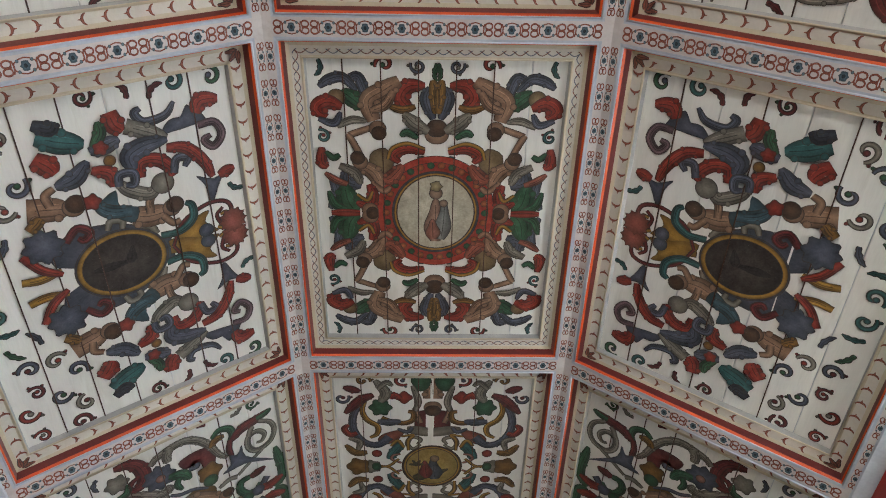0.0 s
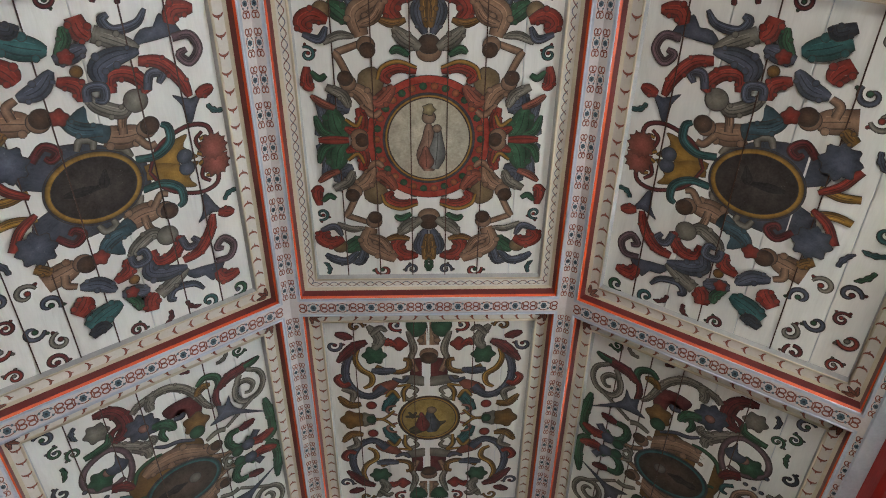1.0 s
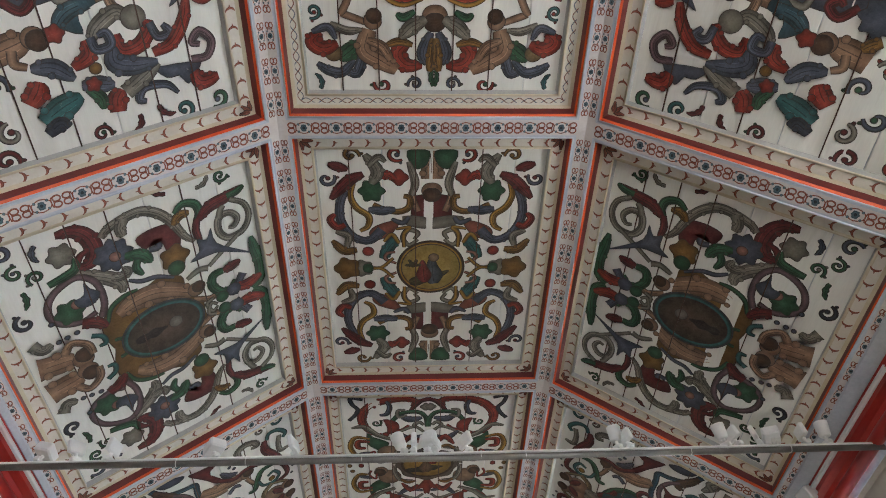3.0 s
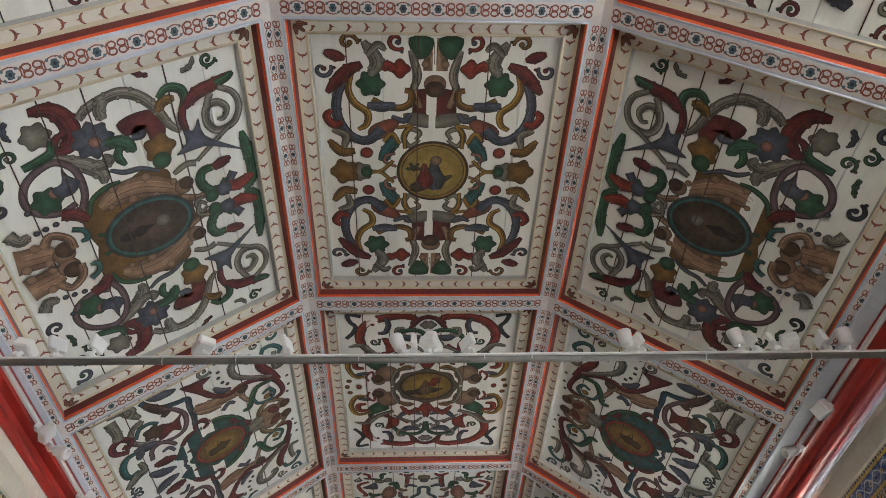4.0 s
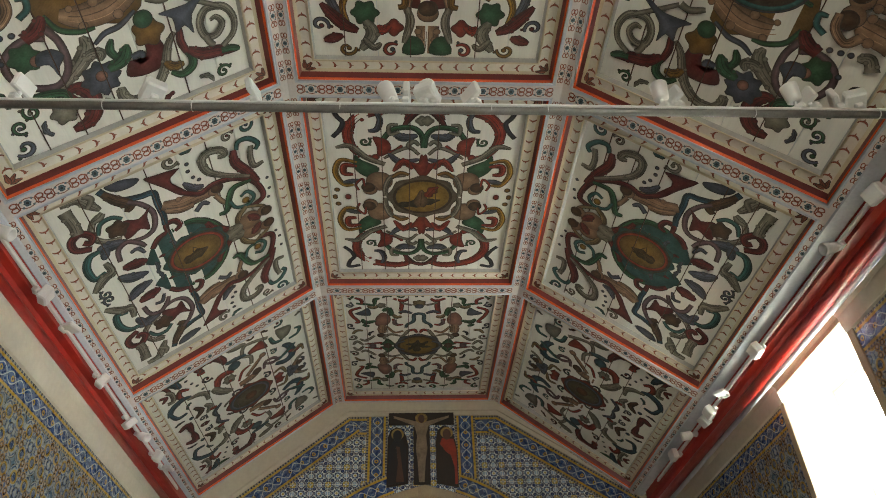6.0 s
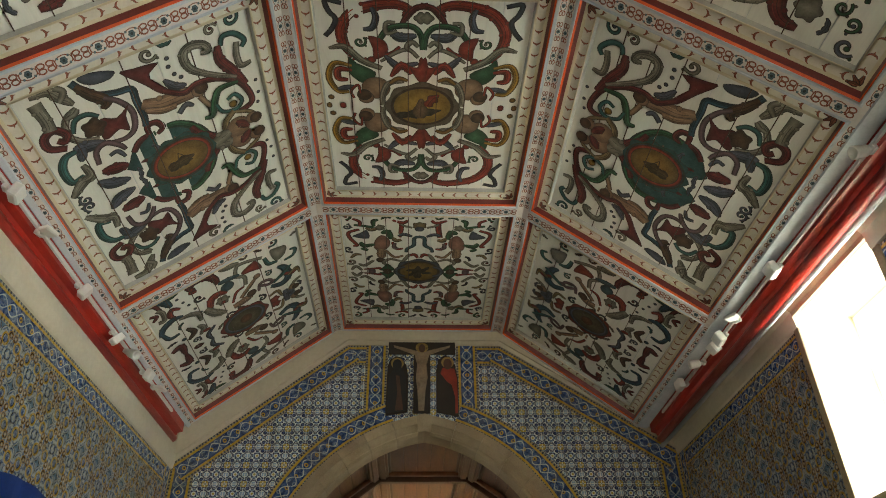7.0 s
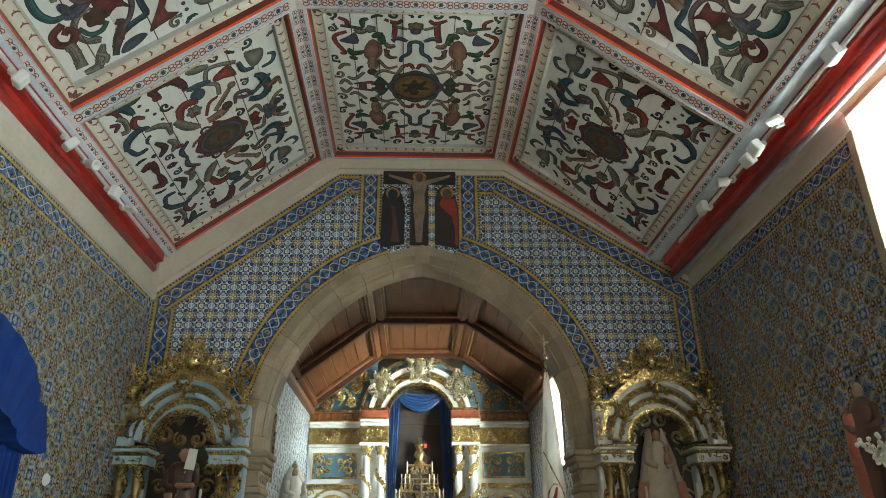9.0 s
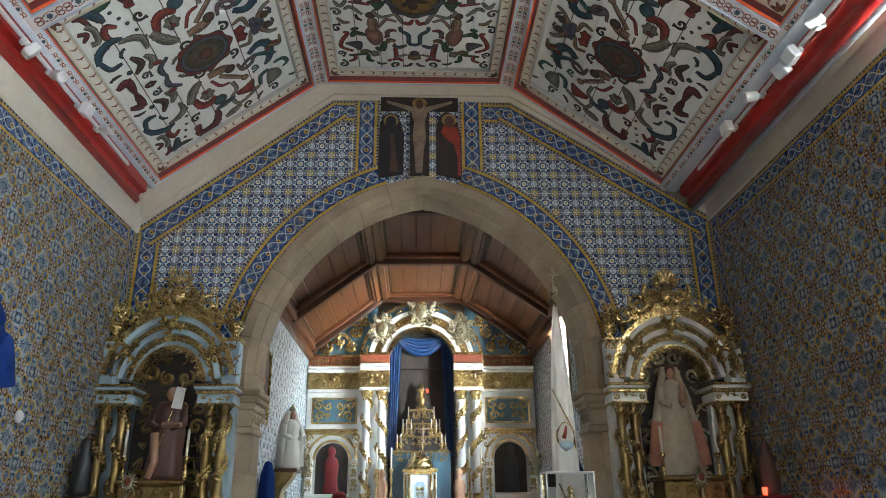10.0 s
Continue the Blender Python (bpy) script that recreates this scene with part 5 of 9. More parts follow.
def art_side_a():
    p = Paint(mv=True)
    p.fan(rounded(((-0.46, 0.13), (-0.34, 0.36), (-0.18, 0.38), (0.01, 0.35), (0.22, 0.25), (0.34, 0.08), (0.34, -0.12))), SLATE, (-0.03, 0.01))
    p.vine(((-0.35, 0.31), (-0.25, 0.40), (-0.17, 0.34), (-0.22, 0.29), (-0.26, 0.32)), 0.05, 0.06, 0.03, WINE)
    p.vine(((-0.05, 0.31), (-0.01, 0.38), (0.07, 0.36), (0.06, 0.29)), 0.03, 0.05, 0.03, STONEP)
    p.vine(((0.15, 0.27), (0.26, 0.25), (0.31, 0.16)), 0.05, 0.05, 0.03, STONEP)
    p.fan(rounded(((0.38, -0.06), (0.46, 0.11), (0.66, 0.21), (0.75, 0.22), (0.70, 0.13), (0.80, 0.02), (0.66, 0.01), (0.55, -0.04))), GOLDP, (0.60, 0.07))
    p.vine(((0.41, -0.00), (0.52, 0.19), (0.75, 0.29), (0.91, 0.26), (0.94, 0.15), (0.85, 0.07), (0.81, 0.16), (0.87, 0.22)), 0.02, 0.03, 0.02, WINE)
    p.vine(((0.80, -0.05), (0.93, 0.03), (0.90, 0.16), (0.84, 0.16)), 0.025, 0.03, 0.02, GOLDP)
    p.disc(*(0.94, -0.07), 0.11, CONE, lobes=12, lobe=0.14, n=36)
    p.disc(*(0.70, -0.05), 0.06, SLATE)
    p.vine(((0.33, 0.13), (0.49, 0.12), (0.61, 0.20), (0.62, 0.32), (0.57, 0.36)), 0.05, 0.06, 0.03, TEAL)
    p.vine(((0.16, 0.37), (0.28, 0.33), (0.42, 0.33)), 0.14, 0.17, 0.10, TAN)
    p.disc(*(0.46, 0.35), 0.07, TAN)
    p.disc(*(0.49, 0.37), 0.068, BROWN)
    p.vine(((0.29, 0.35), (0.31, 0.47), (0.38, 0.53)), 0.05, 0.055, 0.04, TAN)
    p.vine(((0.38, 0.30), (0.45, 0.21), (0.51, 0.22)), 0.05, 0.05, 0.04, TAN)
    p.fan(rounded(((-0.07, 0.52), (0.08, 0.62), (0.08, 0.48), (0.21, 0.44), (0.16, 0.32), (0.05, 0.39))), SLTEAL, (0.07, 0.48))
    p.vine(((0.16, 0.42), (0.01, 0.46), (-0.09, 0.55)), 0.08, 0.10, 0.03, SLTEAL)
    p.vine(((-0.53, 0.64), (-0.40, 0.61), (-0.28, 0.58)), 0.17, 0.17, 0.10, TAN)
    p.disc(*(-0.23, 0.58), 0.075, TAN)
    p.disc(*(-0.21, 0.60), 0.07, BROWN)
    p.vine(((-0.38, 0.63), (-0.39, 0.72), (-0.32, 0.76)), 0.05, 0.05, 0.04, TAN)
    p.disc(*(-0.10, 0.58), 0.06, RED, lobes=5, lobe=0.14, n=36)
    p.vine(((0.11, 0.69), (0.17, 0.60), (0.32, 0.52), (0.39, 0.59)), 0.03, 0.10, 0.04, STONEP)
    p.disc(*(0.43, 0.58), 0.085, STONEP)
    p.vine(((0.28, 0.67), (0.30, 0.79), (0.43, 0.78), (0.52, 0.68), (0.50, 0.62)), 0.06, 0.10, 0.03, RED)
    p.vine(((0.53, 0.64), (0.57, 0.75), (0.66, 0.74), (0.62, 0.67)), 0.05, 0.06, 0.03, SLATE)
    p.vine(((0.51, 0.86), (0.66, 0.82), (0.78, 0.67), (0.83, 0.52)), 0.06, 0.09, 0.04, RED)
    p.fan(rounded(((0.77, 0.34), (0.76, 0.46), (0.70, 0.56), (0.83, 0.50), (0.93, 0.54), (0.86, 0.43), (0.81, 0.32))), SLATE, (0.82, 0.44))
    p.vine(((0.88, 0.52), (1.02, 0.56)), 0.05, 0.09, 0.03, RED)
    p.fan(rounded(((0.49, 0.97), (0.57, 1.07), (0.68, 1.08), (0.72, 1.16), (0.85, 1.02), (0.71, 0.99), (0.58, 0.98))), SLATE, (0.63, 1.03))
    p.vine(((0.78, 1.08), (0.83, 1.17), (0.97, 1.16)), 0.07, 0.12, 0.05, RED)
    p.vine(((0.78, 0.98), (0.91, 0.98), (0.96, 0.87), (0.88, 0.78), (0.81, 0.85), (0.87, 0.88)), 0.05, 0.06, 0.03, PURPLE)
    p.vine(((0.38, 1.21), (0.33, 1.18), (0.39, 1.10), (0.55, 1.12), (0.63, 1.21)), 0.03, 0.06, 0.02, SLATE)
    p.vine(((0.25, 1.10), (0.38, 1.03), (0.53, 0.94)), 0.11, 0.11, 0.04, STONEP)
    p.vine(((0.53, 0.93), (0.35, 0.92), (0.23, 0.86), (0.24, 0.75)), 0.03, 0.14, 0.05, SLATE)
    p.vine(((0.16, 1.23), (0.18, 1.13), (0.23, 1.07)), 0.10, 0.13, 0.03, RED)
    p.vine(((-0.03, 0.97), (0.08, 0.99), (0.19, 1.02)), 0.05, 0.12, 0.03, SLATE)
    p.vine(((-0.00, 1.00), (0.07, 1.09), (0.07, 1.18)), 0.04, 0.08, 0.02, GREEN)
    p.disc(*(0.05, 0.98), 0.05, RED, lobes=5, lobe=0.14, n=36)
    p.disc(*(0.09, 0.87), 0.04, OCHRE)
    p.vine(((-0.34, 1.16), (-0.20, 1.09), (-0.05, 1.04)), 0.10, 0.16, 0.05, TEAL)
    p.vine(((-0.34, 1.25), (-0.24, 1.20), (-0.21, 1.25)), 0.06, 0.10, 0.04, INK)
    p.vine(((-0.39, 1.01), (-0.32, 0.94), (-0.28, 0.87)), 0.10, 0.14, 0.05, RED)
    p.vine(((-0.31, 0.77), (-0.17, 0.80), (-0.06, 0.91)), 0.04, 0.12, 0.03, SLATE)
    p.vine(((-0.05, 0.83), (0.07, 0.77), (0.07, 0.66)), 0.05, 0.10, 0.04, RED)
    p.vine(((0.11, 0.65), (0.13, 0.74), (0.23, 0.73), (0.22, 0.64), (0.16, 0.65)), 0.05, 0.06, 0.03, SLATE)
    p.vine(((-0.71, 0.10), (-0.58, 0.08), (-0.43, 0.11)), 0.05, 0.06, 0.03, GOLDP)
    p.vine(((-0.65, 0.31), (-0.56, 0.16), (-0.43, 0.07)), 0.06, 0.06, 0.03, RED)
    p.disc(*(-0.50, 0.34), 0.13, SLATE, lobes=8, lobe=0.14, n=36)
    p.vine(((-0.56, 0.49), (-0.50, 0.53), (-0.46, 0.57)), 0.06, 0.08, 0.04, OCHRE)
    p.fill(PU, PV, 24, (SLATE, WINE, TEAL, STONEP, GREEN, RED), 0.14, 0.095)
    q = medallion(p, 0.0, 0.30, 0.24, GOLDP, (0.045, 0.03, 0.026))
    q.leaf(-0.22, 0.0, 0, 0.34, 0.07, (0.02, 0.015, 0.014), 0, 1)
    q.leaf(0.06, -0.02, 75, 0.16, 0.08, (0.03, 0.022, 0.02), 0, 1)
    return p.s


def art_side_b():
    p = Paint(mv=True)
    p.fan(rounded(((-0.46, 0.24), (-0.36, 0.45), (-0.23, 0.49), (-0.04, 0.51), (0.12, 0.56), (0.29, 0.48), (0.31, 0.34), (0.40, 0.13), (0.43, -0.08), (0.40, -0.16), (-0.31, -0.11))), OCHRE, (-0.00, 0.06))
    p.vine(((-0.30, 0.35), (-0.15, 0.41), (0.04, 0.41), (0.22, 0.33), (0.35, 0.24)), 0.08, 0.20, 0.10, TAN)
    p.disc(*(0.39, 0.27), 0.075, TAN)
    p.disc(*(0.42, 0.29), 0.06, BROWN)
    p.vine(((0.35, 0.17), (0.49, 0.10), (0.58, 0.11), (0.71, 0.07)), 0.05, 0.06, 0.04, TAN)
    p.vine(((-0.40, 0.31), (-0.34, 0.45), (-0.21, 0.52), (-0.09, 0.53)), 0.02, 0.04, 0.02, GREEN)
    p.vine(((-0.50, 0.92), (-0.39, 0.84), (-0.27, 0.75), (-0.20, 0.65), (-0.21, 0.56)), 0.04, 0.12, 0.03, STONEP)
    p.vine(((-0.26, 0.75), (-0.19, 0.73), (-0.12, 0.75), (-0.15, 0.81)), 0.05, 0.08, 0.02, STONEP)
    p.vine(((-0.14, 0.66), (-0.04, 0.60), (0.09, 0.58), (0.23, 0.50)), 0.02, 0.04, 0.02, SLATE)
    p.vine(((-0.43, 0.40), (-0.37, 0.55), (-0.38, 0.76), (-0.49, 0.88), (-0.64, 0.85), (-0.75, 0.76), (-0.79, 0.62), (-0.73, 0.50), (-0.59, 0.44), (-0.45, 0.48)), 0.05, 0.05, 0.04, PURPLE)
    p.disc(*(-0.64, 0.58), 0.11, GREEN, lobes=6, lobe=0.14, n=36)
    p.disc(*(-0.57, 0.63), 0.045, PINK)
    p.fan(rounded(((-0.58, 0.67), (-0.50, 0.69), (-0.47, 0.81), (-0.44, 0.73), (-0.38, 0.66), (-0.44, 0.58), (-0.55, 0.58))), SLATE, (-0.49, 0.66))
    p.vine(((-0.54, 1.32), (-0.41, 1.30), (-0.33, 1.21), (-0.31, 1.07), (-0.37, 0.97), (-0.46, 0.96)), 0.05, 0.13, 0.04, WINE)
    p.vine(((-0.37, 1.09), (-0.43, 1.06), (-0.49, 0.97), (-0.54, 0.95)), 0.03, 0.05, 0.02, WINE)
    p.disc(*(-0.55, 1.13), 0.10, STONEP, lobes=6, lobe=0.14, n=36)
    p.vine(((-0.71, 0.91), (-0.59, 0.93), (-0.49, 0.97), (-0.47, 1.07)), 0.05, 0.07, 0.02, GREEN)
    p.disc(*(-0.19, 0.96), 0.145, SLATE, lobes=8, lobe=0.14, n=36)
    p.disc(*(-0.18, 0.94), 0.045, PINK)
    p.vine(((-0.11, 0.91), (0.02, 0.86), (0.09, 0.75)), 0.05, 0.11, 0.02, GREEN)
    p.vine(((-0.02, 0.83), (-0.05, 0.75), (-0.01, 0.66)), 0.05, 0.06, 0.02, GREEN)
    p.vine(((0.09, 0.88), (0.17, 0.87), (0.17, 0.94), (0.12, 0.96)), 0.05, 0.05, 0.03, SLATE)
    p.fan(rounded(((0.22, 0.72), (0.22, 0.87), (0.15, 0.97), (0.07, 0.90), (0.01, 1.02), (0.13, 1.07), (0.29, 1.06), (0.37, 0.99), (0.36, 0.85), (0.30, 0.69))), WINE, (0.27, 0.93))
    p.disc(*(0.28, 0.71), 0.12, OCHRE, lobes=5, lobe=0.14, n=36)
    p.disc(*(0.27, 0.59), 0.075, GREEN)
    p.vine(((-0.24, 1.16), (-0.17, 1.22), (-0.04, 1.26), (0.11, 1.27), (0.24, 1.19), (0.33, 1.06), (0.40, 0.89), (0.48, 0.79)), 0.05, 0.08, 0.03, STONEP)
    p.vine(((-0.04, 1.26), (-0.08, 1.18), (-0.07, 1.10)), 0.10, 0.08, 0.04, STONEP)
    p.vine(((0.33, 1.03), (0.40, 1.10), (0.49, 1.10)), 0.03, 0.08, 0.03, OCHRE)
    p.vine(((0.36, 1.14), (0.45, 1.20), (0.55, 1.16), (0.57, 1.07), (0.53, 0.99)), 0.03, 0.07, 0.04, GREEN)
    p.vine(((0.55, 0.99), (0.67, 1.08), (0.81, 1.11), (1.00, 1.16)), 0.05, 0.11, 0.04, WINE)
    p.vine(((0.84, 1.12), (0.93, 1.13), (1.01, 1.17)), 0.05, 0.06, 0.02, GREEN)
    p.vine(((0.54, 1.01), (0.51, 0.89), (0.53, 0.77)), 0.05, 0.06, 0.03, WINE)
    p.vine(((0.86, 1.08), (0.98, 0.99), (1.01, 0.85), (0.94, 0.72), (0.79, 0.69), (0.71, 0.79), (0.73, 0.93), (0.83, 0.95), (0.90, 0.87), (0.86, 0.79), (0.80, 0.80)), 0.04, 0.06, 0.02, STONEP)
    p.vine(((0.73, 0.93), (0.76, 1.01), (0.80, 1.04)), 0.06, 0.05, 0.02, STONEP)
    p.vine(((0.90, 0.70), (0.71, 0.58), (0.55, 0.47)), 0.03, 0.035, 0.03, STONEP)
    p.fan(rounded(((0.40, 0.59), (0.50, 0.67), (0.50, 0.80), (0.58, 0.76), (0.64, 0.86), (0.66, 0.69), (0.86, 0.52), (1.00, 0.41), (0.77, 0.53), (0.63, 0.59))), SLATE, (0.57, 0.69))
    p.vine(((0.99, 0.61), (1.01, 0.45), (1.04, 0.26), (1.01, 0.09), (0.92, 0.01)), 0.03, 0.11, 0.05, GREEN)
    p.vine(((0.67, 0.36), (0.57, 0.35), (0.54, 0.24), (0.61, 0.13), (0.71, 0.12), (0.77, 0.20)), 0.06, 0.08, 0.05, GREEN)
    p.vine(((0.67, 0.36), (0.75, 0.37), (0.85, 0.40)), 0.05, 0.09, 0.02, WINE)
    p.vine(((0.85, 0.24), (0.78, 0.14), (0.73, 0.03)), 0.08, 0.07, 0.06, SLATE)
    p.vine(((0.75, -0.11), (0.87, -0.09), (1.03, -0.14)), 0.06, 0.11, 0.04, RED)
    p.disc(*(0.73, -0.10), 0.07, SLATE)
    p.disc(*(0.61, -0.07), 0.06, GREEN)
    p.vine(((0.52, 0.10), (0.45, 0.06), (0.49, -0.05), (0.55, -0.01)), 0.03, 0.03, 0.02, STONEP)
    p.vine(((0.54, 0.46), (0.45, 0.48), (0.33, 0.43)), 0.06, 0.05, 0.03, STONEP)
    p.vine(((-1.02, 0.15), (-0.87, 0.13), (-0.74, 0.11)), 0.22, 0.20, 0.10, TAN)
    p.disc(*(-0.68, 0.07), 0.085, TAN)
    p.disc(*(-0.66, 0.11), 0.075, BROWN)
    p.vine(((-0.80, 0.20), (-0.72, 0.28), (-0.61, 0.20), (-0.59, 0.08)), 0.07, 0.06, 0.05, TAN)
    p.vine(((-0.56, 0.27), (-0.48, 0.22), (-0.47, 0.14), (-0.53, 0.13)), 0.04, 0.04, 0.02, TEAL)
    p.vine(((-0.59, 0.43), (-0.49, 0.39), (-0.41, 0.30)), 0.09, 0.10, 0.03, WINE)
    p.vine(((-0.99, 0.42), (-0.93, 0.33), (-0.85, 0.36)), 0.10, 0.08, 0.03, STONEP)
    p.disc(*(-0.80, 0.55), 0.02, SLATE)
    p.disc(*(-0.80, 0.35), 0.02, SLATE)
    p.disc(*(-0.65, 0.37), 0.02, SLATE)
    p.disc(*(-0.73, 0.36), 0.02, SLATE)
    p.fill(PU, PV, 25, (GREEN, WINE, SLATE, STONEP, INK), 0.14, 0.095)
    q = medallion(p, 0.03, 0.33, 0.24, TEAL, (0.085, 0.052, 0.035))
    q.leaf(-0.24, -0.02, 5, 0.30, 0.10, (0.04, 0.024, 0.018), 0, 2)
    q.disc(0.14, 0.02, 0.06, (0.30, 0.27, 0.22), n=16)
    return p.s


def art_side_c():
    p = Paint(mv=True)
    p.fan(rounded(((-0.42, 0.12), (-0.42, 0.27), (-0.33, 0.40), (-0.16, 0.48), (0.02, 0.50), (0.24, 0.42), (0.38, 0.23), (0.43, 0.01), (0.39, -0.15))), TEAL, (-0.00, 0.02))
    p.vine(((-0.12, 0.46), (0.11, 0.46), (0.31, 0.27), (0.39, -0.03)), 0.05, 0.07, 0.04, GREEN)
    p.vine(((-0.16, 0.47), (-0.15, 0.58), (-0.06, 0.58), (-0.02, 0.49), (-0.09, 0.44)), 0.04, 0.06, 0.03, WINE)
    p.vine(((-0.36, 0.35), (-0.28, 0.44), (-0.18, 0.48)), 0.05, 0.06, 0.04, WINE)
    p.vine(((0.24, 0.34), (0.29, 0.21), (0.40, 0.12), (0.45, 0.01)), 0.05, 0.08, 0.03, WINE)
    p.vine(((-0.16, 0.59), (-0.14, 0.71), (-0.15, 0.91), (-0.15, 1.05), (-0.28, 1.08), (-0.44, 1.14), (-0.54, 1.26), (-0.59, 1.35)), 0.05, 0.06, 0.06, TEALB)
    p.fan(rounded(((-0.53, 1.36), (-0.41, 1.37), (-0.23, 1.30), (-0.29, 1.24), (-0.45, 1.26))), SLATE, (-0.38, 1.32))
    p.vine(((-0.57, 1.30), (-0.49, 1.17), (-0.39, 1.04), (-0.44, 0.97)), 0.05, 0.10, 0.04, BROWN)
    p.vine(((-0.40, 1.08), (-0.29, 0.98), (-0.22, 0.82), (-0.26, 0.63), (-0.37, 0.56), (-0.52, 0.59)), 0.04, 0.05, 0.03, PURPLE)
    p.fan(rounded(((-0.55, 0.68), (-0.50, 0.88), (-0.37, 0.82), (-0.23, 0.91), (-0.29, 0.80), (-0.31, 0.63), (-0.39, 0.69), (-0.50, 0.64))), WINE, (-0.42, 0.73))
    p.disc(*(-0.58, 0.82), 0.10, BROWN, lobes=5, lobe=0.14, n=36)
    p.vine(((-0.76, 0.85), (-0.70, 0.97), (-0.59, 0.99), (-0.50, 0.92)), 0.03, 0.045, 0.03, TEAL)
    p.vine(((-0.64, 1.10), (-0.75, 1.03), (-0.81, 0.87), (-0.73, 0.74), (-0.58, 0.68)), 0.03, 0.06, 0.05, STONEP)
    p.vine(((-0.75, 1.02), (-0.67, 1.04), (-0.63, 1.08)), 0.03, 0.04, 0.02, STONEP)
    p.vine(((-0.86, 0.73), (-0.99, 0.80), (-0.99, 0.92), (-0.89, 0.97), (-0.81, 0.88), (-0.85, 0.81), (-0.90, 0.85)), 0.06, 0.07, 0.05, WINE)
    p.vine(((-0.92, 1.29), (-0.90, 1.09), (-0.91, 0.97)), 0.11, 0.09, 0.10, STONEP)
    p.vine(((-0.93, 1.37), (-0.78, 1.36), (-0.71, 1.25), (-0.64, 1.14)), 0.05, 0.09, 0.03, STONEP)
    p.vine(((-0.72, 1.37), (-0.67, 1.30), (-0.74, 1.21)), 0.05, 0.05, 0.03, STONEP)
    p.vine(((-0.83, 0.68), (-0.72, 0.66), (-0.54, 0.62)), 0.04, 0.12, 0.03, SLATE)
    p.vine(((-0.75, 0.66), (-0.81, 0.52)), 0.06, 0.08, 0.02, SLATE)
    p.vine(((-0.81, 0.66), (-0.92, 0.64), (-0.99, 0.51), (-0.97, 0.33), (-0.85, 0.36)), 0.04, 0.07, 0.03, TEAL)
    p.vine(((-1.04, 0.15), (-0.88, 0.29), (-0.76, 0.29)), 0.04, 0.10, 0.03, STONEP)
    p.vine(((-0.82, 0.48), (-0.80, 0.34), (-0.89, 0.30)), 0.04, 0.07, 0.03, STONEP)
    p.vine(((-0.78, 0.21), (-0.66, 0.11), (-0.49, 0.07)), 0.02, 0.12, 0.02, SLATE)
    p.vine(((-0.70, 0.30), (-0.57, 0.27), (-0.45, 0.25)), 0.04, 0.12, 0.03, WINE)
    p.vine(((-0.69, 0.40), (-0.66, 0.56), (-0.55, 0.61), (-0.45, 0.52), (-0.41, 0.44)), 0.04, 0.05, 0.03, PURPLE)
    p.vine(((-0.57, 0.45), (-0.49, 0.46), (-0.44, 0.36)), 0.03, 0.04, 0.02, SLATE)
    p.vine(((-0.12, 0.85), (0.03, 0.77), (0.23, 0.76), (0.37, 0.74)), 0.09, 0.16, 0.12, TAN)
    p.vine(((-0.10, 0.76), (0.04, 0.69), (0.17, 0.68)), 0.05, 0.07, 0.06, TAN)
    p.disc(*(0.42, 0.73), 0.07, TAN)
    p.disc(*(0.45, 0.75), 0.065, BROWN)
    p.vine(((0.41, 0.66), (0.48, 0.51), (0.56, 0.47)), 0.05, 0.05, 0.03, TAN)
    p.vine(((0.14, 1.01), (0.22, 0.89), (0.33, 0.86)), 0.02, 0.08, 0.02, SLATE)
    p.vine(((0.17, 0.57), (0.26, 0.64), (0.33, 0.59)), 0.05, 0.05, 0.02, SLATE)
    p.fan(rounded(((-0.19, 1.26), (-0.07, 1.25), (0.15, 1.21), (0.05, 1.16), (0.04, 1.04), (0.12, 0.92), (0.21, 0.81), (0.07, 0.89), (-0.04, 1.06))), WINE, (0.01, 1.12))
    p.vine(((0.10, 0.90), (0.27, 0.78), (0.42, 0.82), (0.62, 0.78), (0.81, 0.65), (0.90, 0.48), (0.91, 0.32), (0.76, 0.26)), 0.05, 0.06, 0.06, WINE)
    p.vine(((0.74, 1.11), (0.78, 1.20), (0.89, 1.19), (0.98, 1.08), (0.94, 1.01)), 0.04, 0.05, 0.04, TEAL)
    p.vine(((0.71, 1.13), (0.70, 0.97), (0.80, 0.78), (0.90, 0.57)), 0.05, 0.10, 0.05, WINE)
    p.vine(((0.54, 1.13), (0.62, 1.12), (0.59, 1.20), (0.47, 1.24), (0.38, 1.18), (0.40, 1.02), (0.54, 0.88), (0.82, 0.70)), 0.03, 0.08, 0.03, STONEP)
    p.vine(((0.90, 1.09), (0.87, 0.95), (0.89, 0.81), (1.00, 0.81)), 0.05, 0.06, 0.03, STONEP)
    p.vine(((0.39, 0.38), (0.48, 0.38), (0.55, 0.56), (0.63, 0.65), (0.82, 0.64)), 0.03, 0.07, 0.03, GREEN)
    p.vine(((0.54, 0.48), (0.59, 0.36), (0.73, 0.32), (0.81, 0.40), (0.75, 0.51), (0.66, 0.48)), 0.03, 0.04, 0.03, TEAL)
    p.disc(*(0.71, 0.40), 0.04, GOLDP)
    p.vine(((0.70, 0.31), (0.58, 0.20), (0.57, -0.00), (0.59, -0.18)), 0.05, 0.07, 0.05, OCHREST)
    p.vine(((0.71, 0.29), (0.86, 0.21), (0.94, 0.10)), 0.03, 0.04, 0.02, OCHREST)
    p.disc(*(0.70, -0.08), 0.13, TAN)
    p.disc(*(0.87, -0.12), 0.07, TAN)
    p.disc(*(0.91, -0.10), 0.065, BROWN)
    p.vine(((0.69, 0.16), (0.81, 0.03)), 0.03, 0.09, 0.03, WINE)
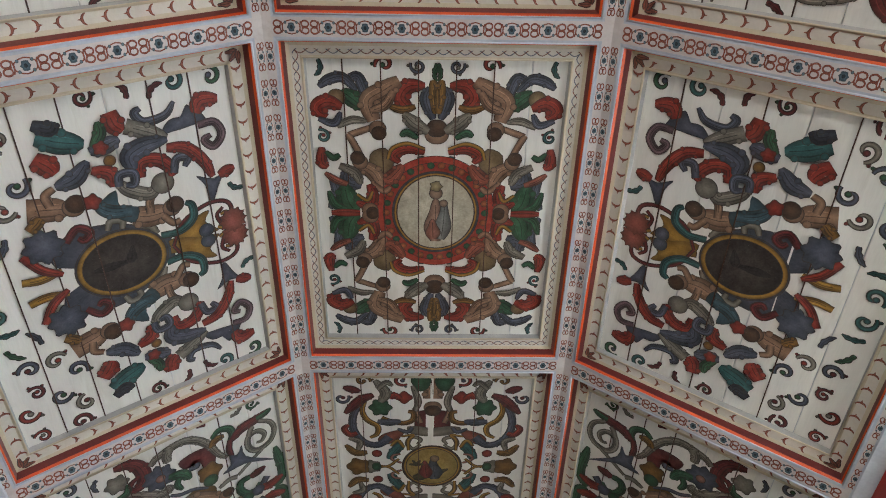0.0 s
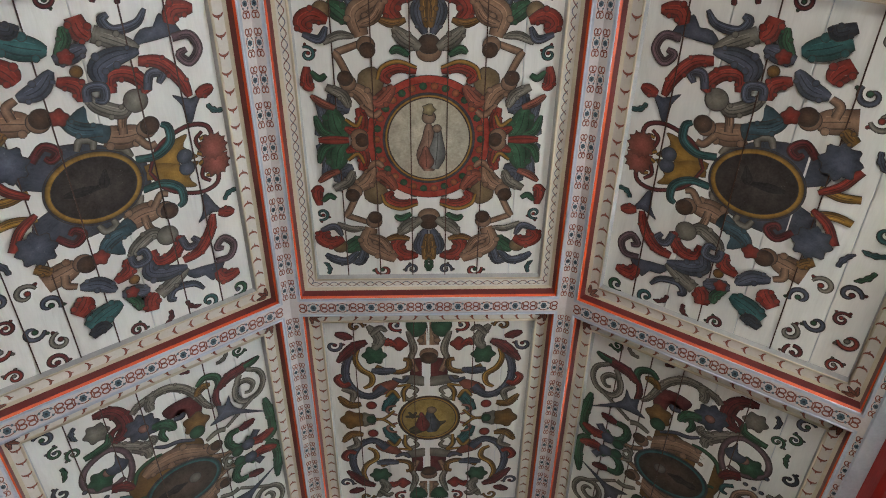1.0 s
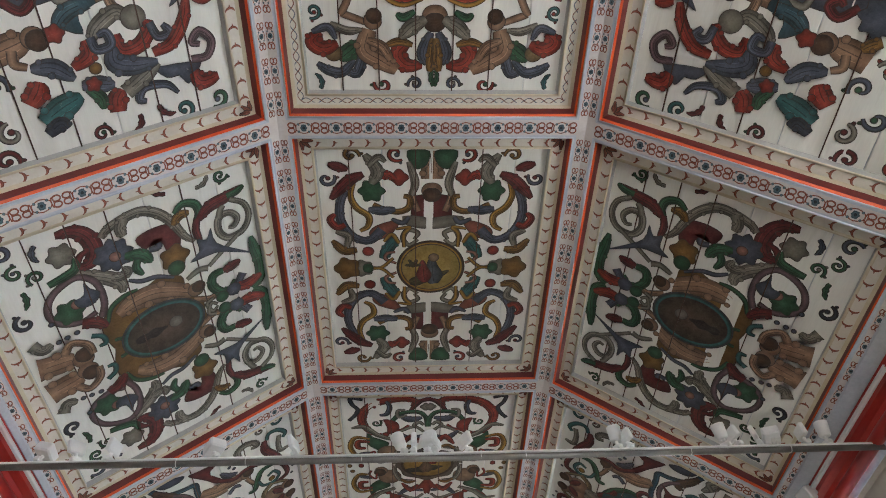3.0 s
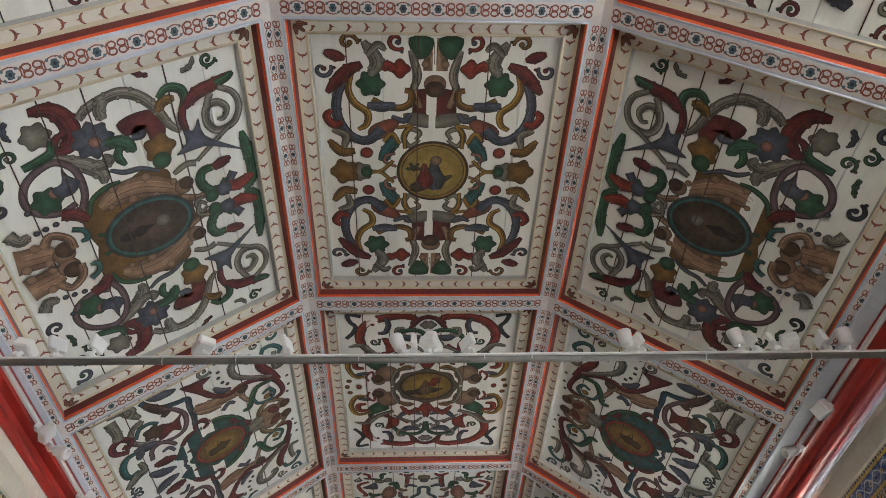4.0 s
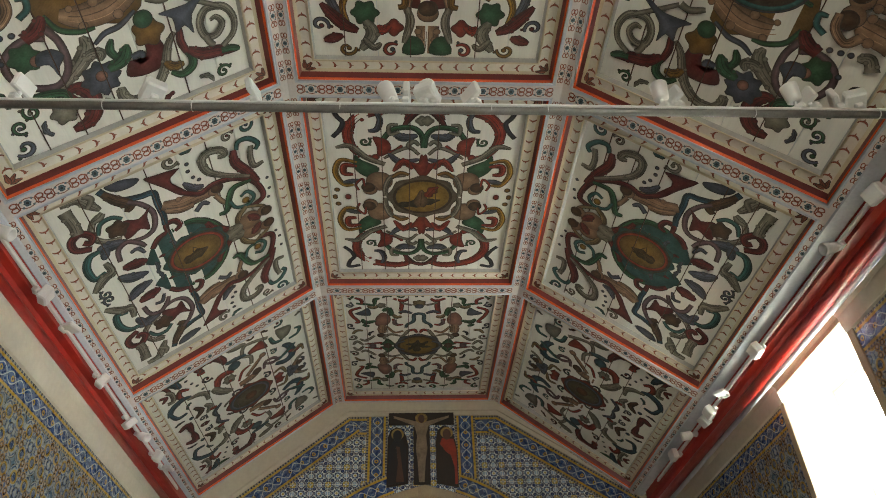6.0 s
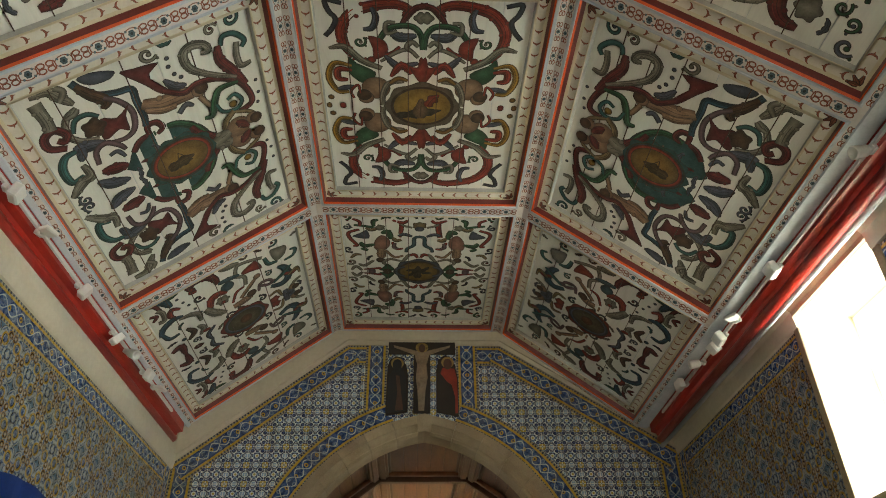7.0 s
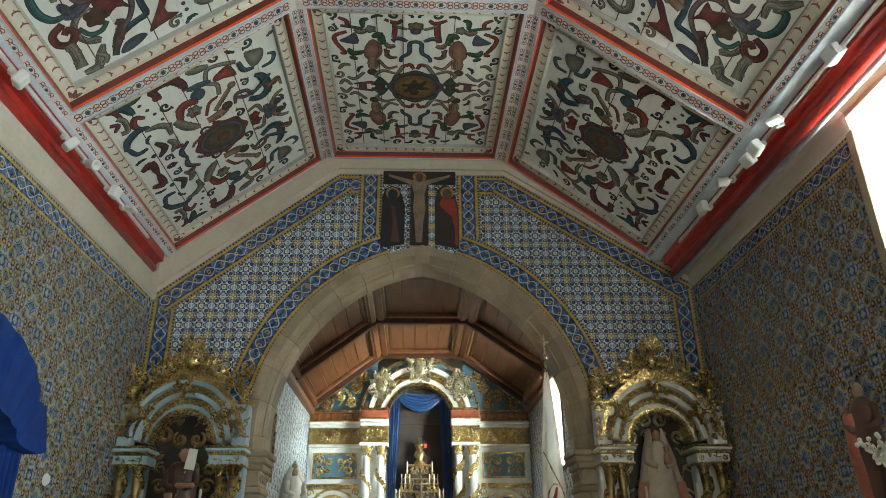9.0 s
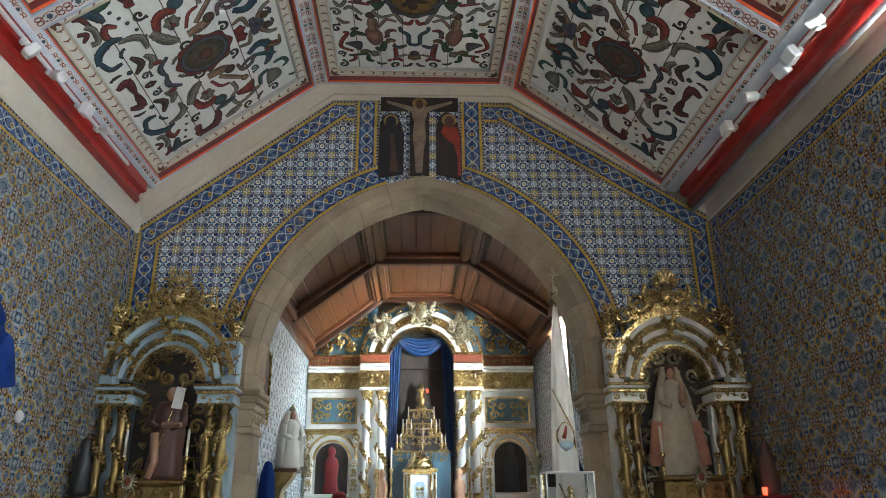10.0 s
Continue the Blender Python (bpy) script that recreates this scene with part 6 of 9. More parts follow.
    p.vine(((0.42, -0.01), (0.60, -0.07)), 0.10, 0.15, 0.06, STONEP)
    p.disc(*(0.23, 1.22), 0.018, SLATE)
    p.disc(*(0.22, 1.13), 0.018, SLATE)
    p.disc(*(0.25, 1.03), 0.018, SLATE)
    p.disc(*(0.30, 0.97), 0.018, SLATE)
    p.disc(*(1.00, 0.57), 0.015, SLATE)
    p.disc(*(1.00, 0.41), 0.015, SLATE)
    p.disc(*(0.97, 0.29), 0.015, SLATE)
    p.fill(PU, PV, 26, (TEAL, WINE, STONEP, SLATE), 0.14, 0.095)
    q = Paint()
    q.s, q.level = p.s, 60
    q.disc(0.05, 0, 0.37, TEAL, ry=0.31, n=48, lobes=10, lobe=0.07)
    q.disc(0.05, 0, 0.335, GREEN, ry=0.275, n=44)
    q = medallion(p, 0.05, 0.27, 0.21, RED, (0.26, 0.15, 0.035))
    q.leaf(-0.12, -0.06, 10, 0.30, 0.14, (0.10, 0.055, 0.02), 0, 2)
    q.ribbon([(-0.02, -0.1), (0.02, 0.1), (0.14, -0.06), (-0.02, -0.1)], [0.02] * 4, (0.09, 0.05, 0.02), outline=0)
    return p.s


def art_side_d():
    p = Paint(mv=True)
    p.vine(((-0.04, 0.41), (0.14, 0.42), (0.26, 0.47)), 0.09, 0.12, 0.05, TAN)
    p.disc(*(0.25, 0.49), 0.07, BROWN)
    p.vine(((0.09, 0.51), (0.24, 0.65), (0.38, 0.78)), 0.05, 0.06, 0.04, TAN)
    p.disc(*(0.39, 0.79), 0.05, TAN)
    p.vine(((-0.03, 0.51), (0.06, 0.69), (0.19, 0.73)), 0.03, 0.04, 0.02, RED)
    p.vine(((0.21, 0.74), (0.23, 0.92), (0.13, 1.03), (0.18, 1.21), (0.33, 1.20), (0.53, 1.11)), 0.05, 0.05, 0.05, STONEP)
    p.fan(rounded(((0.22, 1.05), (0.37, 1.12), (0.44, 1.11), (0.49, 0.91), (0.34, 0.96), (0.23, 0.98))), RED, (0.34, 1.02))
    p.vine(((-0.41, 1.20), (-0.46, 1.31), (-0.40, 1.37), (-0.23, 1.35), (-0.13, 1.20), (-0.13, 1.08)), 0.04, 0.12, 0.04, WINE)
    p.vine(((-0.39, 1.18), (-0.47, 1.20), (-0.43, 1.28)), 0.03, 0.05, 0.02, RED)
    p.vine(((-0.05, 1.34), (0.07, 1.30), (0.22, 1.27)), 0.04, 0.10, 0.03, STONEP)
    p.vine(((-0.12, 1.08), (0.02, 1.06), (0.18, 1.03)), 0.04, 0.08, 0.03, SLTEAL)
    p.disc(*(-0.02, 0.93), 0.09, SLTEAL)
    p.vine(((-0.34, 0.62), (-0.28, 0.83), (-0.17, 0.88), (-0.05, 0.81)), 0.05, 0.11, 0.03, RED)
    p.disc(*(-0.14, 0.70), 0.09, STONEP, lobes=6, lobe=0.14, n=36)
    p.disc(*(-0.14, 0.65), 0.03, RED)
    p.vine(((-0.39, 0.71), (-0.29, 0.52), (-0.15, 0.40)), 0.08, 0.12, 0.04, STONEP)
    p.fan(rounded(((-0.95, 1.37), (-0.82, 1.37), (-0.58, 1.37), (-0.68, 1.30), (-0.85, 1.32))), GREEN, (-0.77, 1.37))
    p.vine(((-0.89, 1.37), (-0.80, 1.30), (-0.74, 1.15)), 0.05, 0.10, 0.03, TEALB)
    p.vine(((-0.99, 1.37), (-0.91, 1.31), (-0.87, 1.13)), 0.04, 0.05, 0.03, WINE)
    p.vine(((-0.92, 1.22), (-0.87, 1.13), (-0.89, 0.97), (-0.97, 0.97)), 0.06, 0.06, 0.06, STONEP)
    p.vine(((-1.03, 1.17), (-0.95, 1.12), (-1.02, 1.04)), 0.04, 0.05, 0.02, WINE)
    p.disc(*(-0.65, 1.23), 0.018, SLATE)
    p.disc(*(-0.60, 1.11), 0.018, SLATE)
    p.disc(*(-0.55, 1.00), 0.018, SLATE)
    p.disc(*(-0.50, 0.86), 0.018, SLATE)
    p.disc(*(-0.45, 0.72), 0.018, SLATE)
    p.vine(((-0.66, 1.02), (-0.76, 1.09), (-0.81, 0.98), (-0.76, 0.89)), 0.03, 0.07, 0.03, RED)
    p.vine(((-1.03, 0.66), (-0.96, 0.80), (-0.81, 0.88), (-0.67, 0.85)), 0.04, 0.09, 0.03, TEALB)
    p.vine(((-0.74, 0.82), (-0.59, 0.79), (-0.49, 0.70), (-0.50, 0.54)), 0.03, 0.08, 0.03, STONEP)
    p.vine(((-1.01, 0.70), (-0.95, 0.53), (-0.81, 0.53)), 0.04, 0.06, 0.03, TEALB)
    p.vine(((-0.71, 0.55), (-0.64, 0.39), (-0.75, 0.27)), 0.03, 0.08, 0.03, BROWN)
    p.vine(((-0.57, 0.48), (-0.51, 0.36), (-0.59, 0.24)), 0.03, 0.08, 0.02, STONEP)
    p.vine(((-0.54, 0.28), (-0.43, 0.27)), 0.03, 0.06, 0.02, RED)
    p.disc(*(-0.80, 0.35), 0.03, TEALB)
    p.vine(((-1.02, 0.19), (-0.88, 0.23), (-0.87, -0.03)), 0.05, 0.10, 0.02, WINE)
    p.vine(((-0.36, 0.28), (-0.50, 0.15), (-0.46, -0.02)), 0.03, 0.06, 0.02, SLATE)
    p.vine(((0.55, 1.10), (0.59, 0.93), (0.72, 0.88)), 0.04, 0.06, 0.03, TEAL)
    p.fan(rounded(((0.65, 1.18), (0.75, 1.17), (0.88, 1.11), (0.84, 0.96), (0.72, 0.90), (0.67, 0.99))), STONEP, (0.76, 1.04))
    p.vine(((0.81, 0.82), (0.95, 0.83), (1.00, 0.94), (0.92, 0.99)), 0.03, 0.05, 0.02, TEAL)
    p.vine(((0.53, 0.41), (0.70, 0.33), (0.82, 0.44), (0.78, 0.67), (0.69, 0.76)), 0.06, 0.11, 0.03, TEALB)
    p.vine(((0.75, 0.54), (0.87, 0.45), (0.98, 0.49)), 0.04, 0.06, 0.03, RED)
    p.vine(((0.35, 0.46), (0.40, 0.61), (0.54, 0.58), (0.58, 0.45)), 0.03, 0.05, 0.02, PURPLE)
    p.vine(((0.46, 0.20), (0.60, 0.22), (0.65, 0.04)), 0.03, 0.05, 0.02, OCHREST)
    p.disc(*(0.53, -0.06), 0.07, RED, lobes=5, lobe=0.14, n=36)
    p.vine(((0.65, -0.07), (0.86, 0.20), (0.99, 0.26)), 0.03, 0.05, 0.03, STONEP)
    p.vine(((0.71, -0.15), (0.73, 0.03), (0.86, 0.03)), 0.06, 0.10, 0.04, SLATE)
    p.disc(*(0.83, -0.12), 0.06, TAN)
    p.disc(*(0.88, -0.09), 0.055, BROWN)
    p.vine(((0.58, -0.46), (0.74, -0.55), (0.89, -0.65)), 0.03, 0.06, 0.02, TEAL)
    p.vine(((0.37, -0.58), (0.51, -0.49), (0.62, -0.53)), 0.03, 0.05, 0.02, PURPLE)
    p.vine(((0.81, -0.45), (0.96, -0.52), (0.99, -0.36)), 0.03, 0.04, 0.02, OCHREST)
    p.disc(*(0.96, 0.48), 0.03, OCHRE)
    p.fill(PU, PV, 27, (SLATE, WINE, STONEP, TEAL, INK, BROWN), 0.13, 0.090)
    q = Paint()
    q.s, q.level = p.s, 60
    q.disc(0.04, 0, 0.36, RED, ry=0.30, n=48, lobes=8, lobe=0.06)
    q = medallion(p, 0.04, 0.26, 0.20, SLATE, (0.10, 0.085, 0.045))
    q.disc(0.06, 0.0, 0.09, (0.20, 0.075, 0.03), n=16)
    return p.s


ART = {-1: art_side_a, 0: art_side_b, 1: art_side_c, 2: art_side_d}
ART0 = {-1: art_centre_a, 0: art_centre_b, 1: art_centre_c, 2: art_centre_d}


def boards(rng):
    """Seven boards along the bay, with open joints and a slight cup."""
    s = Shape()
    n = 7
    edges = [-PU - 0.012 + (2 * PU + 0.024) * k / n + 0 for k in range(n + 1)]
    for k in range(n):
        a, b = edges[k] + 0.002, edges[k + 1] - (0.0035 if k % 2 else 0.002)
        t = rng.uniform(-0.0012, 0.0012)
        c = 0.006
        sec = [(a, -0.02), (a, -0.004 + t), (a + c, t), ((a + b) / 2, 0.0006 + t), (b - c, -t), (b, -0.004 - t), (b, -0.02)]
        vs = [(u, v, w) for v in (-PV - 0.012, PV + 0.012) for u, w in sec]
        m = len(sec)
        s.add(vs, [(i, i + 1, m + i + 1, m + i) for i in range(m - 1)] + [tuple(range(m)), tuple(range(m, 2 * m))], 0)
    return s


def joints(rng_seed):
    """Raised dark strips over the paint that stand for the shade of open board joints."""
    r = random.Random(rng_seed)
    s = Shape()
    for k in range(1, 7):
        u = -PU - 0.012 + (2 * PU + 0.024) * k / 7
        dark = k % 2 == 1 or r.random() < 0.4
        w = 0.0048 if dark else 0.0012
        if dark:
            s.box((u - w, -PV + 0.004, 0.0), (u + w, PV - 0.004, 0.0115), 0)
    return s


def tick_marks(lattice):
    """Painted crescents on the border (or a twisted lattice on one of the panels)."""
    p = Paint()
    col = (0.55, 0.17, 0.10)
    du, dv = PU + 0.065, PV + 0.065
    if lattice:
        for sg in (1, -1):
            for off in (0, math.pi):
                c = (0.50, 0.24, 0.20) if off else (0.34, 0.36, 0.46)
                n = 150
                p.ribbon([(-du + 2 * du * i / n, sg * dv + 0.024 * math.sin(off + 26 * math.pi * i / n)) for i in range(n + 1)], [0.008] * (n + 1), c, 0)
                n = 190
                p.ribbon([(sg * du + 0.024 * math.sin(off + 34 * math.pi * i / n), -dv + 2 * dv * i / n) for i in range(n + 1)], [0.008] * (n + 1), c, 0)
        return p.s

    def tick(x, y, ang):
        c, s = math.cos(ang), math.sin(ang)
        loc = [(0.036 * math.cos(a), 0.040 * math.sin(a)) for a in np.linspace(-1.35, 1.35, 8)]
        p.ribbon([(x + c * (q[0] - 0.02) - s * q[1], y + s * (q[0] - 0.02) + c * q[1]) for q in loc], [0.006, 0.012, 0.017, 0.020, 0.020, 0.017, 0.012, 0.006], col, 0)
        p.ribbon([(x + c * 0.018, y + s * 0.018), (x + c * 0.044, y + s * 0.044)], [0.018, 0.003], col, 0)
    nu, nv = 15, 20
    for i in range(nu):
        u = -du + 0.09 + (2 * du - 0.18) * i / (nu - 1)
        for sg in (1, -1):
            tick(u, sg * dv, 0.0 if u < 0 else math.pi)
    for i in range(nv):
        v = -dv + 0.09 + (2 * dv - 0.18) * i / (nv - 1)
        for sg in (1, -1):
            tick(sg * du, v, math.pi / 2 if v < 0 else -math.pi / 2)
    for su in (1, -1):
        for sv in (1, -1):
            a = math.degrees(math.atan2(-sv, -su))
            for k in (-45, 0, 45):
                p.leaf(su * (du + 0.03), sv * (dv + 0.03), a + k, 0.10, 0.035, col, 0, 1)
    return p.s


ART_LABEL = {
    -1: "white boarded ceiling panel painted with scrolls, dark oval medallion and figures",
    0: "white boarded ceiling panel painted with green and wine scrolls round a medallion",
    1: "white boarded ceiling panel painted with red and teal strapwork scrolls",
    2: "white boarded ceiling panel painted with fine dense arabesques"}
meshes = {}
rng = random.Random(5)
for row in ROWS:
    for col in (-1, 0, 1):
        kind = row if row >= -1 else (0 if row == -2 else 1)
        key = (kind, col)
        if key not in meshes:
            art = ART0[kind]() if col == 0 else ART[kind]()
            if col == 1:
                art.v = [(-x, y, z) for x, y, z in art.v]
            gaps = joints(kind * 7 + col).mesh("board_joints", [M_WOODDARK, M_BOARD])
            meshes[key] = (boards(rng).mesh("boards", [M_BOARD]), art.mesh("painted_ornament", [M_PIGMENT]),
                           tick_marks(kind == -1 and col == 0).mesh("painted_border", [M_PIGMENT]), gaps)
        ob = thing("ceiling_panel", ART_LABEL[kind], "ceiling panel", "ceiling panels", cell_matrix(col, row))
        for nm, me, w in (("boards", meshes[key][0], -0.158), ("painted_ornament", meshes[key][1], -0.158), ("painted_border", meshes[key][2], -0.1065), ("board_joints", meshes[key][3], -0.158)):
            o = new(nm, me)
            o.parent = ob
            o.location = (0, 0, w)

# painted bands on the ribs: a flower between two scrolls, repeated
def rib_motif():
    p = Paint()
    c = (0.56, 0.15, 0.09)
    p.disc(0, 0, 0.031, (0.16, 0.27, 0.36), n=14, outline=0, lobes=6, lobe=0.15)
    p.disc(0, 0, 0.013, (0.03, 0.06, 0.09), n=8, outline=0)
    p.ribbon([(0.062 * math.cos(a) * (1.2 if abs(math.cos(a)) > 0.7 else 1), 0.046 * math.sin(a)) for a in np.linspace(0, 2 * math.pi, 13)], [0.008] * 13, c, 0)
    for sx in (1, -1):
        for sy in (1, -1):
            p.disc(sx * 0.046, sy * 0.030, 0.011, (0.25, 0.34, 0.42), n=8, outline=0)
            p.ribbon([(sx * (0.112 + 0.030 * math.cos(a)), sy * (0.022 + 0.021 * math.sin(a))) for a in np.linspace(-2.4, 2.6, 12)], [0.012] * 12, c, 0)
            p.ribbon([(sx * (0.070 + 0.02 * t), sy * 0.038 * math.sin(math.pi * t)) for t in np.linspace(0, 1, 6)], [0.010] * 6, c, 0)
        p.disc(sx * 0.112, 0, 0.010, c, n=8, outline=0)
    return p


band_marks = Shape()
mot = rib_motif().s
for row in ROWS:
    for col in (-1, 0, 1):
        m = cell_matrix(col, row)
        for horizontal in (True, False):
            if horizontal:
                n, length = 9, 2 * HALF[col] - 0.16
            else:
                n, length = 11, BAY - 0.16
            for k in range(n):
                t = -length / 2 + length * (k + 0.5) / n
                spots = ((t, -BAY / 2 + 0.0, 0.0),) if horizontal else ((HALF[col] * -1 + 0.037, t, math.pi / 2), (HALF[col] - 0.037, t, math.pi / 2))
                for u, v, a in spots:
                    ca, sa = math.cos(a), math.sin(a)
                    sc = (1.0 if horizontal else 0.78) * min(1.0, length / n / 0.30)
                    cr = 1.15 if horizontal else 0.62
                    vs = [tuple(m @ Vector((u + ca * x * sc - sa * y * cr, v + sa * x * sc + ca * y * cr, z + 0.001))) for x, y, z in mot.v]
                    band_marks.add(vs, mot.f, 0, mot.c)
solo("rib_painting", band_marks, M_PIGMENT, "coral scrolls and blue flowers painted along the ceiling ribs", "painted band", kind="stuff")


# ---- carving kit ----
def volute(s, x, z, y, r, ang, turns, w, mat=0, n=None, depth=1.0):
    """A carved scroll in an upright plane facing -y."""
    n = n or int(11 * abs(turns)) + 5
    pts, rad = [], []
    for i in range(n + 1):
        t = i / n
        a = radians(ang) + 2 * math.pi * turns * t
        rr = r * (1 - 0.78 * t)
        pts.append((x + rr * math.cos(a), y - w * depth * (0.4 + 0.8 * t), z + rr * math.sin(a)))
        rad.append(w * (0.55 + 0.6 * math.sin(math.pi * t ** 0.8)))
    s.tube(pts, rad, mat, 5)
    s.blob((pts[-1][0], pts[-1][1] - w * 0.4, pts[-1][2]), w * 0.85, mat, 6, 4)


def acanthus(s, x, z, y, ang, ln, w, mat=0, curl=70):
    """A carved leaf that stands off its ground and curls over."""
    a, px, pz = radians(ang), x, z
    pts, rad = [], []
    for i in range(8):
        t = i / 7
        pts.append((px, y - 0.35 * w - 0.8 * w * t * t, pz))
        rad.append(w * (0.25 + 0.75 * math.sin(math.pi * min(1, 0.12 + 0.88 * t))) * (1 + 0.25 * math.sin(9 * t)) * 0.62)
        a += radians(curl) / 8
        px, pz = px + math.cos(a) * ln / 7, pz + math.sin(a) * ln / 7
    s.tube(pts, rad, mat, 5, 0.5)


def carving(x0, x1, z0, z1, y, size, seed, mat=0, s=None, inside=None):
    """Dense leaf and scroll relief over a field, mirrored about its middle."""
    s = s or Shape()
    r = random.Random(seed)
    cx = (x0 + x1) / 2
    nz, nx = max(1, round((z1 - z0) / size)), max(1, round((x1 - x0) / 2 / size))
    for i in range(nx):
        for j in range(nz):
            dx = (i + 0.5) * (x1 - x0) / 2 / nx + r.uniform(-0.15, 0.15) * size
            z = z0 + (j + 0.5) * (z1 - z0) / nz + r.uniform(-0.15, 0.15) * size
            kind, ang, sg = r.random(), r.uniform(0, 360), r.choice((-1, 1))
            k = size * r.uniform(0.8, 1.15)
            for side in (1, -1):
                x = cx + side * dx
                if inside and not inside(x, z):
                    continue
                aa = ang if side > 0 else 180 - ang
                if kind < 0.55:
                    volute(s, x, z, y, k * 0.50, aa, sg * side * 1.15, k * 0.13, mat)
                    acanthus(s, x + side * k * 0.2, z - k * 0.2, y, aa + 60 * side, k * 0.55, k * 0.20, mat, 80 * side)
                else:
                    for q in (-50, 0, 50):
                        acanthus(s, x, z, y, aa + q, k * 0.60, k * 0.19, mat, q * 1.2 * side)
                    s.blob((x, y - k * 0.1, z), k * 0.13, mat, 6, 4)
    return s


def twisted_column(s_shaft, s_vine, x, y, z0, z1, r, turns=2.5, hand=1):
    """A column shaft wound by a gilded vine with leaves and grapes."""
    n = 26
    s_shaft.lathe((x, y, z0), [(r * (0.82 + 0.10 * math.sin(2 * math.pi * turns * t)), t * (z1 - z0)) for t in np.linspace(0, 1, n)], 0, 12)
    pts = []
    for i in range(n * 2):
        t = i / (2 * n - 1)
        a = hand * 2 * math.pi * turns * t
        pts.append((x + r * 0.95 * math.cos(a), y + r * 0.95 * math.sin(a), z0 + t * (z1 - z0)))
    s_vine.tube(pts, r * 0.24, 0, 5)
    rr = random.Random(int(abs(x) * 1000) + int(z0 * 100))
    for i in range(1, n * 2 - 1):
        p = pts[i]
        a = math.atan2(p[1] - y, p[0] - x)
        k = r * rr.uniform(0.34, 0.58)
        s_vine.blob((x + math.cos(a + 0.5) * r * 1.02, y + math.sin(a + 0.5) * r * 1.02, p[2] + rr.uniform(-0.4, 0.4) * r), (k, k, k * rr.uniform(0.8, 1.5)), 0, 6, 4)
        s_vine.blob((x + math.cos(a) * r * 1.15, y + math.sin(a) * r * 1.15, p[2] + 0.5 * r), (k * 0.8, k * 0.8, k * 0.7), 0, 6, 4)


def candle(x, y, z, h, stick=0.0, r=0.012):
    """A candle, with a gilt candlestick below it if stick is its height."""
    ob = thing("candlestick" if stick else "candle", "tall white candle in a gilded turned candlestick" if stick else "slender white wax candle", "candle", "altar candles", Matrix.Translation((x, y, z)))
    if stick:
        s = Shape()
        s.lathe((0, 0, 0), [(0.06, 0), (0.065, 0.02), (0.03, 0.05), (0.018, stick * 0.3), (0.034, stick * 0.42), (0.016, stick * 0.55), (0.028, stick * 0.75), (0.014, stick * 0.88), (0.04, stick * 0.96), (0.042, stick)], 0, 10)
        part("stick", s, M_GOLD, ob)
    s = Shape()
    s.lathe((0, 0, stick), [(r, 0), (r, h * 0.97), (r * 0.6, h)], 0, 8)
    part("wax", s, M_WAX, ob)
    return ob


# ---- red wall beams with track lights ----
def wall_beam(x, sg):
    ob = thing("wall_beam", "red painted timber beam under the eaves of the ceiling", "beam")
    s = Shape()
    i0 = x
    s.prism([(i0, 5.20), (i0 - sg * 0.02, 5.22), (i0 - sg * 0.25, 5.08), (i0 - sg * 0.25, 4.94), (i0 - sg * 0.10, 4.94), (i0 - sg * 0.07, 5.02), (i0, 5.04)], YB + 0.05, 9.88)
    part("board", s, M_RAIL, ob)
    s = Shape()
    s.tube([(i0 - sg * 0.125, YB + 0.05, 4.935), (i0 - sg * 0.125, 9.88, 4.935)], 0.058, 0, 14)
    part("roll_moulding", s, M_RAIL, ob)
    s = Shape()
    s.tube([(i0 - sg * 0.20, YB + 0.05, 4.895), (i0 - sg * 0.20, YW - 0.08, 4.895)], 0.035, 0, 10)
    part("lower_moulding", s, M_RIBEDGE, ob)
    s = Shape()
    e0 = -sg * (EX - 0.02)
    s.prism([(e0, 5.235), (i0 - sg * 0.05, 5.27), (i0 - sg * 0.05, 5.195), (i0 + sg * 0.01, 5.165), (e0, 5.20)], YB + 0.05, YW - 0.08)
    part("fillet", s, M_RIBEDGE, ob)
    s = Shape()
    s.box((min(i0 + sg * 0.002, i0 + sg * 0.032), 1.2, 5.075), (max(i0 + sg * 0.002, i0 + sg * 0.032), 9.2, 5.105), 0, 0.004)
    s.box((min(i0 + sg * 0.002, i0 + sg * 0.022), 1.2, 5.118), (max(i0 + sg * 0.002, i0 + sg * 0.022), 9.2, 5.126), 0, 0.002)
    tr = solo("lighting_track", s, M_WHITEMETAL, "thin white lighting track fixed along the red beam", "lighting track")
    return ob


wall_beam(-3.49, 1)
wall_beam(3.59, -1)


def spotlight_shape(kind):
    k = 1.25
    ob = thing("spotlight", "small white spotlight clipped to a lighting track", "spotlight", "white spotlights")
    s = Shape()
    s.box((-0.02, -0.035, -0.015), (0.02, 0.035, 0.02), 0, 0.006)
    s.lathe((0, 0, 0.0), [(0.012, 0.01), (0.012, 0.05)], 0, 8)
    part("bracket", s, M_WHITEMETAL, ob)
    s = Shape()
    if kind == 0:
        s.box((-0.055, -0.065, 0.045), (0.055, 0.065, 0.115), 0, 0.010)
    elif kind == 1:
        s.lathe((0, 0, 0.045), [(0.030, 0), (0.040, 0.01), (0.046, 0.09), (0.046, 0.105), (0.036, 0.108), (0.030, 0.085)], 0, 16)
    else:
        s.box((-0.018, -0.060, 0.045), (0.018, 0.060, 0.135), 0, 0.008)
    part("head", s, M_WHITEMETAL, ob)
    for child in ob.children:
        child.scale = (k, k, k)
    return ob


spots = [spotlight_shape(k) for k in range(3)]
first = [True, True, True]


def put_spot(kind, m):
    if first[kind]:
        spots[kind].matrix_world = m
        first[kind] = False
    else:
        copy_thing(spots[kind], m)


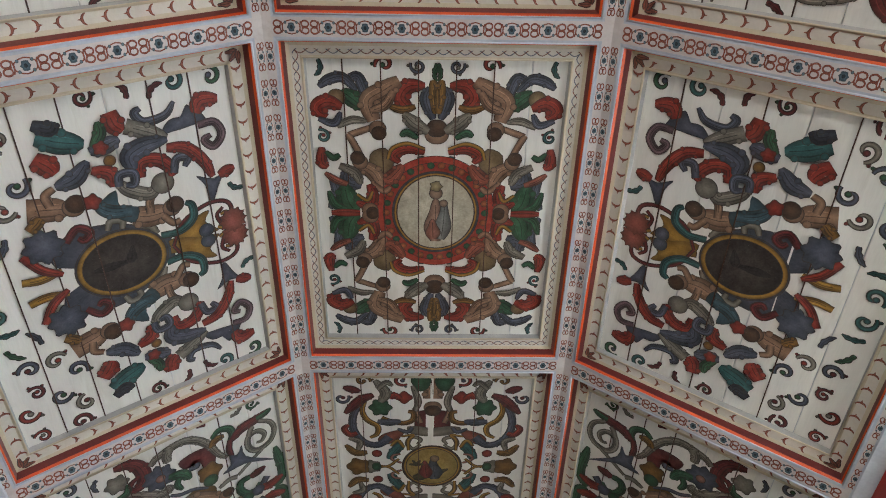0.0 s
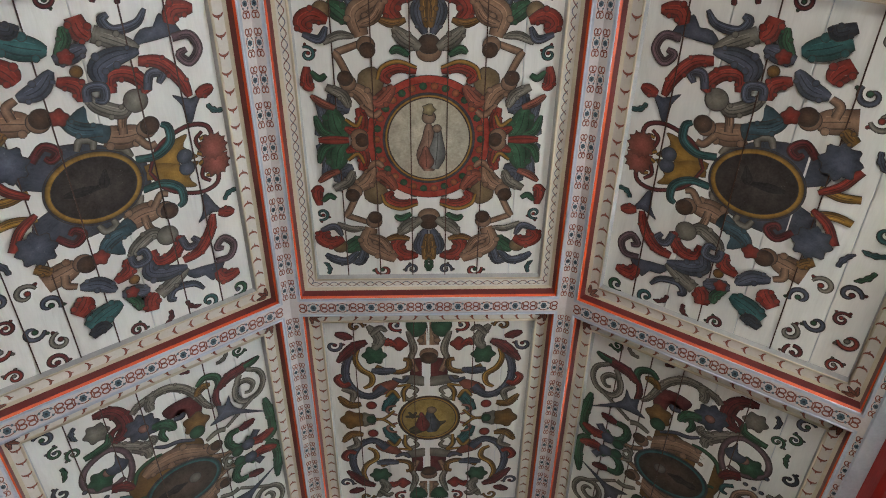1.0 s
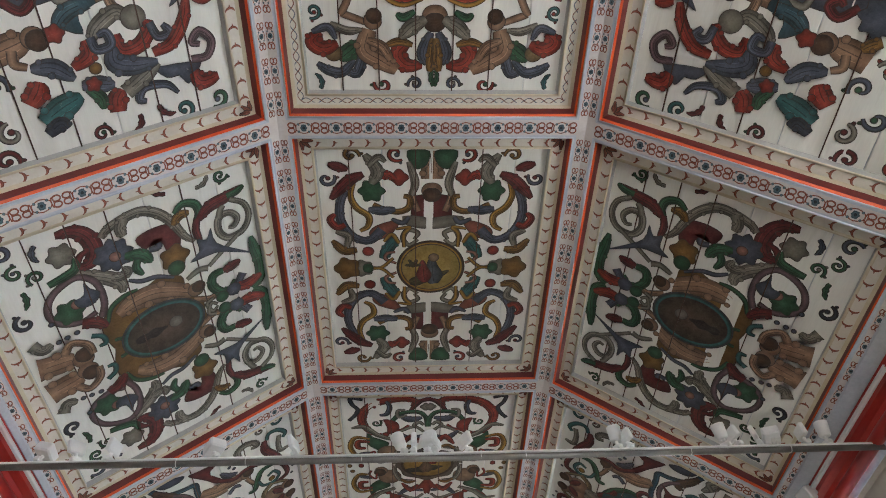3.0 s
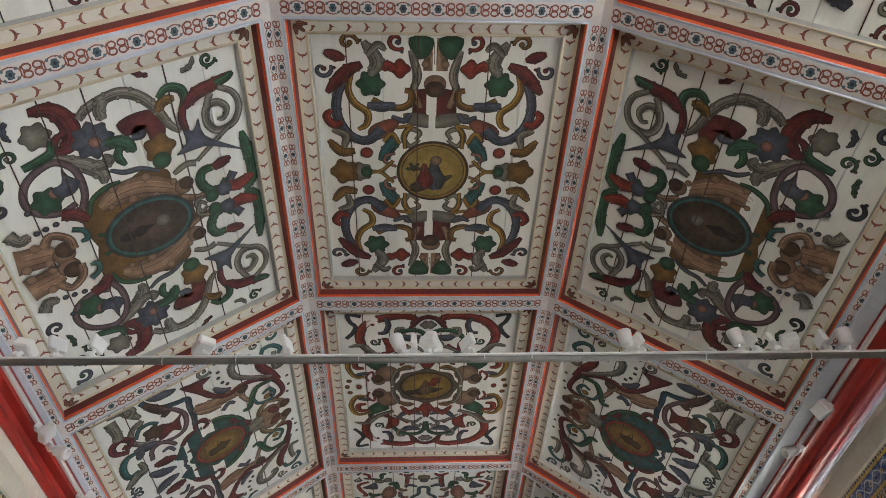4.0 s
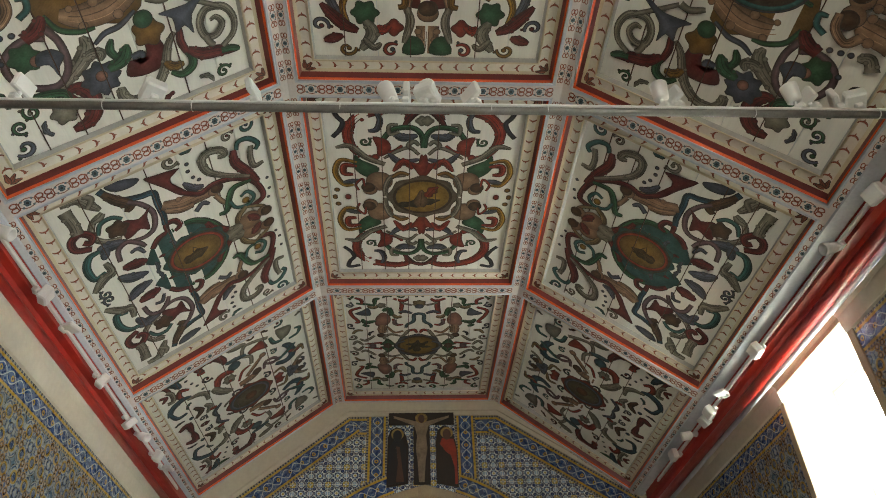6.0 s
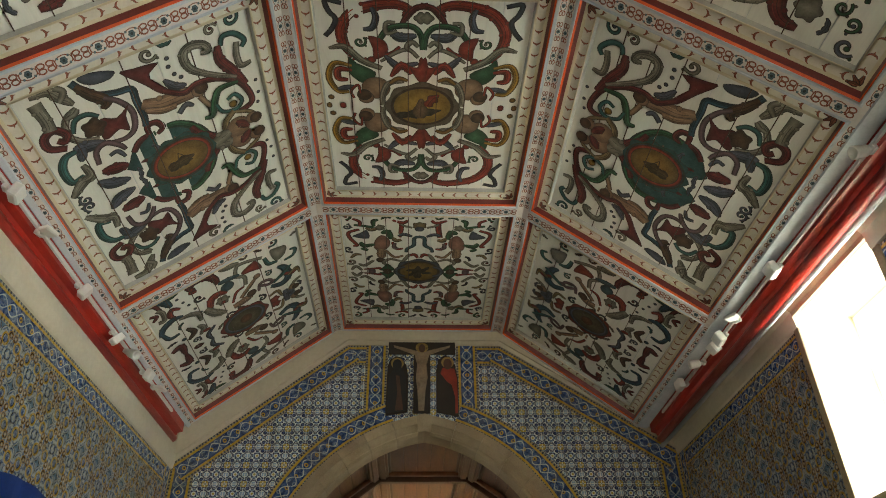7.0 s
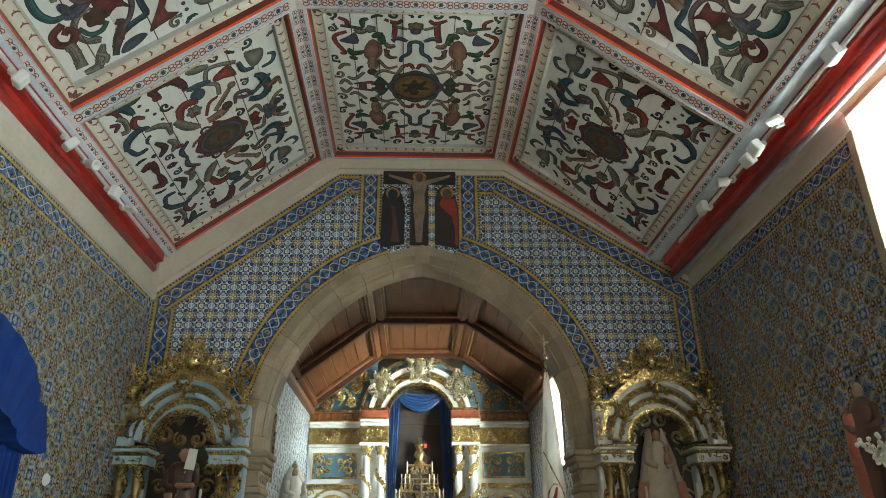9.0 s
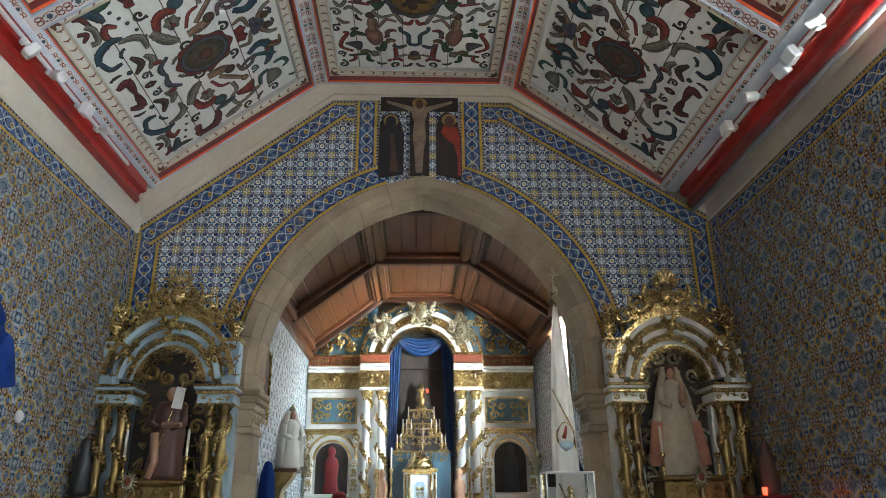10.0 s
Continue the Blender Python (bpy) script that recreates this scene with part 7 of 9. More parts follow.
rs = random.Random(11)
for k, y in enumerate((3.02, 3.33, 4.18, 4.83, 5.72, 6.72, 7.22, 7.80, 8.26)):
    put_spot((0, 1, 0, 2, 0)[k % 5], pose(-3.455, y, 5.04, 0, 0, 0) @ pose(0, 0, 0, rs.uniform(-25, 25), 105 + rs.uniform(-15, 25), rs.uniform(-20, 20)))
for k, y in enumerate((2.87, 3.54, 5.25, 6.34, 6.70, 6.90, 7.42, 8.09)):
    put_spot((0, 1, 0, 2, 0)[k % 5], pose(3.555, y, 5.04, 0, 0, 0) @ pose(0, 0, 0, rs.uniform(-25, 25), -105 + rs.uniform(-25, 15), rs.uniform(-20, 20)))

# ---- tie rod across the nave with lamps standing on it ----
ob = thing("tie_rod", "grey steel tie rod crossing the nave below the ceiling", "tie rod")
s = Shape()
s.tube([(XL + 0.02, 1.95, 4.880), (0, 1.95, 4.870), (XR - 0.02, 1.95, 4.880)], 0.026, 0, 14)
part("rod", s, M_STEEL, ob)
s = Shape()
s.box((XL + 0.05, 1.925, 4.900), (XR - 0.05, 1.975, 4.917), 0, 0.004)
part("cable_channel", s, M_WHITEMETAL, ob, "white cable channel")
for x in (-2.1, -1.55, 0.35, 0.72, -0.62, 2.1, 2.95):
    s = Shape()
    s.tube([(x, 1.95 + 0.03 * math.cos(a), 4.880 + 0.03 * math.sin(a)) for a in np.linspace(0, 6.3, 13)], 0.0035, 0, 4)
    part("cable_tie", s, M_WHITEMETAL, ob)
for k, x in enumerate((-3.2, -2.91, -2.65, -1.81, -1.16, -0.28, -0.20, -0.08, -0.02, 0.25, 1.50, 1.60, 2.42, 2.53, 2.72, 2.84, 3.12, 3.30)):
    put_spot((0, 2, 2, 0, 2, 1, 2, 0, 1, 2, 1, 2, 1, 2, 2, 0, 2, 1)[k], pose(x, 1.95, 4.930, rs.uniform(-14, 14), rs.uniform(-18, 18), rs.uniform(-40, 40)))

# ---- painted cut-outs above the arch ----
ob = thing("painted_calvary", "dark painted wooden cut-out panels of a calvary above the arch", "painting", "", Matrix.Translation((0.075, YW - 0.02, 0)))


def cut(name, outline, mat, y0, y1, label=""):
    sh = Shape()
    sh.prism(outline, y0, y1)
    return part(name, sh, mat, ob, label)


def oval(cx, cz, rx, rz, n=16):
    return [(cx + rx * math.cos(2 * math.pi * i / n), cz + rz * math.sin(2 * math.pi * i / n)) for i in range(n)]


cut("cross", [(-0.135, 5.42), (0.135, 5.42), (0.135, 6.44), (0.55, 6.44), (0.55, 6.655), (-0.55, 6.655), (-0.55, 6.44), (-0.135, 6.44)], M_PAINTINGDARK, -0.03, -0.004)
fig = cut("left_panel", [(-0.57, 5.38), (-0.22, 5.44), (-0.215, 6.05), (-0.26, 6.25), (-0.34, 6.38), (-0.42, 6.40), (-0.52, 6.34), (-0.56, 6.22)], M_PAINTINGDARK, -0.026, -0.004)
fig2 = cut("right_panel", [(0.235, 5.44), (0.585, 5.37), (0.585, 6.0), (0.54, 6.25), (0.46, 6.40), (0.36, 6.42), (0.27, 6.34), (0.235, 6.15)], M_PAINTINGDARK, -0.026, -0.004)


def patch(name, parent, outline, mat, y):
    sh = Shape()
    sh.prism(outline, y - 0.003, y)
    part(name, sh, mat, parent)


M_PALEFORM = mottled("aged_flesh_paint", (0.34, 0.25, 0.17), (0.16, 0.11, 0.08), 0.4, big=8, small=40)
M_DULLRED = mottled("aged_red_paint", (0.32, 0.030, 0.016), (0.19, 0.020, 0.012), 0.4, big=6, small=40)
M_DULLBLUE = mottled("aged_dark_blue_paint", (0.014, 0.016, 0.022), (0.022, 0.018, 0.018), 0.4, big=6, small=40)
cross_ob = [c for c in ob.children if c.name.startswith("cross")][0]
patch("pale_form", cross_ob, [(-0.05, 5.46), (0.04, 5.46), (0.06, 5.80), (0.095, 6.02), (0.075, 6.25), (0.12, 6.42), (0.46, 6.56), (0.47, 6.60), (0.10, 6.50), (-0.10, 6.50), (-0.47, 6.60), (-0.46, 6.56), (-0.12, 6.42), (-0.075, 6.25), (-0.095, 6.02), (-0.07, 5.80)], M_PALEFORM, -0.031)
patch("halo", cross_ob, oval(0.0, 6.555, 0.105, 0.09), M_GOLDDARK, -0.035)
patch("dark_form", cross_ob, oval(0.0, 6.54, 0.055, 0.075), M_BROWNROBE, -0.039)
patch("robe", fig, [(-0.55, 5.42), (-0.26, 5.46), (-0.25, 6.02), (-0.33, 6.20), (-0.44, 6.20), (-0.54, 6.04)], M_DULLBLUE, -0.027)
patch("red_fold", fig, [(-0.42, 5.46), (-0.29, 5.47), (-0.33, 5.78), (-0.36, 6.05), (-0.42, 6.06), (-0.39, 5.78)], M_BROWNROBE, -0.031)
patch("halo", fig, oval(-0.40, 6.27, 0.105, 0.10), M_GOLDDARK, -0.035)
patch("dark_form", fig, oval(-0.40, 6.24, 0.075, 0.10), M_DULLBLUE, -0.039)
patch("red_cloak", fig2, [(0.53, 5.42), (0.575, 5.42), (0.57, 6.0), (0.53, 6.18), (0.34, 6.20), (0.30, 6.10), (0.40, 5.96), (0.48, 5.90), (0.53, 5.70)], M_DULLRED, -0.027)
patch("halo", fig2, oval(0.42, 6.29, 0.105, 0.10), M_GOLDDARK, -0.031)
patch("dark_form", fig2, oval(0.42, 6.26, 0.070, 0.095), M_BROWNROBE, -0.035)

# ---- nave windows ----
def window(name, x, out, win, label):
    """A deep opening: casement at the outer side, splayed plaster lining, surround on the wall face."""
    y0, y1, z0, z1 = win
    ob = tagged(new(name), label, "window", kind="structure")
    sg = 1 if out > 0 else -1
    xo = x + out
    s = Shape()
    for a, b, c, d in ((y0 - 0.10, y0, z0 - 0.10, z1 + 0.05), (y1, y1 + 0.10, z0 - 0.10, z1 + 0.05)):
        s.box((min(x - sg * 0.022, x), a, c), (max(x - sg * 0.022, x), b, d), 0, 0.006)
    s.box((min(x - sg * 0.022, x), y0, z0 - 0.10), (max(x - sg * 0.022, x), y1, z0), 0, 0.006)
    part("surround", s, M_STONE, ob, "ochre stone surround")
    s = Shape()
    xa, xb = sorted((xo - sg * 0.10, xo - sg * 0.04))
    e = 0.012
    for a, b, c, d in ((y0 + e, y0 + 0.09, z0 + e, z1 - e), (y1 - 0.09, y1 - e, z0 + e, z1 - e), (y0 + 0.09, y1 - 0.09, z0 + e, z0 + 0.09), (y0 + 0.09, y1 - 0.09, z1 - 0.09, z1 - e),
                       ((y0 + y1) / 2 - 0.045, (y0 + y1) / 2 + 0.045, z0 + 0.09, z1 - 0.09)):
        s.box((xa, a, c), (xb, b, d), 0, 0.01)
    for zz in (z0 + (z1 - z0) / 3, z0 + 2 * (z1 - z0) / 3):
        s.box((xa + 0.01, y0 + 0.09, zz - 0.018), (xb - 0.01, y1 - 0.09, zz + 0.018), 0, 0.006)
    fr = part("window_frame", s, M_WINFRAME, ob, "white painted casement frame")
    s = Shape()
    s.box((xa - 0.02, (y0 + y1) / 2 - 0.02, (z0 + z1) / 2), (xa, (y0 + y1) / 2 + 0.02, (z0 + z1) / 2 + 0.10), 0, 0.005)
    part("latch", s, M_STEEL, fr)
    return ob


window("window_1", XR, 0.70, WIN, "deep white-lined window flooded with daylight")
window("window_2", XR, 0.70, WIN_REAR, "deep white-lined window in the rear of the nave")
window("window_3", KR, 0.55, KW, "tall bright chancel window with a plain frame")

# bright overcast sky behind the windows
m_sky, nt, b = material("bright_hazy_sky", 1.0)
b.inputs["Emission Color"].default_value = (0.93, 0.97, 1.0, 1.0)
b.inputs["Emission Strength"].default_value = SKY_GLOW
s = Shape()
s.add([(XR + 7, -12, 1.5), (XR + 7, 22, 1.5), (XR + 7, 22, 16), (XR + 7, -12, 16)], [(0, 1, 2, 3)])
solo("backdrop", s, m_sky, "bright hazy white sky outside the windows", "sky", kind="structure")

# ---- chancel ceiling of chestnut ----
KC, KT, KTZ, KBZ = 0.17, 0.93, 5.70, 4.50
s = Shape()
y0, y1 = YW + AT, KY
left, right = (KL, KBZ), (KR, KBZ + 0.06)
line = [left, (KC - KT, KTZ), (KC + KT, KTZ), right]
beams = [10.75, 11.75, 14.25, 16.85]
for (xa, za), (xb, zb) in zip(line, line[1:]):
    ln = math.hypot(xb - xa, zb - za)
    dx, dz = (xb - xa) / ln, (zb - za) / ln
    mm = Matrix(((dx, 0, dz, xa), (0, 1, 0, 0), (dz, 0, -dx, za), (0, 0, 0, 1)))

    def add(b0, b1, mat, bevel):
        q = Shape().box(b0, b1, mat, bevel).mapped(mm)
        s.add(q.v, q.f, mat)
    nb = 7
    for k in range(nb):
        add((ln * k / nb + 0.005, y0, -0.065), (ln * (k + 1) / nb - 0.005, y1, -0.04), 0, 0.008)
    for yb in beams:
        add((0.0, yb - 0.075, -0.03), (ln, yb + 0.075, 0.15), 1, 0.02)
        add((0.02, yb - 0.19, -0.032), (ln - 0.02, yb + 0.19, 0.05), 0, 0.015)
    for yb, yc in zip(beams, beams[1:]):
        for u in (0.0, ln - 0.22):
            add((u, yb, -0.031), (u + 0.22, yc, 0.06), 0, 0.012)
            add((u + 0.05, yb, 0.0), (u + 0.17, yc, 0.10), 0, 0.012)
        for u in (0.22, ln - 0.27):
            add((u, yb, -0.033), (u + 0.05, yc, -0.005), 1, 0.01)
s.box((KL - 0.05, y0, KBZ - 0.22), (KL + 0.12, y1, KBZ - 0.06), 0, 0.03)
s.box((KL - 0.05, y0, KBZ - 0.06), (KL + 0.20, y1, KBZ + 0.06), 0, 0.03)
s.box((KR - 0.12, y0, KBZ - 0.16), (KR + 0.05, y1, KBZ), 0, 0.03)
s.box((KR - 0.20, y0, KBZ), (KR + 0.05, y1, KBZ + 0.12), 0, 0.03)
s.box((KL - 0.4, y0, 5.9), (KR + 0.4, y1, 6.0), 1)
solo("chancel_ceiling", s, [M_WOOD, M_WOODDARK], "panelled varnished chestnut ceiling of the chancel with moulded beams", "ceiling", kind="structure")


# ---- high altar ----
AY = 16.95
altar = thing("high_altar", "white and gilded carved high altar with twisted columns and blue drapery", "altar", "", Matrix.Translation((0.17, AY, 0)))


def block(name, boxes, mat, parent=altar, bevel=0.012, label=""):
    sh = Shape()
    for lo, hi in boxes:
        sh.box(lo, hi, 0, bevel)
    return part(name, sh, mat, parent, label)


for sg in (-1, 1):
    def mir(x0, x1):
        return tuple(sorted((sg * x0, sg * x1)))
    o_edge = 2.50
    a, b_ = mir(0.72, o_edge)
    body = block("side_body", [((a, 0.12, 0.0), (b_, 0.60, 3.55))], M_WHITE)
    # wide cornice with returns over the columns
    a, b_ = mir(0.80, o_edge)
    c, d = mir(0.70, 1.34)
    ent = block("cornice", [((a, 0.02, 3.98), (b_, 0.6, 4.05)), ((a, -0.04, 4.05), (b_, 0.6, 4.11)), ((c, -0.26, 3.98), (d, 0.1, 4.05)), ((c, -0.32, 4.05), (d, 0.1, 4.12)), ((a, 0.06, 3.55), (b_, 0.6, 3.62)), ((c, -0.24, 3.55), (d, 0.1, 3.62))], M_WHITE, altar, 0.014, "white moulded cornice")
    block("gilded_bead", [((a, -0.055, 4.105), (b_, 0.3, 4.13)), ((c, -0.335, 4.115), (d, 0.1, 4.14)), ((a, 0.04, 3.935), (b_, 0.3, 3.98)), ((c, -0.25, 3.935), (d, 0.1, 3.98))], M_GOLD, ent, 0.008)
    block("attic", [((a, 0.10, 4.13), (b_, 0.6, 4.34)), ((c, -0.16, 4.13), (d, 0.1, 4.34))], M_MARBLERED, altar, 0.012, "red marbled attic band")
    block("attic_moulding", [((a, 0.06, 4.34), (b_, 0.6, 4.39)), ((c, -0.20, 4.34), (d, 0.1, 4.39))], M_GOLD, altar, 0.01)
    sh = carving(a + 0.06, b_ - 0.06, 4.16, 4.32, 0.10, 0.13, 31)
    part("attic_carving", sh, M_GOLDDARK, altar)
    block("frieze", [((a, 0.08, 3.62), (b_, 0.6, 3.94)), ((c, -0.18, 3.62), (d, 0.1, 3.94))], M_GOLDDARK)
    sh = carving(*mir(1.36, o_edge - 0.05), 3.65, 3.91, 0.08, 0.17, 32)
    part("frieze_carving", sh, M_GOLD, altar)
    part("frieze_carving", carving(*mir(0.74, 1.30), 3.65, 3.91, -0.18, 0.17, 33), M_GOLD, altar)
    # inset gilded panel
    a, b_ = mir(1.42, 2.36)
    pan = block("gilded_panel", [((a, 0.085, 2.92), (b_, 0.14, 3.40))], M_TEALGROUND, altar, 0.006, "dark teal panel with gilded scrolls")
    sh = carving(a + 0.05, b_ - 0.05, 2.98, 3.36, 0.08, 0.23, 34)
    part("scrolls", sh, M_GOLD, pan)
    sh = Shape()
    for zz in (2.90, 3.42):
        sh.box((a - 0.02, 0.06, zz - 0.02), (b_ + 0.02, 0.13, zz + 0.02), 0, 0.01)
    for xx in (a, b_):
        sh.box((xx - 0.02, 0.06, 2.90), (xx + 0.02, 0.13, 3.42), 0, 0.01)
    part("panel_frame", sh, M_GOLD, pan)
    a, b_ = mir(1.36, o_edge)
    block("mid_cornice", [((a, 0.0, 2.72), (b_, 0.3, 2.77)), ((a, 0.04, 2.66), (b_, 0.3, 2.72))], M_GOLD)
    # arched niche: a flat dark sheet stands for its shaded hollow
    nx = sg * 1.90
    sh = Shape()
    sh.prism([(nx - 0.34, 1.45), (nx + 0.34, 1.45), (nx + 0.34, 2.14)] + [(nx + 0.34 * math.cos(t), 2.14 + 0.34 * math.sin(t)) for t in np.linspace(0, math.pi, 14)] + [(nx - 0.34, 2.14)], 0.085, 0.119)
    nic = part("niche", sh, M_SHADE, altar, "flat dark sheet standing for the shade of an arched niche")
    for k, (rr, mt, yy) in enumerate(((0.36, M_GOLD, 0.05), (0.43, M_WHITE, 0.06), (0.50, M_GOLD, 0.07))):
        sh = Shape()
        sh.sweep(arc_path(nx, 2.14, rr, rr, 0, 180, 18), [(0, yy), (0.045, yy), (0.045, 0.12), (0, 0.12)])
        part("niche_arch", sh, mt, nic)
    sh = carving(nx - 0.56, nx + 0.56, 2.34, 2.66, 0.10, 0.15, 35, 0, None, lambda x, z: (x - nx) ** 2 + (z - 2.14) ** 2 > 0.29)
    part("spandrel_carving", sh, M_GOLD, nic)
    for xx in (nx - 0.47, nx + 0.47):
        sh = Shape()
        sh.box((xx - 0.07, 0.02, 1.40), (xx + 0.07, 0.13, 2.14), 0, 0.012)
        post = part("pilaster", sh, M_WHITE, nic)
        sh = carving(xx - 0.05, xx + 0.05, 1.48, 2.06, 0.02, 0.10, 36)
        part("pilaster_carving", sh, M_GOLD, post)
    # paired twisted columns
    for xx in (0.86, 1.18):
        sa, sb = Shape(), Shape()
        twisted_column(sa, sb, sg * xx, -0.10, 1.42, 3.36, 0.095, 3.2, sg)
        col = part("column", sa, M_WHITE, altar, "white lacquered twisted column")
        part("vine", sb, M_GOLD, col, "gilded vine")
        sh = Shape()
        sh.lathe((sg * xx, -0.10, 3.34), [(0.08, 0), (0.09, 0.02), (0.085, 0.06), (0.12, 0.14), (0.135, 0.20), (0.135, 0.215)], 0, 14, lobes=7, lobe=0.08)
        part("capital", sh, M_GOLD, col)
        sh = Shape()
        sh.lathe((sg * xx, -0.10, 1.30), [(0.13, 0), (0.13, 0.04), (0.105, 0.07), (0.12, 0.12), (0.10, 0.14)], 0, 14)
        part("column_base", sh, M_GOLD, col)
        sh = Shape()
        sh.box((sg * xx - 0.14, -0.24, 0.0), (sg * xx + 0.14, 0.14, 1.30), 0, 0.015)
        ped = part("pedestal", sh, M_WHITE, altar)
        sh = carving(sg * xx - 0.10, sg * xx + 0.10, 0.9, 1.26, -0.24, 0.14, 37)
        part("pedestal_carving", sh, M_GOLD, ped)
    # spandrel beside the arch under the slope of the ceiling
    sh = Shape()
    sh.prism([(sg * 2.46, 4.38), (sg * 1.0, 4.38), (sg * 1.0, 5.60), (sg * 2.46, 4.42)] if sg < 0 else [(1.0, 4.38), (2.46, 4.38), (2.46, 4.42), (1.0, 5.60)], 0.16, 0.24)
    sp = part("spandrel", sh, M_TEALGROUND, altar, "dark teal spandrel with gilded scrolls")
    for (x, z, r, a0, t) in ((2.16, 4.56, 0.17, 90, 1.2), (1.80, 4.70, 0.21, 250, -1.2), (1.50, 4.92, 0.18, 60, 1.1), (1.56, 4.56, 0.12, 120, -1.1), (1.30, 5.20, 0.14, 200, 1.1)):
        sh = Shape()
        volute(sh, sg * x, z, 0.15, r, a0 if sg > 0 else 180 - a0, t * sg, 0.045)
        for q in (0, 70, 140):
            acanthus(sh, sg * x, z, 0.15, (a0 + q) if sg > 0 else 180 - a0 - q, r * 1.1, 0.06, 0, 70 * sg)
        part("scroll", sh, M_GOLD, sp)
    sh = Shape()
    sh.sweep([(sg * 2.50, 4.44, 0, 1), (sg * 1.02, 5.62, 0, 1)], [(0.0, 0.08), (0.07, 0.08), (0.07, 0.24), (0, 0.24)])
    part("raking_moulding", sh, M_WHITE, altar)

# great arch over the middle
for k, (r0, r1, yy, mt) in enumerate(((0.74, 0.82, -0.02, M_GOLD), (0.82, 0.93, 0.02, M_WHITE), (0.93, 1.10, 0.06, M_GOLDDARK), (1.10, 1.20, 0.0, M_WHITE), (1.20, 1.34, 0.08, M_TEALGROUND), (1.34, 1.40, 0.04, M_GOLD))):
    sh = Shape()
    sh.sweep(arc_path(0, 4.14, r0, r0 * 1.06, 0, 180, 34), [(0, yy), (r1 - r0, yy), (r1 - r0, 0.30), (0, 0.30)])
    part("arch_band", sh, mt, altar)
sh = Shape()
for i in range(22):
    a = math.pi * (i + 0.5) / 22
    x, z = 1.015 * math.cos(a), 4.14 + 1.07 * math.sin(a)
    volute(sh, x, z, 0.06, 0.075, math.degrees(a), 1.1 if i % 2 else -1.1, 0.022)
    acanthus(sh, x, z, 0.06, math.degrees(a) + 90, 0.13, 0.05, 0, 60)
for i in range(14):
    a = math.pi * (i + 0.5) / 14
    x, z = 1.27 * math.cos(a), 4.14 + 1.34 * math.sin(a)
    acanthus(sh, x, z, 0.08, math.degrees(a) + 80, 0.20, 0.06, 0, 60)
part("arch_carving", sh, M_GOLD, altar)
for ang, k in ((90, 1.35), (40, 1.2), (140, 1.2)):
    x, z = 1.16 * math.cos(radians(ang)), 4.14 + 1.24 * math.sin(radians(ang))
    sh = Shape()
    sh.blob((x, -0.06, z), (0.11 * k, 0.06, 0.17 * k), 0, 10, 7)
    ca = part("cartouche", sh, M_SILVERGILT, altar, "carved cartouche with a silvery gilt frame")
    sh = Shape()
    for q in range(9):
        aa = 40 * q + ang
        acanthus(sh, x + 0.12 * k * math.cos(radians(aa)), z + 0.18 * k * math.sin(radians(aa)), -0.02, aa, 0.17 * k, 0.09 * k, 0, 70 if q % 2 else -70)
        volute(sh, x + 0.17 * k * math.cos(radians(aa + 20)), z + 0.21 * k * math.sin(radians(aa + 20)), -0.05, 0.06 * k, aa, 1.0, 0.024)
    part("carved_frame", sh, M_SILVERGILT, ca)
# crown shell
sh = Shape()
for q in range(7):
    acanthus(sh, 0, 5.50, -0.10, 36 + 18 * q, 0.16, 0.05, 0, 0)
part("shell_crest", sh, M_GOLD, altar)

# middle niche, its shade put into the dark colour
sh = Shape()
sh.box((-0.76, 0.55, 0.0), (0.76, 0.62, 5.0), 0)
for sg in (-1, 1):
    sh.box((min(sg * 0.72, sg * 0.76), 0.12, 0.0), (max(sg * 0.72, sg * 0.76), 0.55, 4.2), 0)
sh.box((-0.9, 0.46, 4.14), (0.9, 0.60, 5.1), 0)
part("throne_recess", sh, M_SHADE, altar, "recess behind the throne, coloured dark brown as shade")


def drape(name, top, bottom, folds, mat, parent, label, thick=0.02):
    """Hanging cloth with folds between two lines of points."""
    n = len(top)
    sh = Shape()
    rows = 10
    vs = []
    for j in range(rows + 1):
        t = j / rows
        for i in range(n):
            a, b2 = Vector(top[i]), Vector(bottom[i])
            p = a.lerp(b2, t)
            wave = math.sin(folds * 2 * math.pi * i / (n - 1)) * 0.028 + math.sin(folds * 4.3 * i / (n - 1) + 3 * t) * 0.012
            vs.append((p.x, p.y + wave, p.z))
    m = len(vs)
    vs += [(x, y + thick, z) for x, y, z in vs]
    fs = [(j * n + i, j * n + i + 1, (j + 1) * n + i + 1, (j + 1) * n + i) for j in range(rows) for i in range(n - 1)]
    fs += [tuple(q + m for q in f)[::-1] for f in fs]
    sh.add(vs, fs, 0, smooth=True)
    return part(name, sh, mat, parent, label)


NN = 30
dr = thing("altar_drapery", "dark blue satin curtains swagged in the altar niche", "curtain", "", Matrix.Translation((0.17, AY, 0)))
for sg in (-1, 1):
    top = [(sg * (0.44 + 0.32 * i / NN), 0.34, 4.14 + 0.78 * math.sqrt(max(0, 1 - ((0.44 + 0.30 * i / NN) / 0.75) ** 2))) for i in range(NN + 1)]
    bot = [(sg * (0.56 + 0.16 * i / NN), 0.36, 2.2) for i in range(NN + 1)]
    drape("side_curtain", top, bot, 5, M_DRAPESATIN, dr, "")
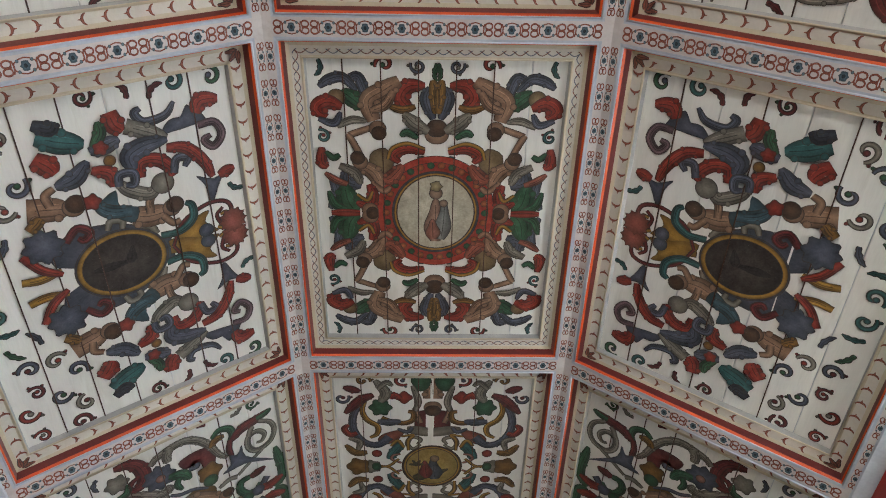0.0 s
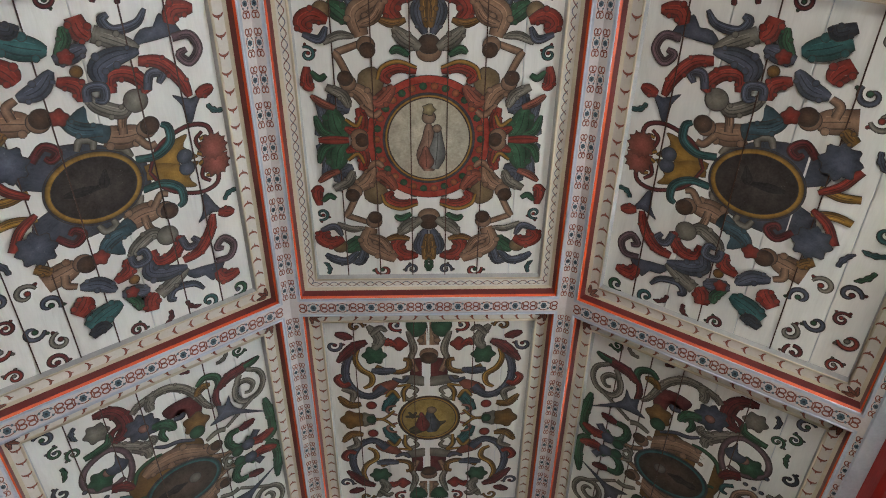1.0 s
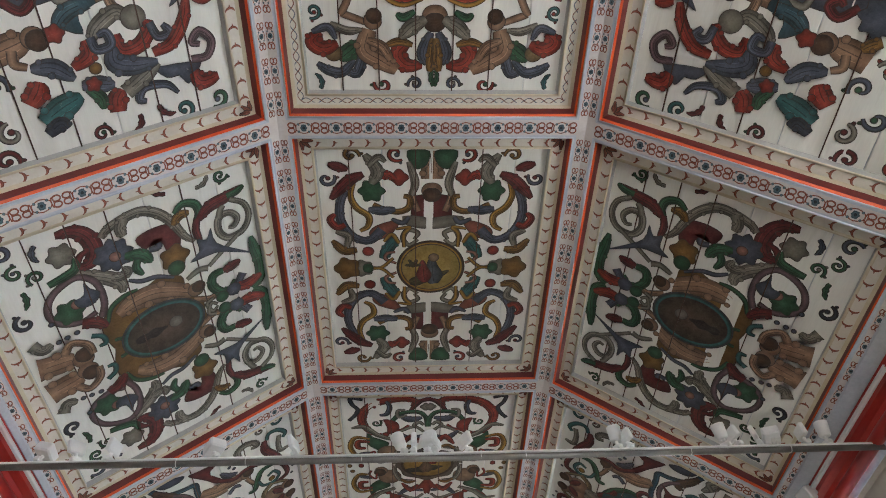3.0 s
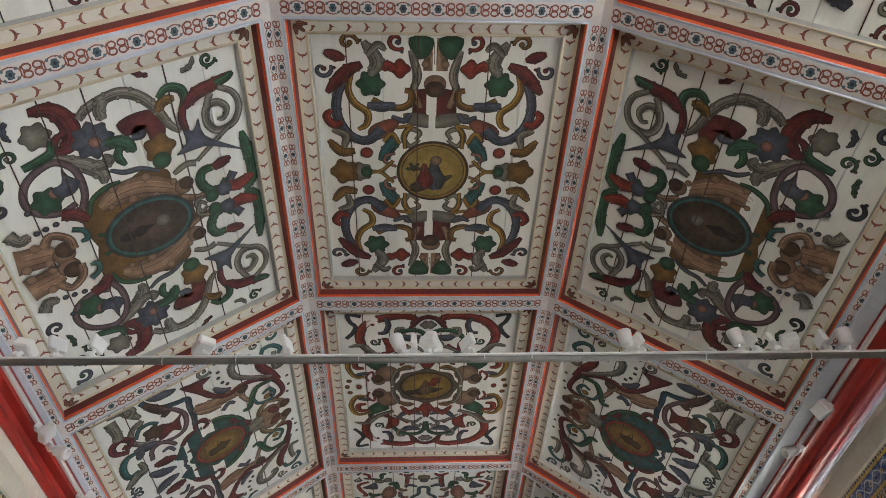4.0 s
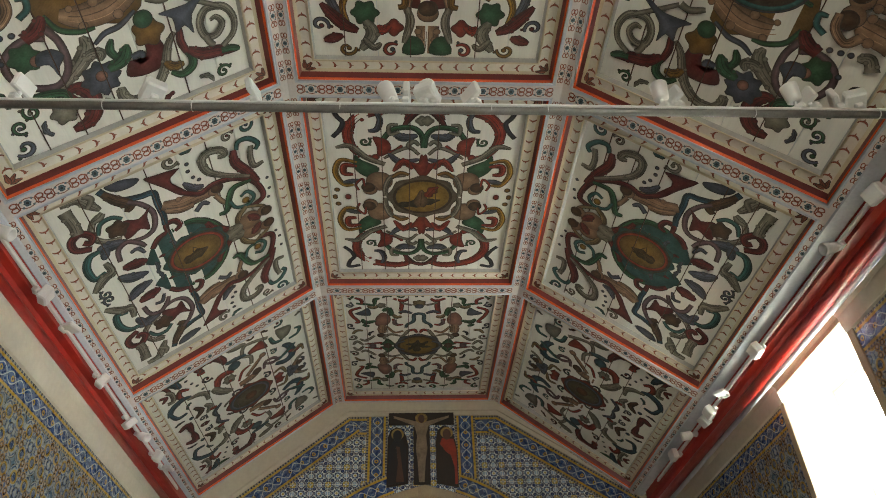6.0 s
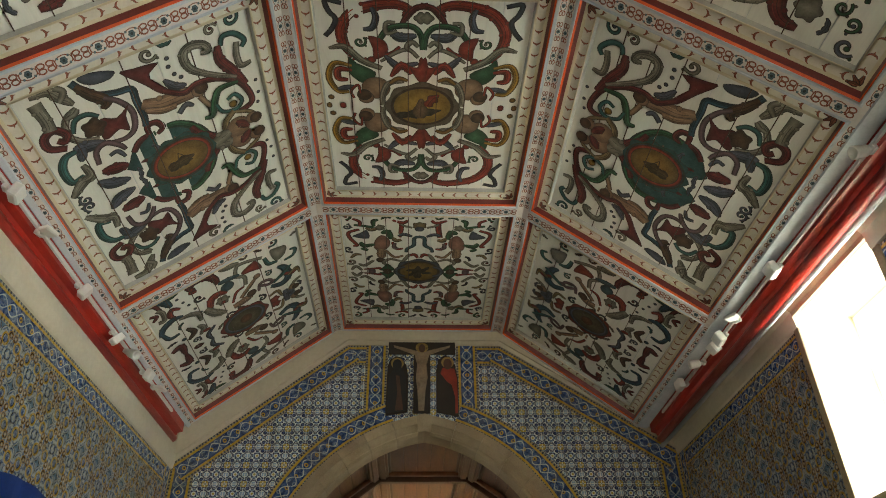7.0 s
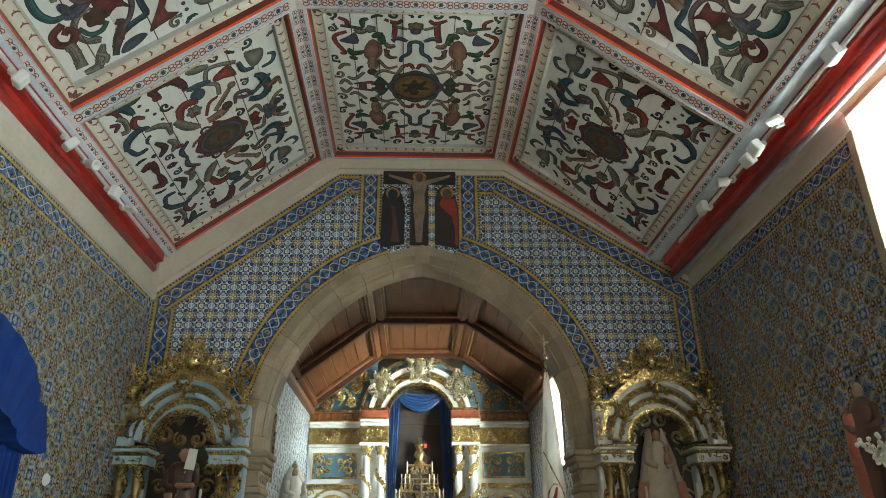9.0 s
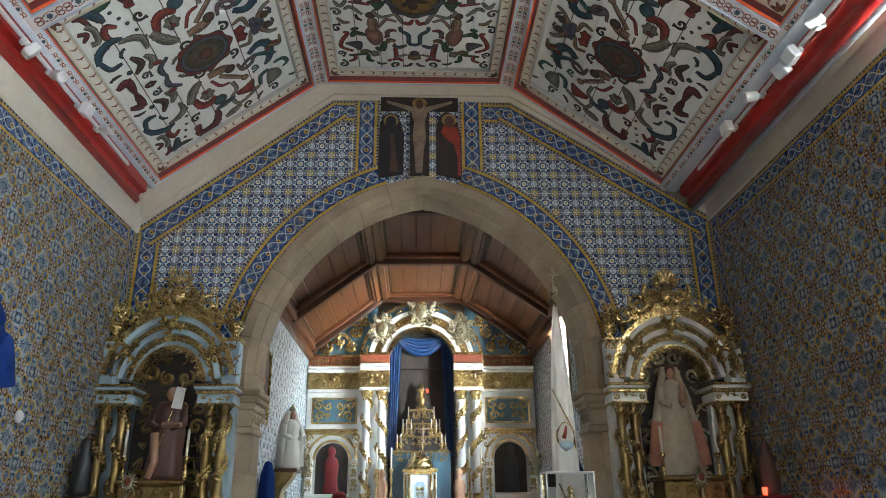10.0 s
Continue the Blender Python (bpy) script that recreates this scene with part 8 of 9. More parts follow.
for k in range(5):
    sh = Shape()
    pts = [(-0.52 + 1.04 * t, 0.30 - 0.012 * k, 4.86 - 0.035 * k - (0.10 + 0.05 * k) * 4 * t * (1 - t)) for t in np.linspace(0, 1, 17)]
    sh.tube(pts, [0.022 + 0.016 * math.sin(math.pi * i / 16) for i in range(17)], 0, 8)
    part("swag_fold", sh, M_DRAPESATIN, dr)

# stepped throne with candles
th = thing("altar_throne", "tiered gilded throne with candles in the altar niche", "throne", "", Matrix.Translation((0.17, AY, 0)))
for k, (w, z0, z1, yy) in enumerate(((0.62, 1.3, 2.30, 0.0), (0.50, 2.30, 2.62, 0.10), (0.36, 2.62, 2.90, 0.20), (0.24, 2.90, 3.20, 0.26))):
    sh = Shape()
    sh.box((-w, yy, z0), (w, 0.5, z1 - 0.03), 0, 0.012)
    # upper tiers get the dark niche colour in place of shade
    st = part("tier", sh, M_TEALGROUND if k < 1 else M_SHADE, th)
    sh = carving(-w + 0.02, w - 0.02, z1 - 0.22, z1 - 0.02, yy, 0.11, 50 + k)
    sh.box((-w - 0.02, yy - 0.025, z1 - 0.035), (w + 0.02, 0.5, z1), 0, 0.008)
    part("tier_carving", sh, M_GOLDDARK, st)
sh = Shape()
sh.lathe((0, 0.32, 3.20), [(0.14, 0), (0.10, 0.05), (0.06, 0.12), (0.12, 0.20), (0.10, 0.26), (0.05, 0.32), (0.09, 0.40), (0.12, 0.44), (0.05, 0.47), (0.03, 0.60)], 0, 12, lobes=6, lobe=0.1)
part("urn", sh, M_GOLDDARK, th)
for sg in (-1, 1):
    for k, (xx, zz, yy) in enumerate(((0.52, 2.30, 0.06), (0.44, 2.30, 0.06), (0.40, 2.62, 0.15), (0.32, 2.62, 0.15), (0.22, 2.62, 0.15), (0.28, 2.90, 0.23))):
        candle(0.17 + sg * xx, AY + yy, zz, 0.20, 0.16, 0.010)
sh = Shape()
sh.box((-0.014, -0.014, 0), (0.014, 0.014, 0.62), 0, 0.004)
sh.box((-0.17, -0.014, 0.44), (0.17, 0.014, 0.47), 0, 0.004)
cr = thing("altar_cross", "slender gilded cross standing on the altar throne", "cross", "", Matrix.Translation((0.20, AY - 0.04, 2.30)))
part("cross_bars", sh, M_GOLD, cr)
sh = Shape()
sh.tube([(-0.14, -0.02, 0.47), (0, -0.025, 0.42), (0.14, -0.02, 0.47)], 0.012, 0, 6)
sh.tube([(0, -0.025, 0.46), (0, -0.03, 0.30), (0.01, -0.025, 0.10)], [0.02, 0.024, 0.01], 0, 6)
part("pale_form", sh, M_PALEFORM, cr)

# tabernacle
tb = thing("tabernacle", "white and gold tabernacle with a domed roof and framed door", "tabernacle", "", Matrix.Translation((0.14, AY - 0.42, 0)))
sh = Shape()
sh.box((-0.34, 0, 1.05), (0.34, 0.42, 1.84), 0, 0.02)
sh.box((-0.24, -0.08, 1.05), (0.24, 0.1, 1.80), 0, 0.02)
bd = part("body", sh, M_WHITE, tb)
sh = Shape()
for z0, z1, w in ((1.80, 1.84, 0.27), (1.84, 1.90, 0.30), (1.02, 1.10, 0.30)):
    sh.box((-w, -0.12, z0), (w, 0.3, z1), 0, 0.01)
for x in (-0.30, 0.30, -0.22, 0.22):
    sh.tube([(x, -0.02 if abs(x) > 0.25 else -0.10, 1.1), (x, -0.02 if abs(x) > 0.25 else -0.10, 1.8)], 0.025, 0, 8)
sh.box((-0.36, -0.04, 1.84), (0.36, 0.42, 1.92), 0, 0.012)
part("gilded_mouldings", sh, M_GOLD, bd)
sh = Shape()
sh.prism([(-0.12, 1.22), (0.12, 1.22), (0.12, 1.58), (0.06, 1.66), (-0.06, 1.66), (-0.12, 1.58)], -0.095, -0.082)
dd = part("door", sh, M_PALEBLUE, tb, "pale door with gilded ornament")
sh = carving(-0.10, 0.10, 1.26, 1.58, -0.095, 0.10, 61)
part("door_ornament", sh, M_GOLD, dd)
sh = Shape()
sh.lathe((0, 0.12, 1.92), [(0.30, 0), (0.29, 0.06), (0.24, 0.13), (0.26, 0.15), (0.17, 0.24), (0.10, 0.28), (0.03, 0.31), (0.04, 0.34), (0.0, 0.37)], 0, 8)
part("roof", sh, M_GOLD, tb)
for sg in (-1, 1):
    sh = Shape()
    sh.lathe((0, 0, 0), [(0.10, 0), (0.11, 0.10), (0.08, 0.22), (0.11, 0.36), (0.13, 0.50), (0.09, 0.62), (0.05, 0.66), (0.075, 0.72), (0.075, 0.80), (0.03, 0.86)], 0, 12, lobes=3, lobe=0.08, sy=0.8)
    solo("altar_statuette", sh, M_FLESH, "small polychrome carved figure beside the tabernacle", "statue", "altar statuettes", m=Matrix.Translation((0.14 + sg * 0.80, AY - 0.34, 1.06)))
tbl = thing("altar_table", "long white and gilded altar shelf below the tabernacle", "altar table", "", Matrix.Translation((0.17, AY - 0.55, 0)))
sh = Shape()
sh.box((-2.45, -0.05, 0), (2.45, 0.52, 0.98), 0, 0.02)
part("front", sh, M_PALEBLUE, tbl)
sh = carving(-2.4, 2.4, 0.72, 0.96, -0.05, 0.20, 71)
sh.box((-2.5, -0.10, 0.98), (2.5, 0.5, 1.05), 0, 0.02)
part("gilded_edge", sh, M_GOLD, tbl)
for x in (-0.62, -0.92, -1.12, 0.98, 1.22, 1.40):
    candle(0.17 + x, AY - 0.50, 1.05, 0.42, 0.86, 0.016)
for sg, mt, nm in ((-1, M_REDCLOTH, "red"), (1, M_BLACK, "black")):
    sh = Shape()
    sh.lathe((0, 0, 0), [(0.14, 0), (0.16, 0.05), (0.13, 0.3), (0.15, 0.55), (0.12, 0.70), (0.05, 0.76), (0.08, 0.82), (0.08, 0.90), (0.03, 0.96)], 0, 14, lobes=5, lobe=0.07, sy=0.7)
    solo("niche_statue", sh, mt, "carved statue in %s robe standing in an altar niche" % nm, "statue", m=Matrix.Translation((0.17 + sg * 1.90, AY - 0.02, 1.44)) @ Matrix.Diagonal((1, 0.6, 1, 1)))
for sg in (-1, 1):
    sh = Shape()
    sh.box((-0.36, -0.13, 1.05), (0.36, 0.13, 1.40), 0, 0.01)
    sh.box((-0.39, -0.16, 1.40), (0.39, 0.13, 1.44), 0, 0.01)
    solo("niche_plinth", sh, M_WHITE, "white plinth under an altar niche statue", "plinth", "niche plinths", m=Matrix.Translation((0.17 + sg * 1.90, AY - 0.03, 0)))


# ---- side altars ----
def side_altar(cx, half, label, frame_mat, relief_mat, seed):
    y = 9.62
    ob = thing("side_altar", label, "side altar", "side altars", Matrix.Translation((cx, y, 0)))
    sh = Shape()
    sh.box((-half, 0.0, 0.0), (half, 0.50, 1.02), 0, 0.02)
    part("altar_base", sh, M_WHITE, ob)
    sh = carving(-half + 0.05, half - 0.05, 0.62, 0.98, 0.0, 0.2, seed)
    sh.box((-half - 0.03, -0.05, 1.02), (half + 0.03, 0.50, 1.08), 0, 0.015)
    part("gilded_shelf", sh, M_GOLD, ob)
    # niche back, dark by colour to stand for the shade inside
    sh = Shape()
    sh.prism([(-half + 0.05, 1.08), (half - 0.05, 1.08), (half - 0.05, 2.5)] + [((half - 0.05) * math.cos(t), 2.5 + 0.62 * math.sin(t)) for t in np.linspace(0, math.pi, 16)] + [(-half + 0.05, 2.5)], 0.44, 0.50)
    back = part("niche_back", sh, M_SHADE, ob, "niche back coloured dark as shade")
    sh = carving(-0.42, 0.42, 1.2, 2.95, 0.44, 0.19, seed + 1, 0, None, lambda x, z: z < 2.5 or x * x + (z - 2.5) ** 2 < 0.2)
    part("relief", sh, relief_mat, back, "glossy carved leaf relief")
    for a, b2 in ((-half, -0.44), (0.44, half)):
        sh = Shape()
        sh.box((a, 0.30, 1.08), (b2, 0.46, 2.42), 0, 0.01)
        part("pier", sh, frame_mat, ob)
    for sg in (-1, 1):
        for xx, yy in ((half - 0.09, 0.16), (half - 0.27, 0.24)):
            sa, sb = Shape(), Shape()
            twisted_column(sa, sb, sg * xx, yy, 1.16, 2.16, 0.066, 2.2, sg)
            c = part("column", sa, M_GOLDDARK, ob, "tarnished gilt column shaft")
            part("vine", sb, M_GOLD, c, "gilded vine")
            sh = Shape()
            sh.lathe((sg * xx, yy, 2.15), [(0.05, 0), (0.065, 0.02), (0.06, 0.05), (0.09, 0.11), (0.10, 0.13)], 0, 12, lobes=6, lobe=0.1)
            part("capital", sh, M_GOLD, c)
            sh = Shape()
            sh.lathe((sg * xx, yy, 1.08), [(0.10, 0), (0.10, 0.03), (0.07, 0.05), (0.085, 0.08)], 0, 12)
            part("column_base", sh, M_GOLD, c)
        a, b2 = sorted((sg * (half - 0.40), sg * (half + 0.02)))
        sh = Shape()
        sh.box((a, 0.08, 2.285), (b2, 0.46, 2.40), 0, 0.012)
        sh.box((a - 0.03, 0.02, 2.44), (b2 + 0.03, 0.46, 2.475), 0, 0.010)
        en = part("entablature", sh, frame_mat, ob)
        sh = Shape()
        sh.box((a - 0.015, 0.05, 2.395), (b2 + 0.015, 0.46, 2.44), 0, 0.012)
        sh.box((a - 0.05, 0.0, 2.475), (b2 + 0.05, 0.46, 2.505), 0, 0.010)
        sh.box((a - 0.01, 0.06, 2.27), (b2 + 0.01, 0.46, 2.295), 0, 0.008)
        carving(a + 0.02, b2 - 0.02, 2.30, 2.39, 0.08, 0.09, seed + 3, 0, sh)
        part("gilded_mouldings", sh, M_GOLD, en)
        # urn finial
        fx = sg * (half - 0.06)
        sh = Shape()
        sh.box((fx - 0.09, 0.10, 2.50), (fx + 0.09, 0.30, 3.02), 0, 0.012)
        bl = part("finial_block", sh, frame_mat, ob)
        sh = carving(fx - 0.10, fx + 0.10, 2.54, 3.0, 0.10, 0.13, seed + 4)
        sh.box((fx - 0.12, 0.06, 3.02), (fx + 0.12, 0.32, 3.06), 0, 0.01)
        part("block_carving", sh, M_GOLD, bl)
        sh = Shape()
        sh.lathe((fx, 0.2, 3.06), [(0.07, 0), (0.05, 0.03), (0.035, 0.06), (0.085, 0.12), (0.10, 0.17), (0.07, 0.20), (0.075, 0.22)], 0, 14, lobes=8, lobe=0.05)
        rr = random.Random(seed + 9)
        for k in range(26):
            a = rr.uniform(0, 6.28)
            zz = 3.29 + rr.uniform(0, 0.26)
            r0 = 0.07 * (1.2 - (zz - 3.29) * 1.6)
            sh.blob((fx + r0 * math.cos(a), 0.2 + r0 * math.sin(a), zz), (0.032, 0.032, 0.04), 0, 6, 4)
        part("finial", sh, M_GOLD, ob, "gilded flower-filled urn")
    # stacked arches
    for r0, r1, yy, mt in ((0.44, 0.49, 0.16, M_GOLD), (0.49, 0.55, 0.20, frame_mat), (0.55, 0.63, 0.24, M_GOLDDARK), (0.63, 0.69, 0.14, frame_mat), (0.69, 0.78, 0.20, M_GOLDDARK), (0.78, 0.84, 0.10, frame_mat), (0.84, 0.90, 0.06, M_GOLD)):
        sh = Shape()
        k = min(1.0, half / 0.90)
        sh.sweep(arc_path(0, 2.50, r0 * k, r0, 8, 172, 26), [(0, yy), ((r1 - r0), yy), ((r1 - r0), 0.44), (0, 0.44)])
        part("arch_band", sh, mt, ob)
    sh = Shape()
    k = min(1.0, half / 0.90)
    for rad_, n in ((0.59, 15), (0.735, 18)):
        for i in range(n):
            a = radians(12 + 156 * (i + 0.5) / n)
            volute(sh, rad_ * k * math.cos(a), 2.5 + rad_ * math.sin(a), 0.20, 0.055, math.degrees(a), 1.0 if i % 2 else -1.0, 0.017)
            acanthus(sh, rad_ * k * math.cos(a), 2.5 + rad_ * math.sin(a), 0.20, math.degrees(a) + 80, 0.09, 0.035, 0, 60)
    for i in range(24):
        a = radians(14 + 152 * i / 23)
        acanthus(sh, 0.46 * k * math.cos(a), 2.5 + 0.46 * math.sin(a), 0.14, math.degrees(a) + 180, 0.07, 0.035, 0, 50 if i % 2 else -50)
    part("arch_carving", sh, M_GOLD, ob)
    for ang in (34, 90, 146):
        x, z = 0.70 * k * math.cos(radians(ang)), 2.5 + 0.72 * math.sin(radians(ang))
        sh = Shape()
        for q in range(8):
            acanthus(sh, x, z, 0.10, 45 * q + ang, 0.17, 0.075, 0, 80 if q % 2 else -80)
        sh.blob((x, 0.04, z), (0.055, 0.05, 0.075), 0, 8, 6)
        part("arch_boss", sh, M_GOLD, ob)
    # crest
    sh = Shape()
    for sg in (-1, 1):
        volute(sh, sg * 0.16, 3.62, 0.16, 0.13, 90, sg * 1.2, 0.035)
        volute(sh, sg * 0.36, 3.48, 0.16, 0.13, 60 if sg > 0 else 120, sg * 1.2, 0.035)
        volute(sh, sg * 0.54, 3.34, 0.16, 0.11, 90, -sg * 1.2, 0.03)
        for (x, z, a, l) in ((0.10, 3.72, 60, 0.20), (0.26, 3.56, 50, 0.20), (0.44, 3.42, 40, 0.18), (0.20, 3.44, 20, 0.20), (0.05, 3.50, 80, 0.22), (0.60, 3.26, 20, 0.14), (0.34, 3.38, 100, 0.18)):
            acanthus(sh, sg * x, z, 0.16, a if sg > 0 else 180 - a, l, 0.075, 0, 80 * sg)
    for q in range(7):
        acanthus(sh, 0, 3.74, 0.12, 30 + 20 * q, 0.20, 0.05, 0, (q - 3) * 8)
    sh.blob((0, 0.12, 3.60), (0.10, 0.07, 0.13), 0, 10, 7)
    sh.box((-0.5, 0.17, 3.28), (0.5, 0.24, 3.46), 0, 0.03)
    sh.box((-0.22, 0.17, 3.40), (0.22, 0.24, 3.66), 0, 0.03)
    part("crest", sh, M_GOLD, ob, "gilded openwork crest")
    sh = Shape()
    sh.box((-0.34, -0.04, 1.08), (0.34, 0.40, 1.40), 0, 0.02)
    carving(-0.3, 0.3, 1.12, 1.36, -0.04, 0.13, seed + 6, 0, sh)
    sh.box((-0.38, -0.08, 1.40), (0.38, 0.40, 1.45), 0, 0.015)
    part("statue_pedestal", sh, M_GOLDDARK, ob, "tarnished gilt pedestal")
    return ob


side_altar(-2.86, 0.77, "gilded and pale blue carved side altar with brown-robed statue niche", M_PALEBLUE, M_GOLDDARK, 100)
side_altar(3.17, 0.80, "gilded and white carved side altar with a silvery leaf-relief niche", M_WHITE, M_SILVERGILT, 200)


def robed(profile, mats, head_z, lobes, sy=0.75):
    """A plain robed form: pleated body, shoulders and a smooth head."""
    sh = Shape()
    sh.lathe((0, 0, 0), profile, 0, 28, lobes=lobes, lobe=0.05, sy=sy)
    sh.blob((0, 0, head_z), (0.062, 0.066, 0.085), 1, 12, 8)
    for sg in (-1, 1):
        sh.tube([(sg * 0.15, -0.02, head_z - 0.17), (sg * 0.19, -0.08, head_z - 0.34), (sg * 0.08, -0.16, head_z - 0.40)], [0.05, 0.05, 0.04], 0, 8)
    return sh


sh = robed([(0.20, 0), (0.21, 0.06), (0.18, 0.30), (0.19, 0.50), (0.17, 0.66), (0.185, 0.76), (0.14, 0.84), (0.05, 0.88)], None, 0.96, 7)
sh.tube([(-0.09, -0.17, 0.50), (-0.05, -0.19, 0.20), (-0.11, -0.18, 0.02)], [0.05, 0.045, 0.035], 1, 8)
sh.box((-0.02, -0.22, 0.56), (0.20, -0.12, 0.62), 1, 0.02)
solo("robed_statue", sh, [M_BROWNROBE, M_FLESH], "dark brown robed polychrome statue on a gilt pedestal", "statue", m=Matrix.Translation((-2.80, 9.80, 1.45)))
ob = thing("statue_staff", "thin golden staff with a small pennant", "staff", "", Matrix.Translation((-2.80, 9.62, 1.45)))
sh = Shape()
sh.tube([(-0.12, 0, 0.02), (0.16, 0.02, 1.08)], 0.007, 0, 6)
part("pole", sh, M_GOLD, ob)
sh = Shape()
sh.prism([(0.06, 0.78), (0.18, 0.76), (0.20, 1.0), (0.10, 1.02)], -0.01, 0.0)
part("pennant", sh, M_LINEN, ob)

sh = robed([(0.29, 0), (0.30, 0.05), (0.25, 0.40), (0.205, 0.75), (0.17, 0.95), (0.16, 1.02), (0.09, 1.10), (0.045, 1.13)], None, 1.20, 9, 0.6)
for sg in (-1, 1):
    sh.tube([(sg * 0.07, 0.03, 1.28), (sg * 0.15, 0.03, 1.02), (sg * 0.23, 0.02, 0.66), (sg * 0.28, 0.02, 0.30), (sg * 0.30, 0.0, 0.12)], [0.05, 0.07, 0.085, 0.09, 0.085], 2, 10, 0.6)
    sh.tube([(sg * 0.26, -0.02, 0.62), (sg * 0.31, -0.02, 0.30), (sg * 0.33, -0.02, 0.12)], [0.085, 0.10, 0.10], 3, 10, 0.6)
sh.blob((0, 0.025, 1.235), (0.085, 0.075, 0.09), 4, 10, 7)
sh.lathe((0.10, -0.13, 0.82), [(0.06, 0), (0.065, 0.06), (0.05, 0.12), (0.02, 0.15), (0.04, 0.17), (0.045, 0.21), (0.015, 0.26)], 1, 10)
solo("mantled_statue", sh, [M_GOWN, M_FLESH, M_GOWN, M_ROSE, M_BROWNROBE], "tall statue in ivory gown and rose-bordered lace mantle", "statue", m=Matrix.Translation((3.14, 9.88, 1.45)) @ Matrix.Diagonal((0.88, 0.7, 1, 1)))
for x, h in ((2.86, 0.30), (3.50, 0.34)):
    candle(x, 9.66, 1.08, h, 0.62, 0.016)
candle(-3.20, 9.66, 1.08, 0.30, 0.62, 0.016)
candle(-2.52, 9.66, 1.08, 0.30, 0.62, 0.016)
for x, nm in ((-3.07, "reliquary"), (3.22, "reliquary")):
    ob = thing("reliquary", "small silver sunburst reliquary on the side altar", "reliquary", "reliquaries", Matrix.Translation((x, 9.52, 1.10)))
    sh = Shape()
    sh.lathe((0, 0, 0), [(0.075, 0), (0.06, 0.02), (0.015, 0.06), (0.025, 0.12), (0.012, 0.18), (0.012, 0.26)], 0, 12)
    part("stem", sh, M_SILVERGILT, ob)
    sh = Shape()
    for q in range(16):
        a = 2 * math.pi * q / 16
        sh.tube([(0.05 * math.cos(a), 0, 0.33 + 0.06 * math.sin(a)), (0.105 * math.cos(a), 0, 0.33 + 0.12 * math.sin(a))], [0.012, 0.005], 0, 5)
    sh.blob((0, 0, 0.33), (0.06, 0.02, 0.075), 0, 12, 6)
    part("sunburst", sh, M_SILVERGILT, ob)
    sh = Shape()
    sh.blob((0, -0.018, 0.33), (0.035, 0.012, 0.045), 0, 12, 6)
    part("window_disc", sh, M_MARBLERED, ob)
# small figure on the corner of the left altar and red votive lamp on the right one
sh = Shape()
sh.lathe((0, 0, 0), [(0.10, 0), (0.11, 0.06), (0.09, 0.25), (0.10, 0.38), (0.05, 0.44), (0.06, 0.50), (0.06, 0.56), (0.02, 0.60)], 0, 12, lobes=4, lobe=0.06)
solo("corner_statuette", sh, M_DULLBLUE, "small dark painted statuette beside the side altar", "statue", m=Matrix.Translation((-3.48, 9.30, 1.28)))
sh = Shape()
sh.lathe((0, 0, 0), [(0.10, 0), (0.12, 0.5), (0.14, 1.22), (0.16, 1.28)], 0, 12)
solo("corner_stand", sh, M_WOODDARK, "dark wooden stand in the corner of the nave", "stand", m=Matrix.Translation((-3.48, 9.30, 0)))
ob = thing("votive_stand", "red-draped stand with a votive lamp and small statuette", "stand", "", Matrix.Translation((3.72, 9.05, 0)))
sh = Shape()
sh.box((-0.20, -0.20, 0), (0.20, 0.20, 1.22), 0, 0.03)
part("drape", sh, M_REDCLOTH, ob)
sh = Shape()
sh.lathe((0.05, 0, 1.22), [(0.09, 0), (0.09, 0.05), (0.10, 0.10), (0.08, 0.30), (0.085, 0.38), (0.04, 0.43), (0.055, 0.48), (0.02, 0.56)], 0, 12, lobes=4, lobe=0.06)
part("statuette", sh, M_BROWNROBE, ob)
m_votive, nt, b = material("red_votive_glass", 0.2)
b.inputs["Base Color"].default_value = (0.5, 0.01, 0.01, 1)
b.inputs["Emission Color"].default_value = (1.0, 0.05, 0.02, 1)
b.inputs["Emission Strength"].default_value = 2.0
sh = Shape()
sh.lathe((-0.08, -0.12, 1.22), [(0.022, 0), (0.028, 0.07), (0.022, 0.08)], 0, 10)
part("votive_glass", sh, m_votive, ob, "glowing red votive glass")
sh = Shape()
sh.lathe((0.30, AY + 0.20, 3.56), [(0.018, 0), (0.024, 0.07), (0.016, 0.08)], 0, 10)
solo("sanctuary_lamp", sh, m_votive, "small glowing red sanctuary lamp on the throne", "lamp")

# ---- processional banner ----
ob = thing("processional_banner", "furled white banner with gold edging on a silver cross staff", "banner", "", Matrix.Translation((1.60, 9.0, 0)))
sh = Shape()
sh.tube([(0.02, 0, 0.02), (0.0, 0, 3.42)], 0.016, 0, 10)
part("staff", sh, M_SILVERGILT, ob)
sh = Shape()
sh.blob((0, 0, 3.43), (0.052, 0.052, 0.058), 0, 14, 10)
sh.box((-0.009, -0.006, 3.48), (0.009, 0.006, 3.72), 0, 0.003)
sh.box((-0.065, -0.006, 3.62), (0.065, 0.006, 3.638), 0, 0.003)
part("orb_and_cross", sh, M_SILVERGILT, ob)
sh = Shape()
sh.lathe((0, 0, 0), [(0.135, 0.6), (0.14, 1.0), (0.13, 1.5), (0.115, 2.0), (0.088, 2.5), (0.05, 3.0), (0.022, 3.25)], 0, 40, lobes=6, lobe=0.10, sy=0.55)
cl = part("cloth", sh, M_LINEN, ob, "hanging white silk folds")
sh = Shape()
